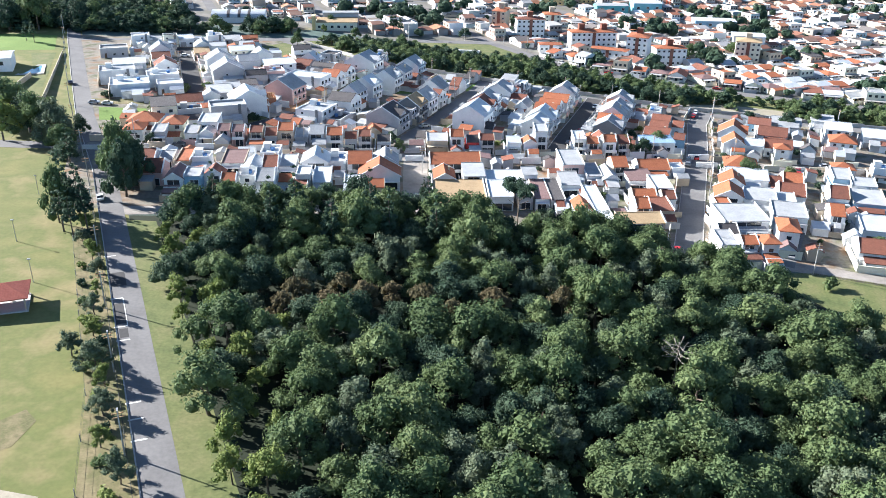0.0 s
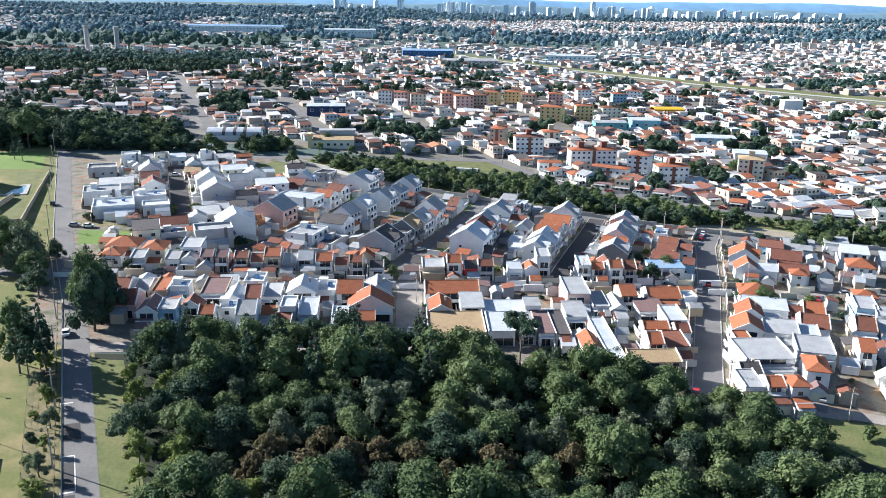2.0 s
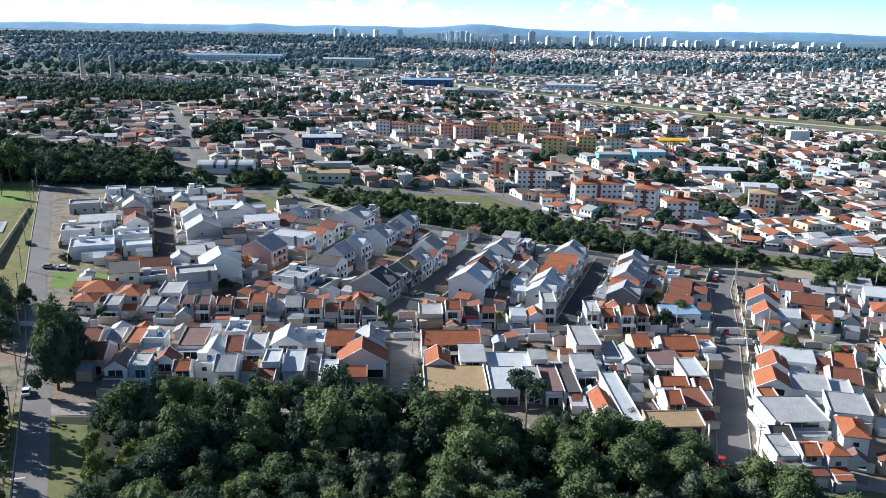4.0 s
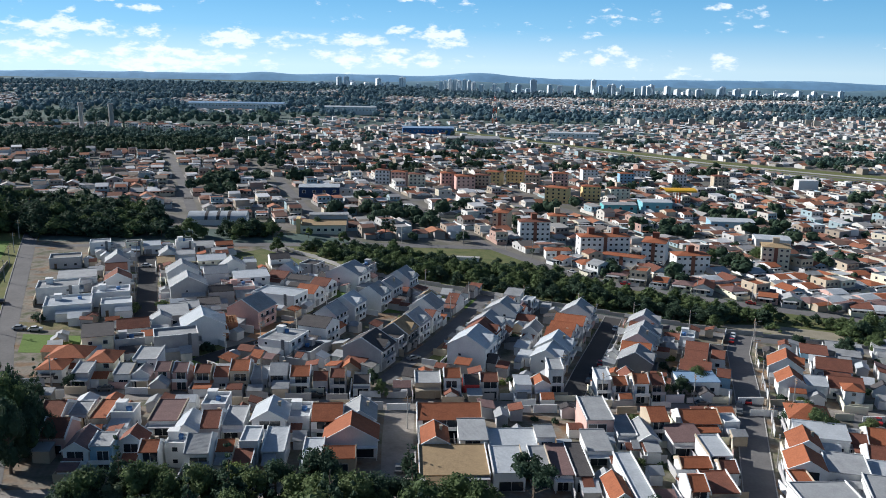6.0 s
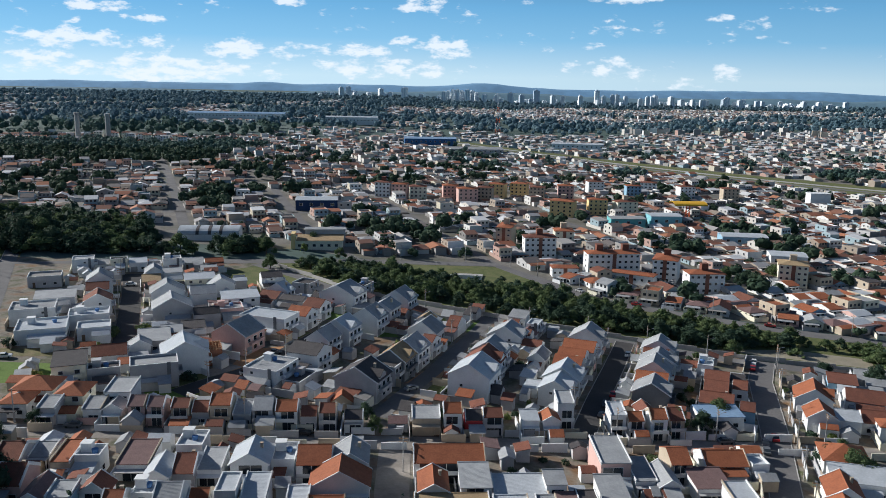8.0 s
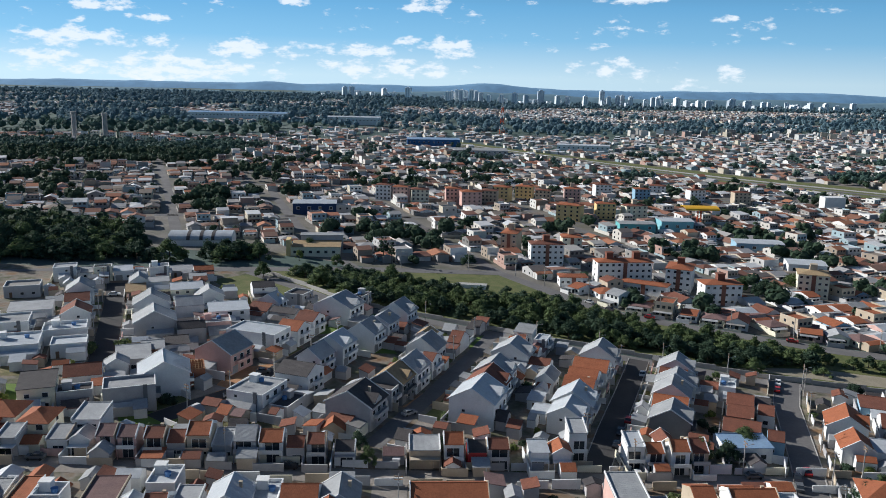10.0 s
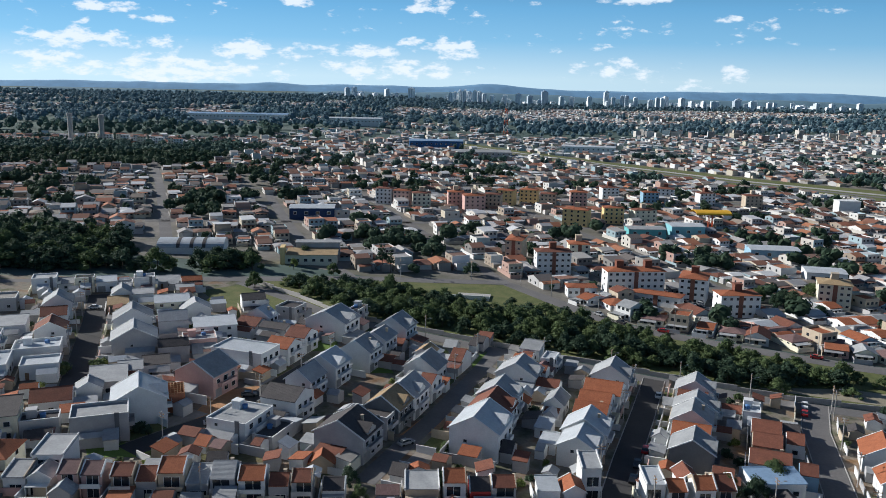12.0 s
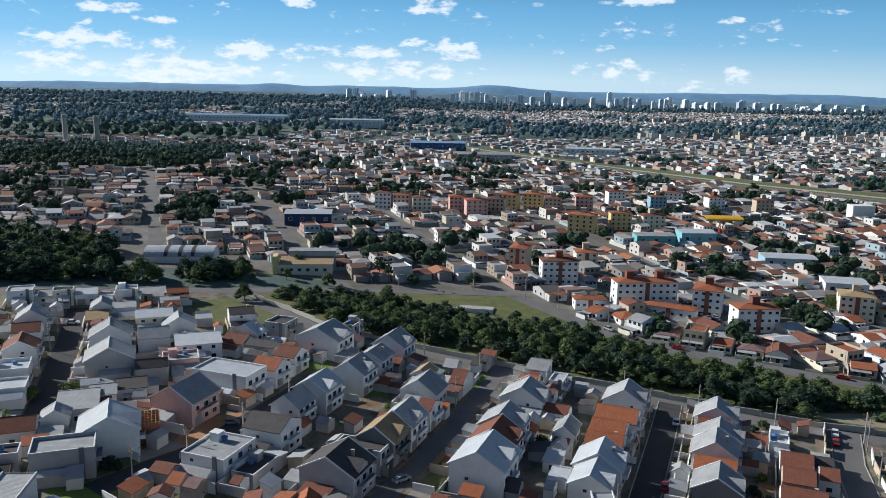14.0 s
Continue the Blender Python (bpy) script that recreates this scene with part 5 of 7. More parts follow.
hrng = random.Random(11)
number = 0
for rows_ in HOUSE_LISTS:
    for x, y, w, d, h, yaw, code in rows_:
        number += 1
        house(x, y, w, d, h, yaw, code, number)
        PLACED.append((x, y, min(w, d) * 0.5))
        RECTS.append((x, y, w, d, yaw))
number = 0
for rows_ in HOUSE_LISTS:
    for x, y, w, d, h, yaw, code in rows_:
        number += 1
        a = radians(yaw)
        ux, uy, vx, vy = math.cos(a), math.sin(a), -math.sin(a), math.cos(a)
        # outbuilding in front or behind, where there is room
        for side in (-1, 1):
            sx, sy = x + vx * side * (d / 2 + 2.4) + ux * hrng.uniform(-0.2, 0.2) * w, y + vy * side * (d / 2 + 2.4) + uy * hrng.uniform(-0.2, 0.2) * w
            if hrng.random() < 0.4 and free(sx, sy, 2.6):
                lean_to(sx, sy, yaw, hrng.uniform(3, 4.6), hrng.uniform(2.8, 3.8), hrng.uniform(2.2, 2.9), hrng.choice("yyybbomw"), number)
                PLACED.append((sx, sy, 2.0))
        if hrng.random() < 0.75:
            mat = WALL[hrng.choice("wwgecg")]
            e, f_ = w / 2 + 0.7, d / 2 + 4.0
            yard_wall(x - ux * e - vx * f_, y - uy * e - vy * f_, x - ux * e + vx * f_ * 0.7, y - uy * e + vy * f_ * 0.7, hrng.uniform(1.6, 2.3), mat)
            if hrng.random() < 0.6:
                yard_wall(x - ux * e - vx * f_, y - uy * e - vy * f_, x + ux * e - vx * f_, y + uy * e - vy * f_, hrng.uniform(1.4, 2.1), mat)

# small annexes, sheds and shrubs that fill the plots
ESTATE = [(-92, 214), (-40, 219), (2, 219), (34, 211), (66, 204), (98, 196), (135, 205), (150, 325), (118, 332), (70, 348), (24, 366), (-30, 393), (-74, 400), (-90, 424), (-150, 412), (-112, 300)]
def grid_yaw(x, y):
    return (3 if x < 85 else -14) if y < 283 else (20 if x < -62 else -20)


OPEN_PLOTS = ([(-90, 424), (-66, 390), (-50, 398), (-52, 420), (-74, 440)], [(-60, 308), (-50, 301), (-40, 322), (-46, 332), (-58, 326)])
annexes = shrubs = 0
for x, y in scatter(ESTATE, 3.4, 17, 16000):
    if any(near_line(s, x, y, 6.0) for s in STREETS) or any(inside((x, y), o) for o in OPEN_PLOTS) or not free(x, y, 1.6) or in_house(x, y, 1.4):
        continue
    if annexes < 170 and hrng.random() < 0.66:
        annexes += 1
        lean_to(x, y, grid_yaw(x, y) + hrng.choice((0, 0, 90, -90)), hrng.uniform(3.0, 5.4), hrng.uniform(2.6, 4.0), hrng.uniform(2.1, 3.1), hrng.choice("yyybdmowb"), annexes)
        PLACED.append((x, y, 1.7))
    elif shrubs < 110:
        shrubs += 1
        plant("bush", x, y, hrng.uniform(0.6, 1.2), hrng.uniform(0, 360), "garden shrubs", which=shrubs)

# narrow front gardens: cross walls, lawns and paving along the streets of the upper estate
for line_ in (MID_STREET, DARK_STREET, VAN_STREET, ALLEY):
    for way_ in (-1, 1):
        inner, outer = offset_line(line_, way_ * 4.0), offset_line(line_, way_ * 9.0)
        for k in range(len(line_) - 1):
            n_ = max(1, int(math.hypot(line_[k + 1][0] - line_[k][0], line_[k + 1][1] - line_[k][1]) / 7.5))
            for i in range(n_):
                f0, f1 = i / n_, (i + 1) / n_
                q = [tuple(Vector(l_[k]).lerp(Vector(l_[k + 1]), f)) for l_, f in ((inner, f0), (inner, f1), (outer, f1), (outer, f0))]
                mx, my = sum(p[0] for p in q) / 4, sum(p[1] for p in q) / 4
                if in_house(mx, my, 0.8) or any(inside((mx, my), o) for o in OPEN_PLOTS):
                    continue
                sheet("ground", q, hrng.choice((LAWN, PAVEMENT, LAWN, CONCRETE)), 0.045, "small front garden of grass or paving")
                yard_wall(*q[0], *q[3], hrng.uniform(1.4, 2.2), WALL[hrng.choice("wwge")])
                if hrng.random() < 0.35:
                    lean_to(mx, my, math.degrees(math.atan2(q[1][1] - q[0][1], q[1][0] - q[0][0])), 4.2, 3.4, 2.4, hrng.choice("yydgw"), int(mx * 3))

# front walls along the streets, with gateways
for line_, d_, gap_ in ((STREET_A, 4.1, 0.25), (STREET_A, -4.1, 0.25), (STREET_C, 5.4, 0.2), (STREET_C, -5.4, 0.3), (DARK_STREET, -5.2, 0.2), (DARK_STREET, 5.2, 0.3), (MID_STREET, 4.4, 0.4), (ALLEY, -4.6, 0.3)):
    pts_ = offset_line(line_, d_)
    for (x0, y0), (x1, y1) in zip(pts_, pts_[1:]):
        n_ = max(1, int(math.hypot(x1 - x0, y1 - y0) / 7))
        for i in range(n_):
            if hrng.random() > gap_:
                t0, t1 = i / n_, (i + hrng.uniform(0.6, 0.98)) / n_
                yard_wall(x0 + (x1 - x0) * t0, y0 + (y1 - y0) * t0, x0 + (x1 - x0) * t1, y0 + (y1 - y0) * t1, hrng.uniform(1.3, 2.2), WALL[hrng.choice("wwgecp")])

# ---- apartment blocks and large buildings ----
def block(x, y, w, d, h, yaw, wc, rc, label, floors, bays, group="apartment blocks", flat=False, towers=1):
    """A block of flats with rows of windows, tiled roof and tank towers."""
    root = thing("apartment_block", pose(x, y, G(x), 0, 0, yaw), label, "apartment block", group)
    if flat:
        walls, roof, cap, rise = house_shape(w, d, h, "f", random.Random(1))
    else:
        walls, roof, cap, rise = house_shape(w, d, h, "h", random.Random(1))
        k = 0.45
        roof = ([(px, py, pz if pz < h + 0.2 else h + (pz - h) * k) for px, py, pz in roof[0]], roof[1])
        cap = ([(px, py, h + (pz - h) * k + 0.05) for px, py, pz in cap[0]], cap[1])
    part("wall", mesh_of("wall", *walls, WALL[wc]), root)
    part("roof", mesh_of("roof", *roof, ROOF[rc]), root)
    part("ridge", mesh_of("ridge", *cap, ROOF[rc]), root)
    for i in range(towers):
        tx = (i - (towers - 1) / 2) * w * 0.5
        tw = part("tank_tower", mesh_of("tank_tower", *joined([box(-1.5, 1.5, -1.5, 1.5, h - 0.5, h + 3.6), box(-1.65, 1.65, -1.65, 1.65, h + 3.6, h + 3.8)]), WALL["e"] if wc != "w" else ROOF["b"]), root, "", pose(tx, 0.6, 0))
    if y > 560:
        openings = [box((i + 0.5 - bays / 2) * w / bays - 0.6, (i + 0.5 - bays / 2) * w / bays + 0.6, -d / 2 - 0.06, -d / 2 + 0.02, h / floors * (fl + 0.3), h / floors * (fl + 0.75)) for fl in range(floors) for i in range(bays)]
        tagged(part("windows", mesh_of("windows", *joined(openings), GLASS), root), kind="stuff")
        PLACED.append((x, y, max(w, d) * 0.55))
        return root
    for fl in range(floors):
        z = h / floors * (fl + 0.52)
        for i in range(bays):
            window(root, (i + 0.5 - bays / 2) * w / bays, -d / 2, z, 0, 0.95)
        window(root, -w / 2, 0, z, -90, 0.9)
    part("stair_strip", mesh_of("stair_strip", *joined([box(-0.9, 0.9, -d / 2 - 0.1, -d / 2 + 0.1, 0, h - 0.2)]), material("brown_strip", [(0.16, 0.07, 0.05), (0.24, 0.11, 0.08)])), root, "brown stairwell strip")
    PLACED.append((x, y, max(w, d) * 0.55))
    return root


LOW = "white four-storey apartment block with orange tiled roof"
block(85, 463, 25, 9, 10.5, 6, "w", "o", LOW, 4, 9, towers=2)
block(110, 458, 11, 15, 10.5, -22, "w", "o", LOW, 4, 4)
block(121, 437, 16, 9, 9.0, 4, "w", "o", LOW, 3, 6)
block(171, 462, 13, 12, 10.5, -18, "c", "l", "cream four-storey apartment block with tan roof", 4, 5)
block(54, 494, 16, 9, 10.5, 4, "w", "b", "white four-storey apartment block with brown tiled roof", 4, 6)
block(39, 518, 8, 16, 11, -15, "e", "o", "beige four-storey apartment block with tall tank tower", 4, 3)
block(70, 520, 10, 10, 10, 0, "c", "o", "cream four-storey apartment block with orange roof", 4, 3)
block(92, 447, 20, 7, 4.5, -28, "w", "o", "long low white row building with orange roof", 1, 6, towers=0)
block(61, 452, 12, 7, 4.5, 2, "w", "o", "long low white row building with orange roof", 1, 5, towers=0)
for x, y, w, d, wc in ((-38, 676, 11, 9, "w"), (-26, 671, 11, 9, "p"), (-13, 664, 12, 9, "c"), (10, 680, 11, 9, "p"), (22, 668, 14, 10, "p"), (36, 680, 11, 9, "e"), (46, 705, 13, 9, "y"), (64, 716, 13, 9, "y"), (76, 700, 11, 9, "e"),
                       (86, 633, 16, 10, "y"), (112, 650, 13, 9, "y"), (131, 648, 15, 9, "c"), (100, 720, 12, 9, "p"), (130, 760, 13, 10, "w"), (158, 745, 12, 9, "t"), (178, 775, 13, 10, "w"), (205, 760, 13, 9, "w"), (238, 750, 13, 9, "e")):
    block(x, y, w, d, 10.5, -24 + (x * 7) % 40, wc, "o" if wc in "pyt" else "b", f"{WALL_WORDS[wc]} apartment block with clay-tiled roof", 4, 4, "distant apartment blocks")

# vaulted white hangar
arc = [(7.5 * math.cos(a), 3.2 + 3.2 * math.sin(a)) for a in (math.pi * i / 12 for i in range(13))]
hangar = thing("hangar", pose(-113, 492, G(-113), 0, 0, 6), "white vaulted sports hangar with dark roof strips", "hangar")
part("roof", mesh_of("roof", *slab(arc, 0.25, "x", -15, 15), ROOF["w"]), hangar, "white vaulted roof")
part("wall", mesh_of("wall", *extrude([(7.3, 0), (7.3, 3.2)] + [(c * 0.97, z - 0.25) for c, z in arc[1:-1]] + [(-7.3, 3.2), (-7.3, 0)], "x", -14.7, 14.7), WALL["w"]), hangar)
for sx in (-5.5, 0.5, 6.0):
    part("skylight", mesh_of("skylight", *slab([(c * 1.01, 3.2 + (z - 3.2) * 1.01 + 0.03) for c, z in arc], 0.05, "x", sx - 0.8, sx + 0.8), ROOF["d"]), hangar, "dark roof strip")
PLACED.append((-113, 492, 17))
# school: cream hall with a yellow end wall and a flat extension
school = thing("school", pose(-58, 482, G(-58), 0, 0, 5), "cream school hall with yellow end wall and grey roofs", "school")
part("hall", mesh_of("hall", *joined([box(-10, 13, -4, 6, -0.6, 4.6)]), WALL["c"]), school, "cream hall")
part("roof", mesh_of("roof", *slab([(-4.6, 4.75), (6.4, 5.9)], 0.2, "x", -9.5, 13.5), ROOF["l"]), school)
part("end_wall", mesh_of("end_wall", *box(-12, -10, -5, 2, -0.6, 8.2), WALL["y"]), school, "tall yellow end wall")
part("upper_block", mesh_of("upper_block", *joined([box(-6, 14, 6.6, 13, -0.6, 8.0)]), WALL["g"]), school)
part("upper_roof", mesh_of("upper_roof", *box(-6.4, 14.4, 6.2, 13.4, 8.0, 8.35), ROOF["y"]), school)
for i in range(6):
    window(school, -8 + i * 3.6, -4, 2.2, 0, 1.2)
PLACED.append((-58, 484, 15))


def hall(name, x, y, w, d, h, yaw, wall_mat, roof_mat, label, category):
    root = thing(name, pose(x, y, G(x), 0, 0, yaw), label, category)
    part("wall", mesh_of("wall", *box(-w / 2, w / 2, -d / 2, d / 2, -0.6, h), wall_mat), root)
    part("roof", mesh_of("roof", *slab([(-d / 2 - 0.4, h + 0.15), (0, h + d * 0.05 + 0.15), (d / 2 + 0.4, h + 0.15)], 0.2, "x", -w / 2 - 0.3, w / 2 + 0.3), roof_mat), root)
    for i in range(max(2, int(w / 6))):
        window(root, (i + 0.5) * w / max(2, int(w / 6)) - w / 2, -d / 2, h * 0.62, 0, 1.5)
    PLACED.append((x, y, max(w, d) * 0.5))
    return root


DEEP_BLUE = paint("deep_blue_wall", (0.018, 0.04, 0.10), (0.03, 0.06, 0.15))
hall("warehouse", -75, 600, 26, 16, 7.0, 6, DEEP_BLUE, ROOF["w"], "deep blue warehouse with pale roof", "warehouse")
hall("warehouse", -12, 1160, 66, 30, 9, 4, paint("bright_blue_wall", (0.03, 0.10, 0.24), (0.045, 0.14, 0.32)), ROOF["t"], "long bright blue warehouse", "warehouse")
hall("warehouse", 42, 1088, 68, 34, 5, 3, WALL["g"], ROOF["y"], "long low grey warehouse with pale roof", "warehouse")
hall("shop_building", 122, 602, 22, 12, 6.0, 2, paint("teal_wall", (0.10, 0.36, 0.38), (0.16, 0.46, 0.48)), ROOF["y"], "teal commercial building with flat grey roof", "shop building")
hall("shop_building", 148, 610, 20, 14, 8.0, 2, paint("pale_teal_wall", (0.16, 0.40, 0.46), (0.24, 0.50, 0.56)), ROOF["w"], "pale teal commercial building with white roof", "shop building")
hall("shop_building", 182, 560, 26, 14, 6.0, -6, WALL["t"], ROOF["w"], "pale blue commercial hall with white roof", "shop building")
hall("shop_building", 186, 505, 18, 14, 6.5, -12, WALL["w"], ROOF["w"], "white commercial hall with pale roof", "shop building")
hall("factory", -360, 1580, 170, 40, 10, 2, WALL["w"], ROOF["t"], "very long pale factory hall beyond the woods", "factory")
hall("factory", -150, 1500, 90, 30, 12, 2, WALL["w"], ROOF["w"], "white factory hall beyond the woods", "factory")
hall("factory", 190, 1230, 70, 24, 8, -8, WALL["w"], ROOF["w"], "white hall beside the highway", "factory")
# yellow canopy sign on a red lattice mast
sign = thing("fuel_canopy", pose(170, 632, G(170)), "yellow vaulted canopy on a red lattice mast", "canopy")
part("canopy", mesh_of("canopy", *slab([(7 * math.cos(a), 13.0 + 1.8 * math.sin(a)) for a in (math.pi * i / 8 for i in range(9))], 0.3, "x", -11, 11), paint("canopy_yellow", (0.55, 0.30, 0.02), (0.72, 0.42, 0.04))), sign, "yellow vaulted canopy")
for i in range(4):
    px, py = (-1, -1, 1, 1)[i], (-1, 1, -1, 1)[i]
    part("mast_leg", mesh_of("mast_leg", *tube((px * 1.4, py * 1.4, -0.5), (px * 0.9, py * 0.9, 13.2), 0.28, 0.22), paint("mast_red", (0.40, 0.07, 0.03), (0.55, 0.12, 0.05))), sign)
for i in range(5):
    part("mast_brace", mesh_of("mast_brace", *joined([tube((-1.3, -1.3, i * 2.5), (1.2, -1.2, i * 2.5 + 2.5), 0.12, 0.12, 4), tube((1.3, -1.3, i * 2.5), (1.3, 1.2, i * 2.5 + 2.5), 0.12, 0.12, 4)]), MATS["mast_red"]), sign)
PLACED.append((170, 632, 10))
tank = thing("water_tower", pose(306, 740, G(306)), "white box-shaped water tower", "water tower")
part("tank", mesh_of("tank", *joined([box(-8, 8, -5, 5, -0.5, 9.0), box(-8.3, 8.3, -5.3, 5.3, 9.0, 9.4)]), WALL["w"]), tank)
PLACED.append((306, 740, 12))
# concrete play court with a white wall
court = thing("sports_court", pose(12, 436, G(12) + 0.05, 0, 0, -8), "small concrete court with a low white wall", "court")
part("slab", mesh_of("slab", *box(-10, 10, 0, 9, -0.3, 0.06), CONCRETE), court)
part("wall", mesh_of("wall", *joined([box(-10.2, 10.2, -0.25, 0, -0.4, 1.5)]), WALL["w"]), court, "low white wall")
# two tall slim water towers among rows of flats
for x, y in ((-414, 1040), (-372, 1022)):
    tw = thing("water_tower", pose(x, y, G(x)), "tall slim concrete water tower", "water tower", "slim water towers")
    part("shaft", mesh_of("shaft", *tube((0, 0, -1), (0, 0, 29), 3.0, 2.8, 10), CONCRETE), tw)
    part("cap", mesh_of("cap", *tube((0, 0, 29), (0, 0, 32), 3.4, 3.2, 10), CONCRETE), tw)
for i in range(11):
    x = -392 + i * 11.5
    block(x, 1044 - i * 6.0 + (i % 2) * 12, 9, 9, 10.5, 12, "w" if i % 3 else "c", "b" if i % 4 else "y", "pale four-storey block in a row", 4, 3, "row of flats", towers=0)
# lattice radio mast
mast = thing("radio_mast", pose(96, 1480, G(96)), "tall red and white lattice radio mast", "radio mast")
for s_ in range(6):
    bits = []
    r0, r1 = 4.2 * (1 - s_ / 7), 4.2 * (1 - (s_ + 1) / 7)
    for i in range(4):
        p, q = (-1, -1, 1, 1)[i], (-1, 1, 1, -1)[i]
        p2, q2 = (-1, 1, 1, -1)[i], (1, 1, -1, -1)[i]
        bits += [tube((p * r0, q * r0, s_ * 9 - 1), (p * r1, q * r1, s_ * 9 + 8), 0.5, 0.45, 4), tube((p * r0, q * r0, s_ * 9 - 1), (p2 * r1, q2 * r1, s_ * 9 + 8), 0.25, 0.25, 4)]
    part("mast_section", mesh_of("mast_section", *joined(bits), MATS["mast_red"] if s_ % 2 == 0 else WALL["w"]), mast)

# ---- the town beyond the stream ----
def line_side(line, x, y):
    """How far (x, y) lies beyond a line that runs west to east."""
    for (x0, y0), (x1, y1) in zip(line, line[1:]):
        if x0 <= x <= x1:
            return y - (y0 + (y1 - y0) * (x - x0) / (x1 - x0))
    return y - (line[0][1] if x < line[0][0] else line[-1][1])


TOWN_EDGE = [(-520, 500), (-150, 512), (-92, 500), (-70, 490), (-40, 466), (30, 470), (50, 442), (74, 412), (104, 398), (146, 380), (215, 360), (400, 320)]
TOWN_STREETS = ([(30, 467), (-6, 565), (-28, 629), (-60, 720)], [(-35, 458), (-55, 496), (-80, 560), (-118, 680)], [(-135, 520), (-185, 660), (-260, 860)], [(150, 400), (118, 520), (70, 640), (20, 780)], [(-160, 560), (0, 610), (190, 640)], [(-180, 700), (40, 745), (330, 790)])


def woods_at(x, y):
    """Where the far land is wooded."""
    if y < 1130:
        return (x < -170 and y < 620 and noise.noise((x / 60, y / 60, 3)) > (-0.35 if y < 525 else 0.22)) or (x < -190 - (1000 - y) * 0.1 and 800 < y < 1010)
    if y > 2850:
        return True
    reach_ = y - 0.45 * max(x, 0.0)
    if x < -130:
        bias = 0.24
    elif reach_ < 1400:
        bias = -0.40
    elif reach_ < 1800:
        bias = 0.42
    else:
        bias = -0.22 if reach_ < 2480 else 0.35
    return noise.noise((x / 260.0, y / 210.0, 7.3)) + bias > 0.06


TOWN_WALL = material("town_wall", [(0.60, 0.60, 0.58), (0.28, 0.27, 0.26), (0.50, 0.46, 0.37), (0.70, 0.70, 0.69), (0.32, 0.27, 0.22), (0.44, 0.44, 0.44), (0.30, 0.40, 0.44), (0.56, 0.54, 0.50), (0.40, 0.27, 0.23), (0.22, 0.215, 0.21)], scale=0.3, fine=1.5, island=1.0, grain=0.12, constant=True)
TOWN_ROOF = material("town_roof", [(0.28, 0.115, 0.07), (0.16, 0.075, 0.055), (0.30, 0.30, 0.31), (0.20, 0.095, 0.065), (0.50, 0.51, 0.53), (0.14, 0.125, 0.12), (0.34, 0.15, 0.085), (0.36, 0.35, 0.34), (0.18, 0.11, 0.085), (0.58, 0.59, 0.60), (0.25, 0.21, 0.175), (0.22, 0.12, 0.09), (0.32, 0.31, 0.31)], scale=0.3, fine=1.2, island=1.0, grain=0.22, constant=True)
# town roof tones made paler and greyer, with distance haze painted in
SUBURB_ROOF = material("hazed_suburb_roof", [(0.30, 0.20, 0.17), (0.40, 0.41, 0.43), (0.24, 0.17, 0.15), (0.62, 0.64, 0.66), (0.34, 0.24, 0.20), (0.48, 0.49, 0.50), (0.28, 0.28, 0.29)], scale=0.1, fine=0.6, island=1.0, grain=0.2, constant=True)


def low_roof(w, d, h, kind, rng):
    """Body of a town house: house_shape with the shallow pitch of sheet and clay roofs."""
    walls, roof, cap, rise = house_shape(w, d, h, kind, rng)
    k = rng.uniform(0.42, 0.66) if kind in "grh" else 1.0
    flat_ = lambda vs: [(px, py, pz if pz < h else h + (pz - h) * k) for px, py, pz in vs]
    return (flat_(walls[0]), walls[1]), (flat_(roof[0]), roof[1])


def moved(vf, x, y, turn=0):
    a = radians(turn)
    return [(x + px * math.cos(a) - py * math.sin(a), y + px * math.sin(a) + py * math.cos(a), pz) for px, py, pz in vf[0]], vf[1]


def town_plot(w, d, h, kind, rng):
    """Walls, roofs, annexes and dark openings of one narrow built-up plot; front to -y."""
    main = low_roof(w, d, h, kind, rng)
    rear = low_roof(w * rng.uniform(0.6, 1.0), rng.uniform(3.0, 4.6), rng.uniform(2.2, 2.7), rng.choice("srs"), rng)
    ry_ = d / 2 + 2.1
    port = box(-w / 2, w / 2 - rng.uniform(0, 2.5), -d / 2 - rng.uniform(2.2, 3.4), -d / 2 - 0.05, 2.3, 2.46)
    fence_ = joined([box(-w / 2 - 0.6, w / 2 - 2.2, -d / 2 - 3.9, -d / 2 - 3.75, -0.5, rng.uniform(1.2, 2.0)), box(-w / 2 - 0.7, -w / 2 - 0.55, -d / 2 - 3.7, d / 2 + 3.5, -0.5, rng.uniform(1.7, 2.4))])
    post_ = box(-w / 2 + 0.1, -w / 2 + 0.3, -d / 2 - 2.1, -d / 2 - 1.9, -0.4, 2.31)
    holes = []
    for fl in range(2 if h > 5 else 1):
        z = 0.95 + 2.7 * fl
        for px in (-0.3, 0.0, 0.3):
            tall_ = 1.15 if (px or fl) else 2.0
            holes.append(box(px * w - 0.62, px * w + 0.62, -d / 2 - 0.05, -d / 2 + 0.02, z + 1.15 - tall_, z + 1.15))
        for py in (-0.25, 0.2):
            holes.append(box(w / 2 - 0.02, w / 2 + 0.05, py * d - 0.55, py * d + 0.55, z, z + 1.1))
            holes.append(box(-w / 2 - 0.05, -w / 2 + 0.02, py * d - 0.55, py * d + 0.55, z, z + 1.1))
    return main[0], main[1], moved(rear[0], 0, ry_), moved(rear[1], 0, ry_), joined([port, post_]), fence_, joined(holes)


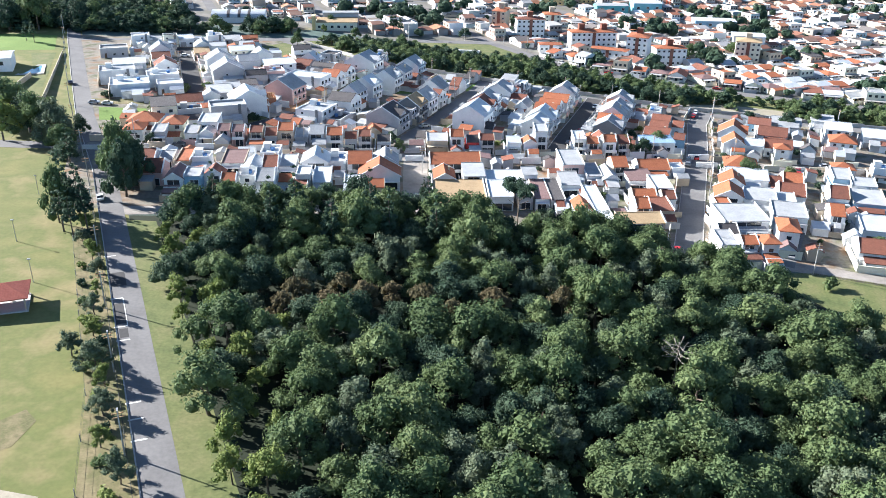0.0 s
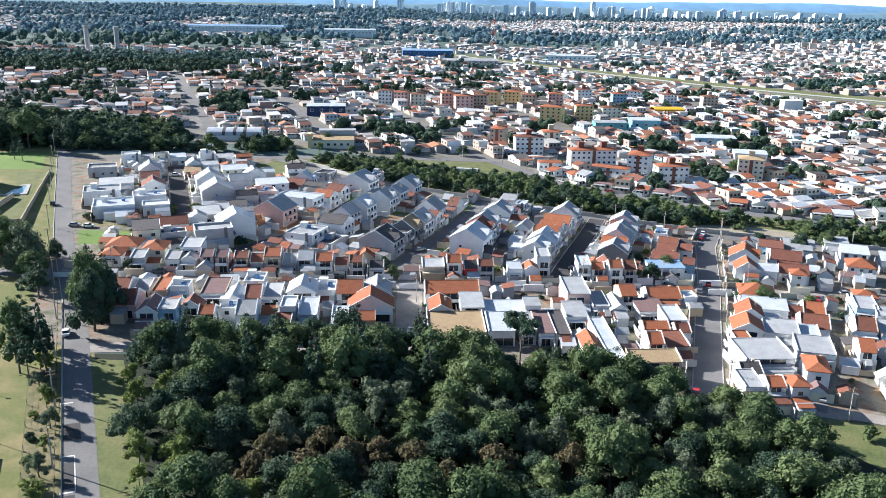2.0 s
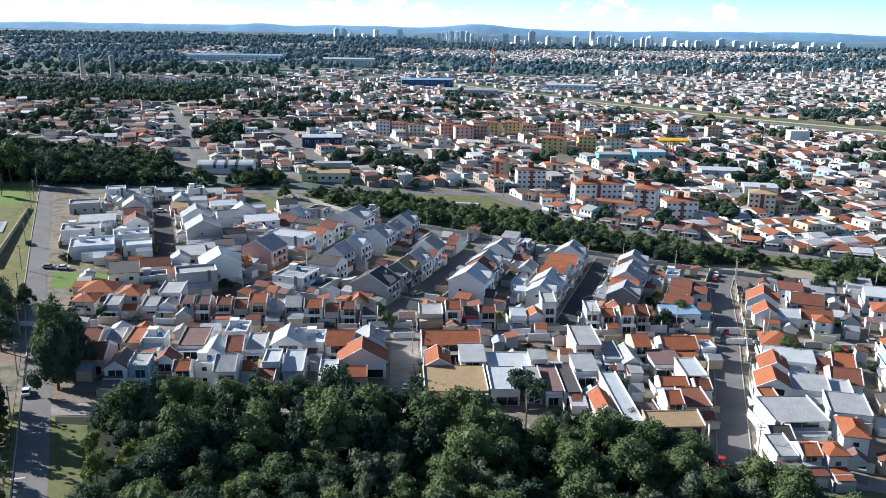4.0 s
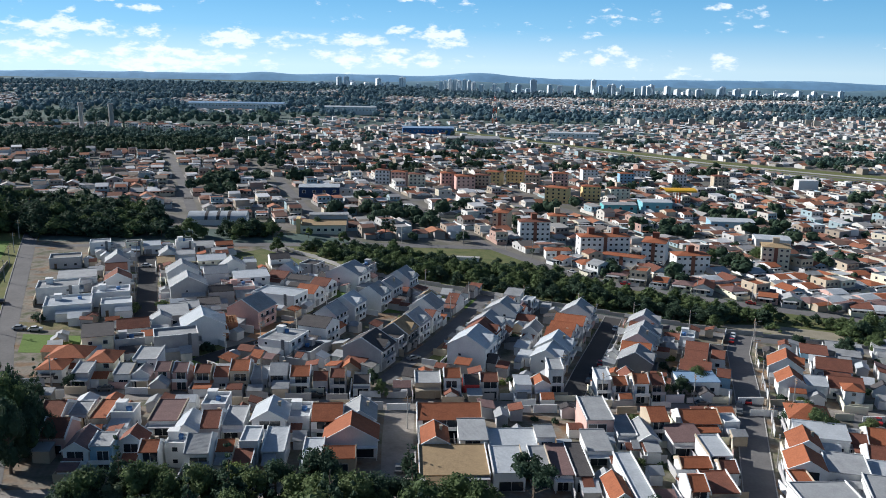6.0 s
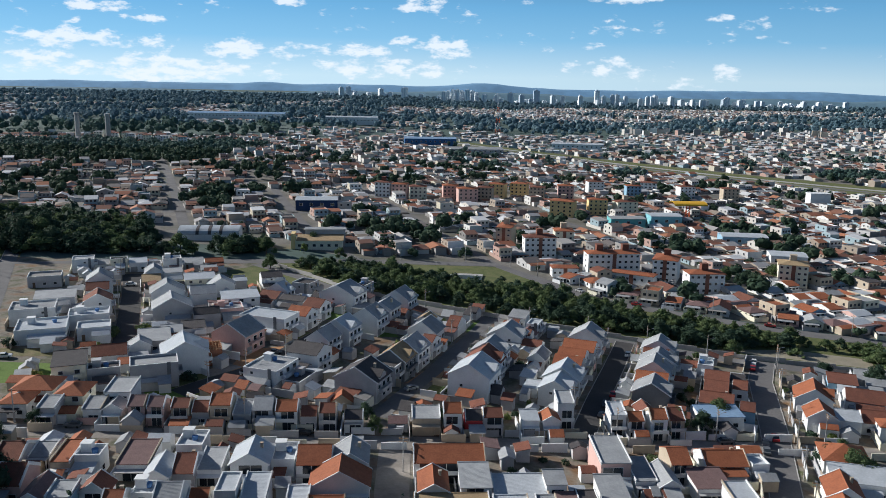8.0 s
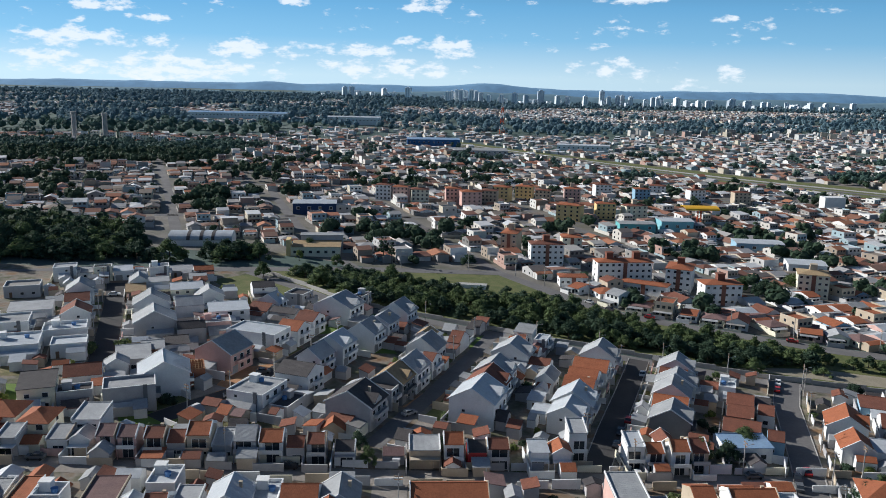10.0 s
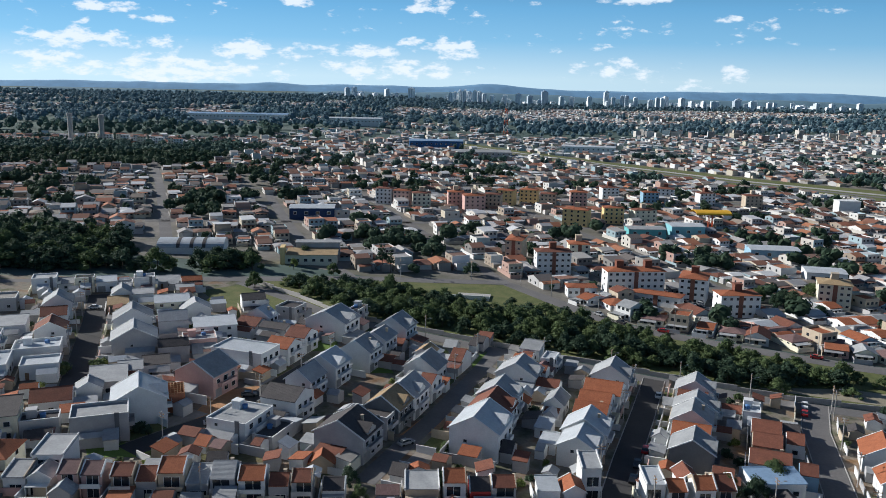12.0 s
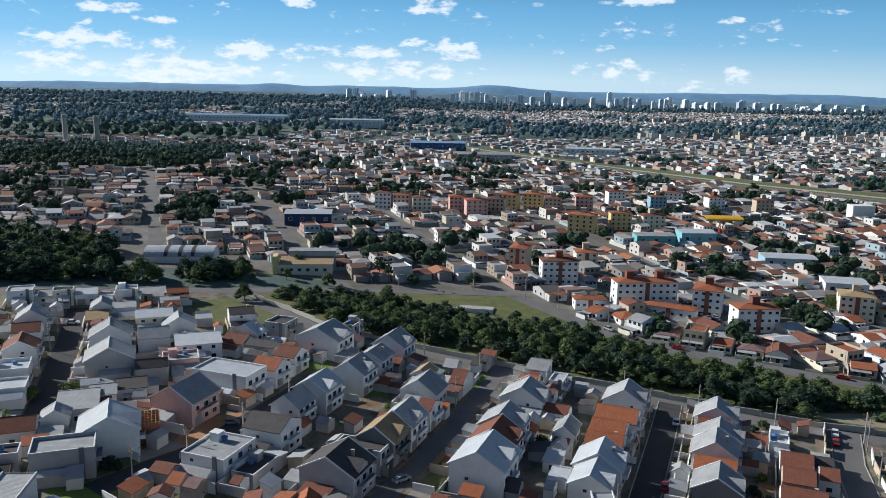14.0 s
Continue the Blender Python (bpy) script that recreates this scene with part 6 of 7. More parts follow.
trng = random.Random(21)
protos = []
for i in range(22):
    kind = "rrgrhrsfrhrsgrfhrsrgrf"[i]
    two = i in (3, 7, 11, 14, 18)
    w, d, h = trng.uniform(6.0, 9.2), trng.uniform(7.0, 10.5), (trng.uniform(5.1, 5.6) if two else trng.uniform(2.5, 3.0))
    rc, wc = "obyboybyoywdbyomybyoow"[i], "wgcewgwcgwpewyecwgwtpe"[i]
    s_ = town_plot(w, d, h, kind, trng)
    mats_ = (WALL[wc], ROOF[rc], WALL[trng.choice("wgeg")], ROOF[trng.choice("yybom")], ROOF[trng.choice("yyg")], WALL[trng.choice("wgec")], GLASS)
    names_ = ("wall", "roof", "annex_wall", "annex_roof", "carport", "front_wall", "openings")
    protos.append(([(nm, mesh_of(nm, *vf, mt)) for nm, vf, mt in zip(names_, s_, mats_)],
                   f"{WALL_WORDS[wc]} town house with {SHAPE_WORDS[kind]} {ROOF_WORDS[rc]} roof and sheds", s_))
ax_, ay_ = Vector((math.cos(radians(110)), math.sin(radians(110)))), Vector((math.cos(radians(20)), math.sin(radians(20))))
spots, groves = [], []
for col in range(-60, 150):
    for row in range(-30, 90):
        # two plots back to back, then a street
        along = 330 + (row // 2) * 38.0 + (row % 2) * 17.6
        across = col * 9.4 + (3.0 if row % 4 > 1 else 0.0) + 7.0 * (col // 12)
        p = ax_ * (along + trng.uniform(-1.2, 1.2)) + ay_ * (across + trng.uniform(-0.9, 0.9))
        x, y = p.x, p.y
        if y > 1150 or abs(x) > 0.56 * y + 40 or line_side(TOWN_EDGE, x, y) < 9:
            continue
        if woods_at(x, y) or near_line(HIGHWAY, x, y, 40) or near_line(AVENUE, x, y, 11) or any(near_line(s, x, y, 7.5) for s in TOWN_STREETS) or not free(x, y, 4.2):
            continue
        if noise.noise((x / 55, y / 45, 2.2)) > 0.30 or trng.random() < 0.05:
            groves.append((x, y))
            continue
        spots.append((x, y, (200 if row % 2 else 20) + trng.uniform(-4, 4)))
taken = {}
for x, y, _yaw in spots:
    taken.setdefault((int(x // 12), int(y // 12)), []).append((x, y))


def open_spot(x, y, r):
    cx_, cy_ = int(x // 12), int(y // 12)
    return free(x, y, 3.0) and all(math.hypot(x - a, y - b) > r for i in (-1, 0, 1) for j in (-1, 0, 1) for a, b in taken.get((cx_ + i, cy_ + j), ()))


# a row of houses faces the avenue
front_row = offset_line(AVENUE[4:], 12.5)
for (x0, y0), (x1, y1) in zip(front_row, front_row[1:]):
    n_ = int(math.hypot(x1 - x0, y1 - y0) / 8.6)
    for i in range(n_):
        x, y = x0 + (x1 - x0) * (i + 0.5) / n_, y0 + (y1 - y0) * (i + 0.5) / n_
        if open_spot(x, y, 6.0):
            spots.append((x, y, math.degrees(math.atan2(y1 - y0, x1 - x0))))
            taken.setdefault((int(x // 12), int(y // 12)), []).append((x, y))
for x, y in scatter([(-140, 505), (-60, 500), (30, 476), (80, 415), (145, 390), (330, 360), (420, 700), (-330, 700)], 6.0, 41, 26000):
    if abs(x) < 0.56 * y + 40 and line_side(TOWN_EDGE, x, y) > 12 and not woods_at(x, y) and not near_line(AVENUE, x, y, 12) and not any(near_line(s, x, y, 7.5) for s in TOWN_STREETS) and noise.noise((x / 55, y / 45, 2.2)) < 0.30 and open_spot(x, y, 10.5):
        spots.append((x, y, 20 + trng.choice((0, 90, 180))))
        taken.setdefault((int(x // 12), int(y // 12)), []).append((x, y))
spots.sort(key=lambda s: s[1])
NEAR_TOWN = 80
for x, y, yaw in spots[:NEAR_TOWN]:
    p = trng.choice(protos)
    root = thing("house", pose(x, y, G(x), 0, 0, yaw), p[1], "house", "houses of the town")
    for nm, me in p[0]:
        ob = part(nm, me, root)
        if nm == "openings":
            tagged(ob, kind="stuff")


def stuff(name, items, mats, label, category):
    """Many small things in one mesh; items: (verts as array, faces, material index)."""
    V, F, I, n = [], [], [], 0
    for v, f, i in items:
        V.append(v)
        F += [tuple(k + n for k in q) for q in f]
        I += [i] * len(f)
        n += len(v)
    ob = new(name, mesh_of(name, np.concatenate(V), F, mats, I))
    return tagged(ob, label, category, kind="stuff")


def placed(verts, x, y, yaw, s=1.0):
    a = radians(yaw)
    v = np.asarray(verts, dtype=float) * s
    return np.stack([x + v[:, 0] * math.cos(a) - v[:, 1] * math.sin(a), y + v[:, 0] * math.sin(a) + v[:, 1] * math.cos(a), v[:, 2] + G(x)], 1)


items = []
for x, y, yaw in spots[NEAR_TOWN:]:
    s_ = trng.choice(protos)[2]
    k = trng.choice((0.85, 0.95, 1.0, 1.05))
    for i, slot in enumerate((0, 1, 0, 1, 1, 0, 2)):
        if y > 850 and i > 3:
            continue
        items.append((placed(s_[i][0], x, y, yaw, k), s_[i][1], slot))
stuff("town_houses", items, [TOWN_WALL, TOWN_ROOF, GLASS], "crowded pale and terracotta houses of the far town", "houses")

# distant suburbs, woods and the city
frng = random.Random(33)
far_houses, far_trees = [], []


def far_tree(x, y, r, lobes, tone):
    """A distant crown: rough lobes with a few leaf clumps standing off them."""
    for _k in range(lobes):
        s = r if lobes == 1 else r * frng.uniform(0.5, 0.8)
        o = np.array((x + frng.uniform(-0.55, 0.55) * r * (lobes > 1), y + frng.uniform(-0.55, 0.55) * r * (lobes > 1), G(x) + r * frng.uniform(0.7, 1.5)))
        v = ICO_V * np.array([[frng.uniform(0.75, 1.1)] for _ in range(len(ICO_V))]) * s * (1, 1, 0.85)
        far_trees.append((v + o, ICO_F, tone))
        q, f = [], []
        for i in range(9):
            d = np.array((frng.gauss(0, 1), frng.gauss(0, 1), abs(frng.gauss(0, 1))))
            d /= np.linalg.norm(d)
            t = np.cross(d, (frng.gauss(0, 1), frng.gauss(0, 1), frng.gauss(0, 1)))
            t /= np.linalg.norm(t) + 1e-9
            b = np.cross(d, t)
            c, k = d * s * frng.uniform(0.85, 1.1), s * frng.uniform(0.22, 0.42)
            q += [c - t * k, c - b * k, c + t * k, c + b * k]
            f.append((4 * i, 4 * i + 1, 4 * i + 2, 4 * i + 3))
        far_trees.append((np.array(q) + o, f, tone))
for _ in range(60000):
    y = math.sqrt(frng.uniform(1140 ** 2, 3300 ** 2))
    x = frng.uniform(-1, 1) * (0.57 * y + 30)
    if near_line(HIGHWAY, x, y, 34) or not (free(x, y, 6) if y < 1650 else True):
        continue
    if woods_at(x, y):
        if len(far_trees) < 13000:
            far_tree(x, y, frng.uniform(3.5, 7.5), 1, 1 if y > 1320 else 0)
    elif len(far_houses) < 16000:
        w, d, h = frng.uniform(5, 10), frng.uniform(6, 10), frng.choice((2.6, 2.8, 2.8, 3.0, 5.2))
        yaw = frng.choice((15, 105, -20)) + frng.uniform(-8, 8)
        wl_, rf_ = low_roof(w, d, h, frng.choice("rrhs"), frng)
        far_houses += [(placed(wl_[0], x, y, yaw), wl_[1], 0), (placed(rf_[0], x, y, yaw), rf_[1], 1)]
for _ in range(80):
    # pale blocks of flats among the far woods
    x, y = frng.uniform(330, 980), frng.uniform(1500, 1760)
    if frng.random() < 0.3:
        x, y = frng.uniform(380, 900), frng.uniform(2000, 2300)
    wl_, rf_, _c, _r = house_shape(frng.uniform(8, 14), frng.uniform(8, 11), frng.uniform(8, 12), "f", frng)
    yaw = frng.uniform(-30, 30)
    far_houses += [(placed(wl_[0], x, y, yaw), wl_[1], 0), (placed(rf_[0], x, y, yaw), rf_[1], 1)]
stuff("suburb_houses", far_houses, [TOWN_WALL, SUBURB_ROOF], "pale houses of the distant suburbs, haze mixed into the roof colours", "houses")
for x, y, yaw in spots:
    if frng.random() < 0.3:
        a = radians(yaw)
        far_tree(x - math.sin(a) * 9.5 + frng.uniform(-3, 3), y + math.cos(a) * 9.5 + frng.uniform(-2, 2), frng.uniform(1.2, 2.8), 2 if y > 700 else 4, 0 if y > 900 else 2)
for x, y in groves:
    for _ in range(3):
        far_tree(x + frng.uniform(-5, 5), y + frng.uniform(-7, 7), frng.uniform(2.2, 4.8), 2 if y > 700 else 5, 0 if y > 900 else 2)
for _ in range(6500):
    x, y = frng.uniform(-620, -120), frng.uniform(440, 1120)
    if abs(x) < 0.57 * y + 40 and woods_at(x, y) and free(x, y, 5):
        far_tree(x, y, frng.uniform(2.6, 5.0), 2, 0 if y > 900 else 2)
stuff("far_woods", far_trees, [LEAF["far"], LEAF["hazy"], LEAF["dark"]], "dark green woods between the suburbs, the far ones blued for haze", "woods")

# tower paints carry the blue-white haze of distance in their base colour
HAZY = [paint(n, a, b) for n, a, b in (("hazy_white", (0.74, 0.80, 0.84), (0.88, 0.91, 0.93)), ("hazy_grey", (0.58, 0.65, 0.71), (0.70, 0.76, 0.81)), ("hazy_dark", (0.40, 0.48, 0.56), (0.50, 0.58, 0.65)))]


def tower(x, y, w, h, tone, seed):
    root = thing("tower_block", pose(x, y, G(x), 0, 0, frng.uniform(-25, 25)), ("pale", "grey", "dark")[tone] + " high-rise tower of the distant city, haze in its paint", "tower block", "city towers")
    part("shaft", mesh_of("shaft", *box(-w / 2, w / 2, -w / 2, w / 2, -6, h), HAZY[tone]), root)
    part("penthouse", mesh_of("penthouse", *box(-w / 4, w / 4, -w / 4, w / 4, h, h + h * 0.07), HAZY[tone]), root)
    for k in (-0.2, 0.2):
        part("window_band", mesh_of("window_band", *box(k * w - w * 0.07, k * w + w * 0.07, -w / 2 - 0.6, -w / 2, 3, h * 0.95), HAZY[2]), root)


# view bearings of the skyline towers: (x at 3 km, height, width, tone)
SKY = [(-345, 44, 16, 1), (-325, 46, 14, 1), (-215, 40, 16, 0), (-128, 50, 18, 0), (-180, 28, 14, 1), (8, 44, 14, 0), (22, 46, 14, 0), (40, 52, 15, 0), (56, 54, 15, 0), (72, 50, 14, 0), (90, 56, 15, 0), (106, 52, 15, 0), (124, 46, 15, 0), (150, 40, 14, 0),
       (196, 44, 16, 0), (238, 52, 18, 1), (280, 44, 16, 2), (336, 62, 22, 2), (388, 44, 15, 1), (428, 42, 15, 1), (482, 46, 15, 0), (545, 66, 16, 1), (560, 46, 14, 0), (598, 50, 15, 1), (620, 50, 15, 1), (640, 46, 14, 0)]
SKY_EAST = [(700, 36, 16, 1), (712, 46, 14, 1), (735, 44, 16, 0), (756, 50, 16, 1), (800, 46, 18, 0), (845, 34, 18, 1), (870, 36, 14, 0), (915, 36, 18, 1), (940, 34, 14, 0), (985, 40, 15, 2), (1008, 46, 18, 1), (1036, 38, 16, 1), (1060, 40, 16, 0), (1090, 36, 16, 1), (1120, 34, 15, 0), (1200, 34, 15, 1), (1260, 36, 16, 1), (1330, 34, 16, 0), (1400, 38, 16, 1)]
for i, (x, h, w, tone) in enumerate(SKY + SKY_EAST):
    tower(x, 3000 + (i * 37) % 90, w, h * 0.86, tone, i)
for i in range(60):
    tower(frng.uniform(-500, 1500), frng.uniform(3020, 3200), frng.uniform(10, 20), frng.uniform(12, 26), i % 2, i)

# hills that close the view; their blue is distance haze set as base colour
HILL = material("hazed_far_hills", [(0.14, 0.29, 0.46), (0.18, 0.34, 0.52)], scale=0.004, fine=0.02, rough=1.0, bump=0.0, grain=0.25)
HILL_NEAR = material("hazed_near_hills", [(0.11, 0.20, 0.26), (0.15, 0.25, 0.31)], scale=0.006, fine=0.03, rough=1.0, bump=0.0, grain=0.3)


def hills(y0, depth, base, swing, seed, mat, label, peak=0.0):
    n = 240
    V, F = [], []
    for i in range(n + 1):
        x = -4800 + 9600 * i / n
        z = base + peak * (math.exp(-((x - 215) / 190) ** 2) + 0.45 * math.exp(-((x + 900) / 120) ** 2)) + swing * (noise.noise((x / 700, seed, 0)) + 0.5 * noise.noise((x / 230, seed, 4)) + 0.2 * noise.noise((x / 80, seed, 9)))
        V += [(x, y0, -30), (x, y0 + depth * 0.4, z * 0.8), (x, y0 + depth, z)]
        if i:
            k = 3 * i
            F += [(k - 3, k, k + 1, k - 2), (k - 2, k + 1, k + 2, k - 1)]
    tagged(new("backdrop", mesh_of("backdrop", V, F, mat, smooth=True)), label, "hills", kind="structure")


hills(3350, 200, 20, 16, 1.5, HILL_NEAR, "low wooded hills behind the city, coloured blue for haze")
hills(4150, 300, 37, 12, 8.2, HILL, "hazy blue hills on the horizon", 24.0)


# ---- field, fences, poles and vehicles ----
POLE_ME = mesh_of("pole", *tube((0, 0, -0.5), (0, 0, 8.6), 0.16, 0.11, 7), CONCRETE)
ARM_ME = mesh_of("crossarm", *joined([box(-0.9, 0.9, -0.06, 0.06, 8.0, 8.12), box(-0.9, 0.9, -0.06, 0.06, 7.3, 7.4)] + [tube((k, 0, 8.1), (k, 0, 8.32), 0.06, 0.04, 5) for k in (-0.8, 0.0, 0.8)]), TIMBER)
LAMP_ME = mesh_of("lamp_arm", *joined([tube((0, 0, 7.0), (0, -1.6, 7.7), 0.05, 0.04, 5), box(-0.14, 0.14, -2.1, -1.5, 7.62, 7.78)]), METAL)


def utility_pole(x, y, yaw, lamp=True):
    root = thing("utility_pole", pose(x, y, G(x), 0, 0, yaw), "grey concrete utility pole with crossarms and street lamp", "utility pole", "utility poles")
    part("pole", POLE_ME, root)
    part("crossarm", ARM_ME, root)
    if lamp:
        part("lamp_arm", LAMP_ME, root)


def poles_along(line, d, step, yaw_add=90):
    pts = offset_line(line, d)
    for (x0, y0), (x1, y1) in zip(pts, pts[1:]):
        L_ = math.hypot(x1 - x0, y1 - y0)
        for i in range(int(L_ // step) + 1):
            t = (i + 0.5) / (int(L_ // step) + 1)
            if in_house(x0 + (x1 - x0) * t, y0 + (y1 - y0) * t, 0.9):
                continue
            utility_pole(x0 + (x1 - x0) * t, y0 + (y1 - y0) * t, math.degrees(math.atan2(y1 - y0, x1 - x0)) + yaw_add)


poles_along(STREET_A, 3.8, 32)
poles_along(STREET_C, -4.6, 30)
poles_along(DARK_STREET, 4.4, 30)
poles_along(MID_STREET, 3.8, 30)
poles_along(WEST_ROAD[1:], 4.8, 34)
poles_along(ALLEY, 4.0, 32)
poles_along(AVENUE[2:], 5.0, 36)
poles_along(VAN_STREET, -4.0, 26)
poles_along(offset_line(CANAL, -4)[2:], -3.6, 36)
utility_pole(95, 187, 0)
# house under construction: brick walls and bare rafters
shell = thing("unfinished_house", pose(-65.5, 311.5, G(-65), 0, 0, 20), "unfinished brick house with bare timber rafters", "house")
part("wall", mesh_of("wall", *joined([box(-4.5, 4.5, -4, -3.8, -0.5, 5.0), box(-4.5, 4.5, 3.8, 4, -0.5, 5.0), box(-4.5, -4.3, -3.8, 3.8, -0.5, 5.0), box(4.3, 4.5, -3.8, 3.8, -0.5, 5.0)]), BRICKM), shell, "raw orange brick wall")
for i in range(12):
    sx = -4.4 + i * 0.8
    part("rafter", mesh_of("rafter", *slab([(-4.4, 4.95), (0, 6.2), (4.4, 4.95)], 0.16, "x", sx - 0.06, sx + 0.06), TIMBER), shell)
for i in range(5):
    part("batten", mesh_of("batten", *box(-4.6, 4.6, -4 + i * 0.9, -3.9 + i * 0.9, 5.05 + i * 0.25, 5.13 + i * 0.25), TIMBER), shell)
utility_pole(-4, 248, 0)

# lamp posts in the field
for x, y in ((-100.4, 183.9), (-87.6, 163.6), (-118, 150), (-108, 214), (-128, 196)):
    root = thing("lamp_post", pose(x, y, G(x)), "slim grey lamp post in the field", "lamp post", "field lamp posts")
    part("post", mesh_of("post", *tube((0, 0, -0.4), (0, 0, 5.6), 0.09, 0.06, 6), METAL), root)
    part("lamp", mesh_of("lamp", *box(-0.35, 0.35, -0.15, 0.15, 5.5, 5.7), METAL), root)
# fence between field and road
FENCE = [(-48.5, 88.0), (-52.7, 97.3), (-60.8, 122.7), (-72.4, 149.9), (-91.4, 194.6)]
fence = thing("fence", Matrix(), "long dark wire fence on concrete posts", "fence", kind="structure")
for (x0, y0), (x1, y1) in zip(FENCE, FENCE[1:]):
    n = int(math.hypot(x1 - x0, y1 - y0) / 9)
    for i in range(n):
        x, y = x0 + (x1 - x0) * i / n, y0 + (y1 - y0) * i / n
        nx, ny = x0 + (x1 - x0) * (i + 1) / n, y0 + (y1 - y0) * (i + 1) / n
        part("post", mesh_of("post", *box(x - 0.06, x + 0.06, y - 0.06, y + 0.06, G(x) - 0.3, G(x) + 1.5), CONCRETE), fence)
        part("mesh_panel", mesh_of("mesh_panel", *joined([tube((x, y, G(x) + z), (nx, ny, G(nx) + z), 0.02, 0.02, 4) for z in (0.7, 1.4)]), material("fence_wire", [(0.03, 0.03, 0.025), (0.06, 0.06, 0.05)])), fence)
rail = thing("guard_rail", Matrix(), "low dark rail and kerb beside the road", "guard rail", kind="structure")
edge = offset_line(WEST_ROAD, 4.5)
for (x0, y0), (x1, y1) in zip(edge[1:3], edge[2:4]):
    n = int(math.hypot(x1 - x0, y1 - y0) / 4)
    for i in range(n):
        x, y, nx, ny = x0 + (x1 - x0) * i / n, y0 + (y1 - y0) * i / n, x0 + (x1 - x0) * (i + 1) / n, y0 + (y1 - y0) * (i + 1) / n
        part("rail", mesh_of("rail", *joined([tube((x, y, G(x) + 0.9), (nx, ny, G(nx) + 0.9), 0.06, 0.06, 5), tube((x, y, G(x) - 0.3), (x, y, G(x) + 0.95), 0.06, 0.06, 5)]), MATS["fence_wire"]), rail)
# red-roofed pavilion in the field
pav = thing("pavilion", pose(-90.0, 152.5, G(-90), 0, 0, 20), "small open pavilion with faded red tiled roof", "pavilion")
RED_TILE = tile_material("red_tile", (0.30, 0.07, 0.05), (0.44, 0.13, 0.09))
v_, f_ = house_shape(12, 8, 3.0, "h", random.Random(2))[1]
part("roof", mesh_of("roof", v_, f_, RED_TILE), pav)
for px in (-5.6, 0, 5.6):
    for py in (-3.6, 3.6):
        part("pillar", mesh_of("pillar", *box(px - 0.15, px + 0.15, py - 0.15, py + 0.15, -0.4, 2.95), WALL["e"]), pav)
part("floor_slab", mesh_of("floor_slab", *box(-6, 6, -4, 4, -0.3, 0.12), CONCRETE), pav)
# low white service building, pool and walled plot beside the west road
hall("service_building", -186, 352, 16, 16, 5.0, 20, WALL["w"], ROOF["w"], "low white building with a pale roof beside a pool", "building")
pool = thing("swimming_pool", pose(-170.5, 352, G(-170) + 0.03, 0, 0, 20), "blue swimming pool with a pale paved surround", "pool")
part("surround", mesh_of("surround", *joined([box(-5.5, 5.5, -9, -7, -0.3, 0.06), box(-5.5, 5.5, 7, 9, -0.3, 0.06), box(-5.5, -4, -7, 7, -0.3, 0.06), box(4, 5.5, -7, 7, -0.3, 0.06)]), CONCRETE), pool)
part("water", mesh_of("water", *box(-4, 4, -7, 7, -0.3, -0.02), material("pool_water", [(0.12, 0.30, 0.42), (0.20, 0.42, 0.54)], rough=0.1, spec=0.5)), pool)
for x0, y0, x1, y1 in ((-145, 304, -171, 386), (-145, 304, -160, 301), (-160, 301, -165, 340)):
    yard_wall(x0, y0, x1, y1, 2.2, WALL["e"])
# road markings and patches on the west road
d_ = Vector((-0.39, 0.92))
for k, (u0, u1, v0, v1) in enumerate(((-3.4, -0.8, 0, 0.45), (-3.4, -0.8, 5.5, 5.95), (-0.9, -0.7, 6, 18), (-3.4, -0.8, 18.0, 18.4), (-3.4, -0.8, -22, -21.6), (-3.4, -0.8, -27, -26.6), (-3.4, -0.8, -33, -32.6), (-3.4, -0.8, 40, 40.4))):
    o = Vector((-58.6, 142.0))
    s_ = Vector((d_.y, -d_.x))
    sheet("road_marking", [tuple(o + s_ * u + d_ * v) for u, v in ((u0, v0), (u1, v0), (u1, v1), (u0, v1))], LINE, 0.055, "worn white road marking", "road marking")
for u0, u1, v0, v1 in ((-3.0, -0.6, 7, 16), (-2.6, -0.9, 1.2, 4.8), (-2.8, 0.4, 24, 31)):
    sheet("road_patch", [tuple(o + s_ * u + d_ * v) for u, v in ((u0, v0), (u1, v0), (u1, v1), (u0, v1))], DARK_ASPHALT, 0.05, "dark asphalt repair patch", "road patch")

# cars
CAR_PAINT = {"white": (0.72, 0.72, 0.72), "silver": (0.38, 0.39, 0.40), "black": (0.025, 0.025, 0.03), "red": (0.40, 0.03, 0.03), "grey": (0.14, 0.145, 0.15)}
TYRE = material("tyre", [(0.015, 0.015, 0.015), (0.03, 0.03, 0.03)])
WHEEL_ME = mesh_of("wheel", *tube((-0.1, 0, 0), (0.1, 0, 0), 0.31, 0.31, 12), TYRE)
BODY_PROFILE = [(-2.05, 0.35), (2.05, 0.35), (2.1, 0.65), (2.0, 0.88), (1.1, 0.98), (-1.75, 1.0), (-2.08, 0.9), (-2.1, 0.6)]
CABIN_PROFILE = [(1.05, 0.96), (0.35, 1.42), (-1.1, 1.46), (-1.75, 1.0)]
car_kinds = {}


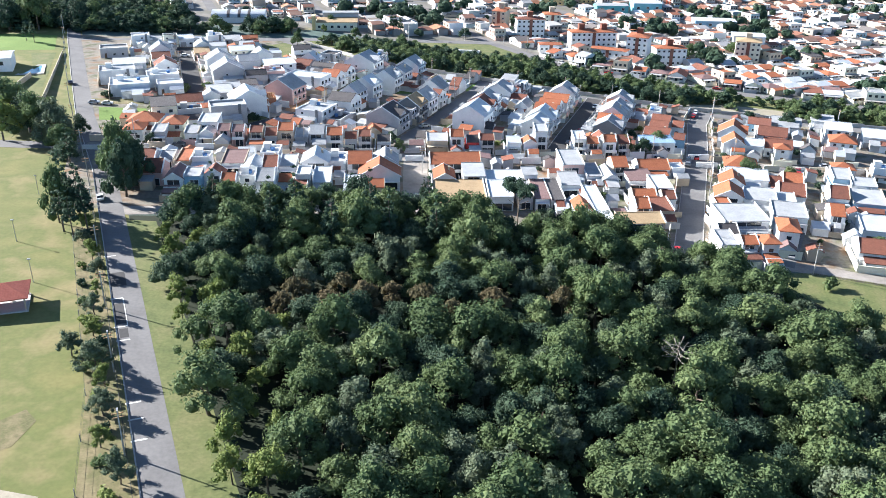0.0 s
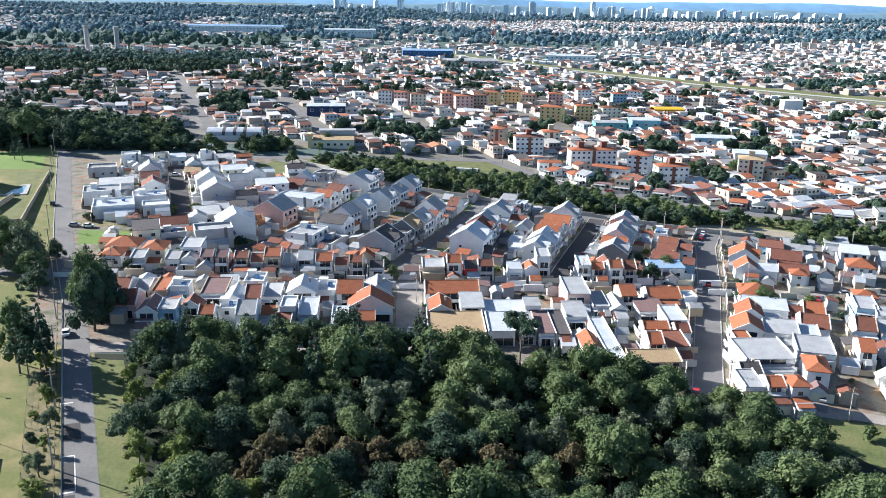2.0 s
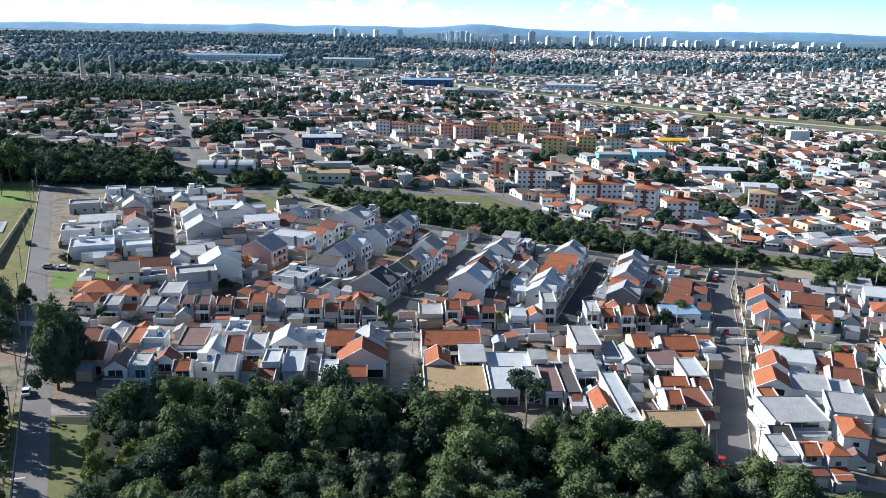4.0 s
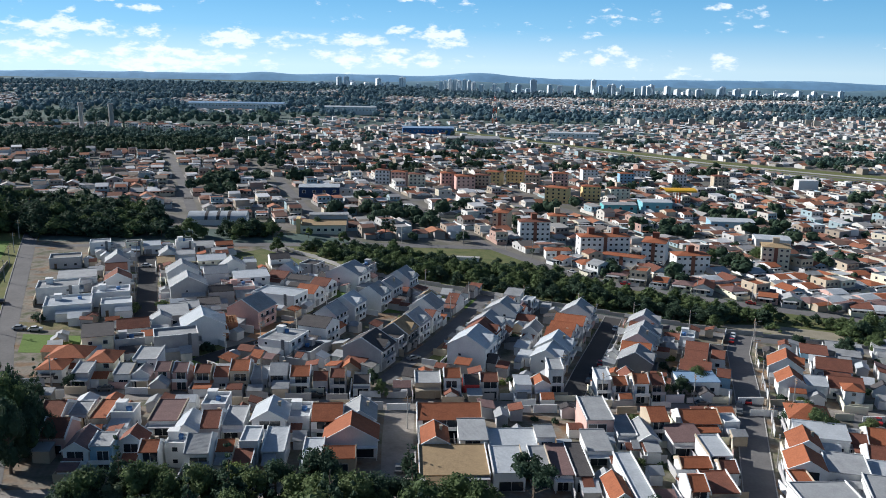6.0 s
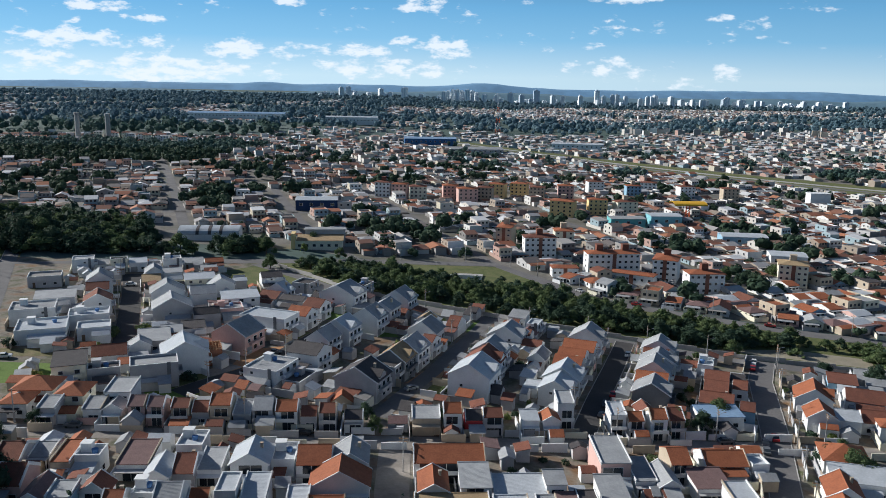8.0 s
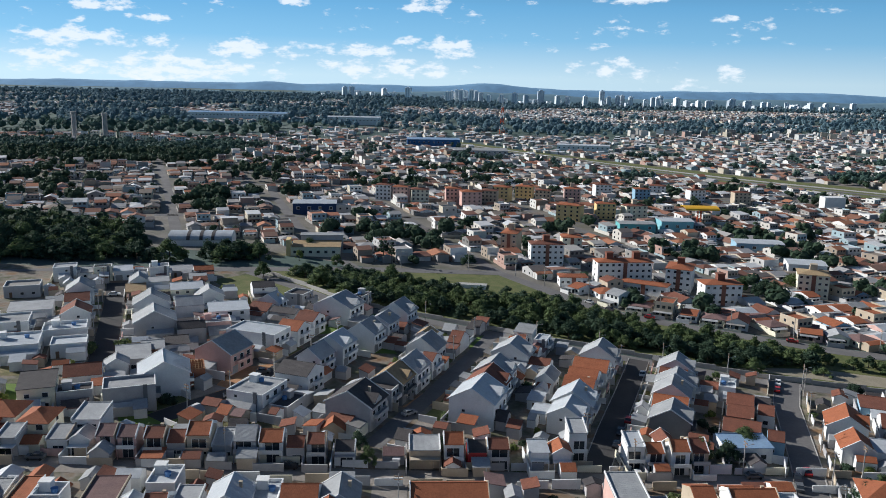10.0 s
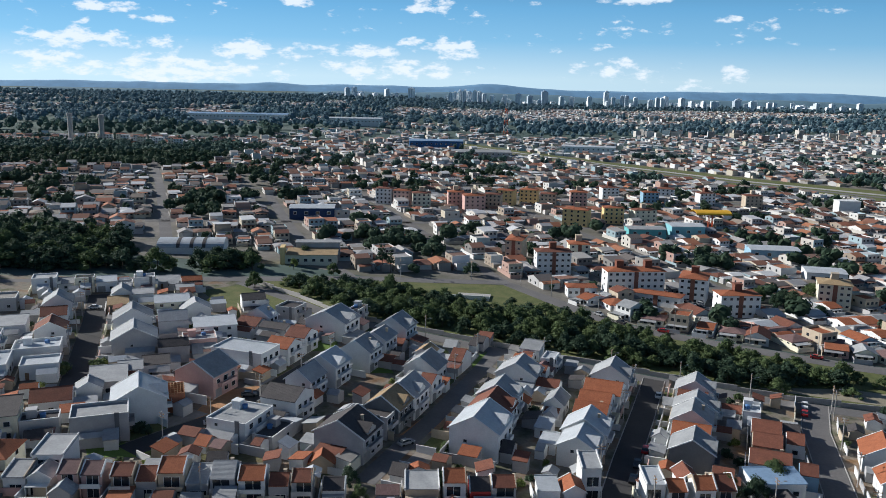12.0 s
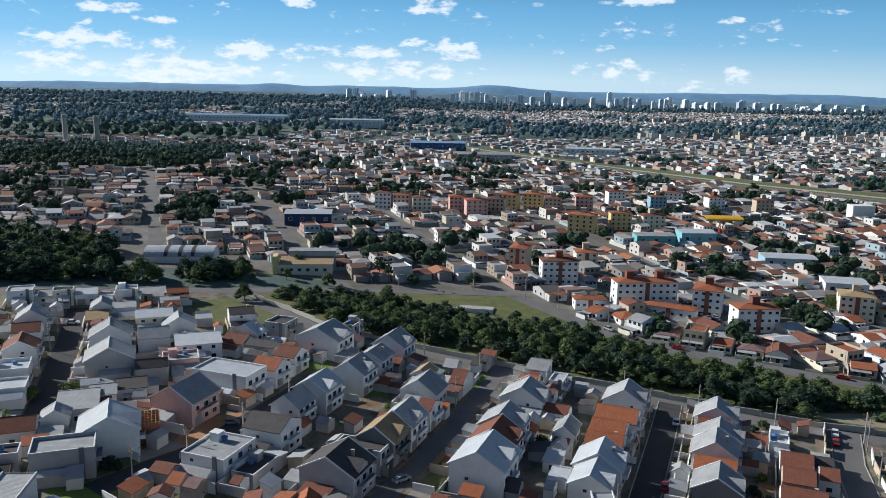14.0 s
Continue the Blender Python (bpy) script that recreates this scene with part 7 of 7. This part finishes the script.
def car(x, y, yaw, colour, van=False):
    key = (colour, van)
    if key not in car_kinds:
        pm = material("car_" + colour, [tuple(0.85 * c for c in CAR_PAINT[colour]), CAR_PAINT[colour]], rough=0.25, bump=0.0, spec=0.6, grain=0.05)
        prof = [(-2.3, 0.35), (2.3, 0.35), (2.4, 0.9), (1.9, 1.2), (1.3, 1.9), (-2.3, 1.95)] if van else BODY_PROFILE
        body = mesh_of("body", *extrude(prof, "y", -0.86, 0.86), pm)
        if van:
            cab = mesh_of("window", *extrude([(1.86, 1.24), (1.36, 1.84), (0.5, 1.84), (0.5, 1.24)], "y", -0.875, 0.875), GLASS)
        else:
            cab = mesh_of("cabin", *extrude(CABIN_PROFILE, "y", -0.74, 0.74), GLASS)
        top = mesh_of("roof_panel", *(box(-2.25, 1.25, -0.8, 0.8, 1.95, 2.0) if van else box(-1.1, 0.35, -0.72, 0.72, 1.41, 1.48)), pm)
        car_kinds[key] = (body, cab, top)
    body, cab, top = car_kinds[key]
    root = thing("van" if van else "car", pose(x, y, G(x) + 0.07, 0, 0, yaw), f"{colour} {'delivery van' if van else 'hatchback car'} parked on the ground", "van" if van else "car", "parked cars")
    part("body", body, root)
    part("window", cab, root)
    part("roof_panel", top, root)
    for px in (-1.3, 1.3):
        for py in (-0.8, 0.8):
            part("wheel", WHEEL_ME, root, "", pose(px, py, 0.31, 0, 0, 90))


crng = random.Random(4)
tones = ("white", "silver", "black", "grey", "white", "silver", "red")


def cars_along(line, d, count, seed):
    r = random.Random(seed)
    pts = offset_line(line, d)
    for i in range(count):
        k = r.randrange(len(pts) - 1)
        t = r.random()
        (x0, y0), (x1, y1) = pts[k], pts[k + 1]
        car(x0 + (x1 - x0) * t, y0 + (y1 - y0) * t, math.degrees(math.atan2(y1 - y0, x1 - x0)) + r.choice((0, 180)), r.choice(tones))


cars_along(STREET_A, 2.3, 7, 1)
cars_along(STREET_C, 2.8, 5, 2)
cars_along(DARK_STREET, -2.7, 3, 3)
cars_along(AVENUE[4:], 2.4, 6, 5)
cars_along(EAST_STREET, -2.6, 5, 6)
for x, y, yaw, c, van in ((-57.5, 291.5, 62, "white", True), (-51.5, 303, 20, "silver", False), (-47, 322, 10, "grey", False), (-122, 305.5, 15, "white", False), (-127, 305.8, 10, "silver", False), (-91, 213, 112, "white", False), (-146, 332, 112, "black", False),
                          (-4, 298, 40, "silver", False), (9, 307, 70, "red", False), (91, 277, 75, "red", False), (-5.5, 270, 85, "white", True), (88, 198, 20, "white", False), (-5, 226, 90, "grey", False), (-117, 392, 10, "white", False), (54, 302, 70, "red", False),
                          (60, 274, 5, "black", False)):
    car(x, y, yaw, c, van)
for i in range(26):
    car(crng.uniform(92, 118) + (i % 2) * 2, crng.uniform(441, 470), crng.choice((-22, 68)), crng.choice(tones)) if i % 2 else car(96 + i * 0.62, 471 - i * 1.35, -62, crng.choice(tones))
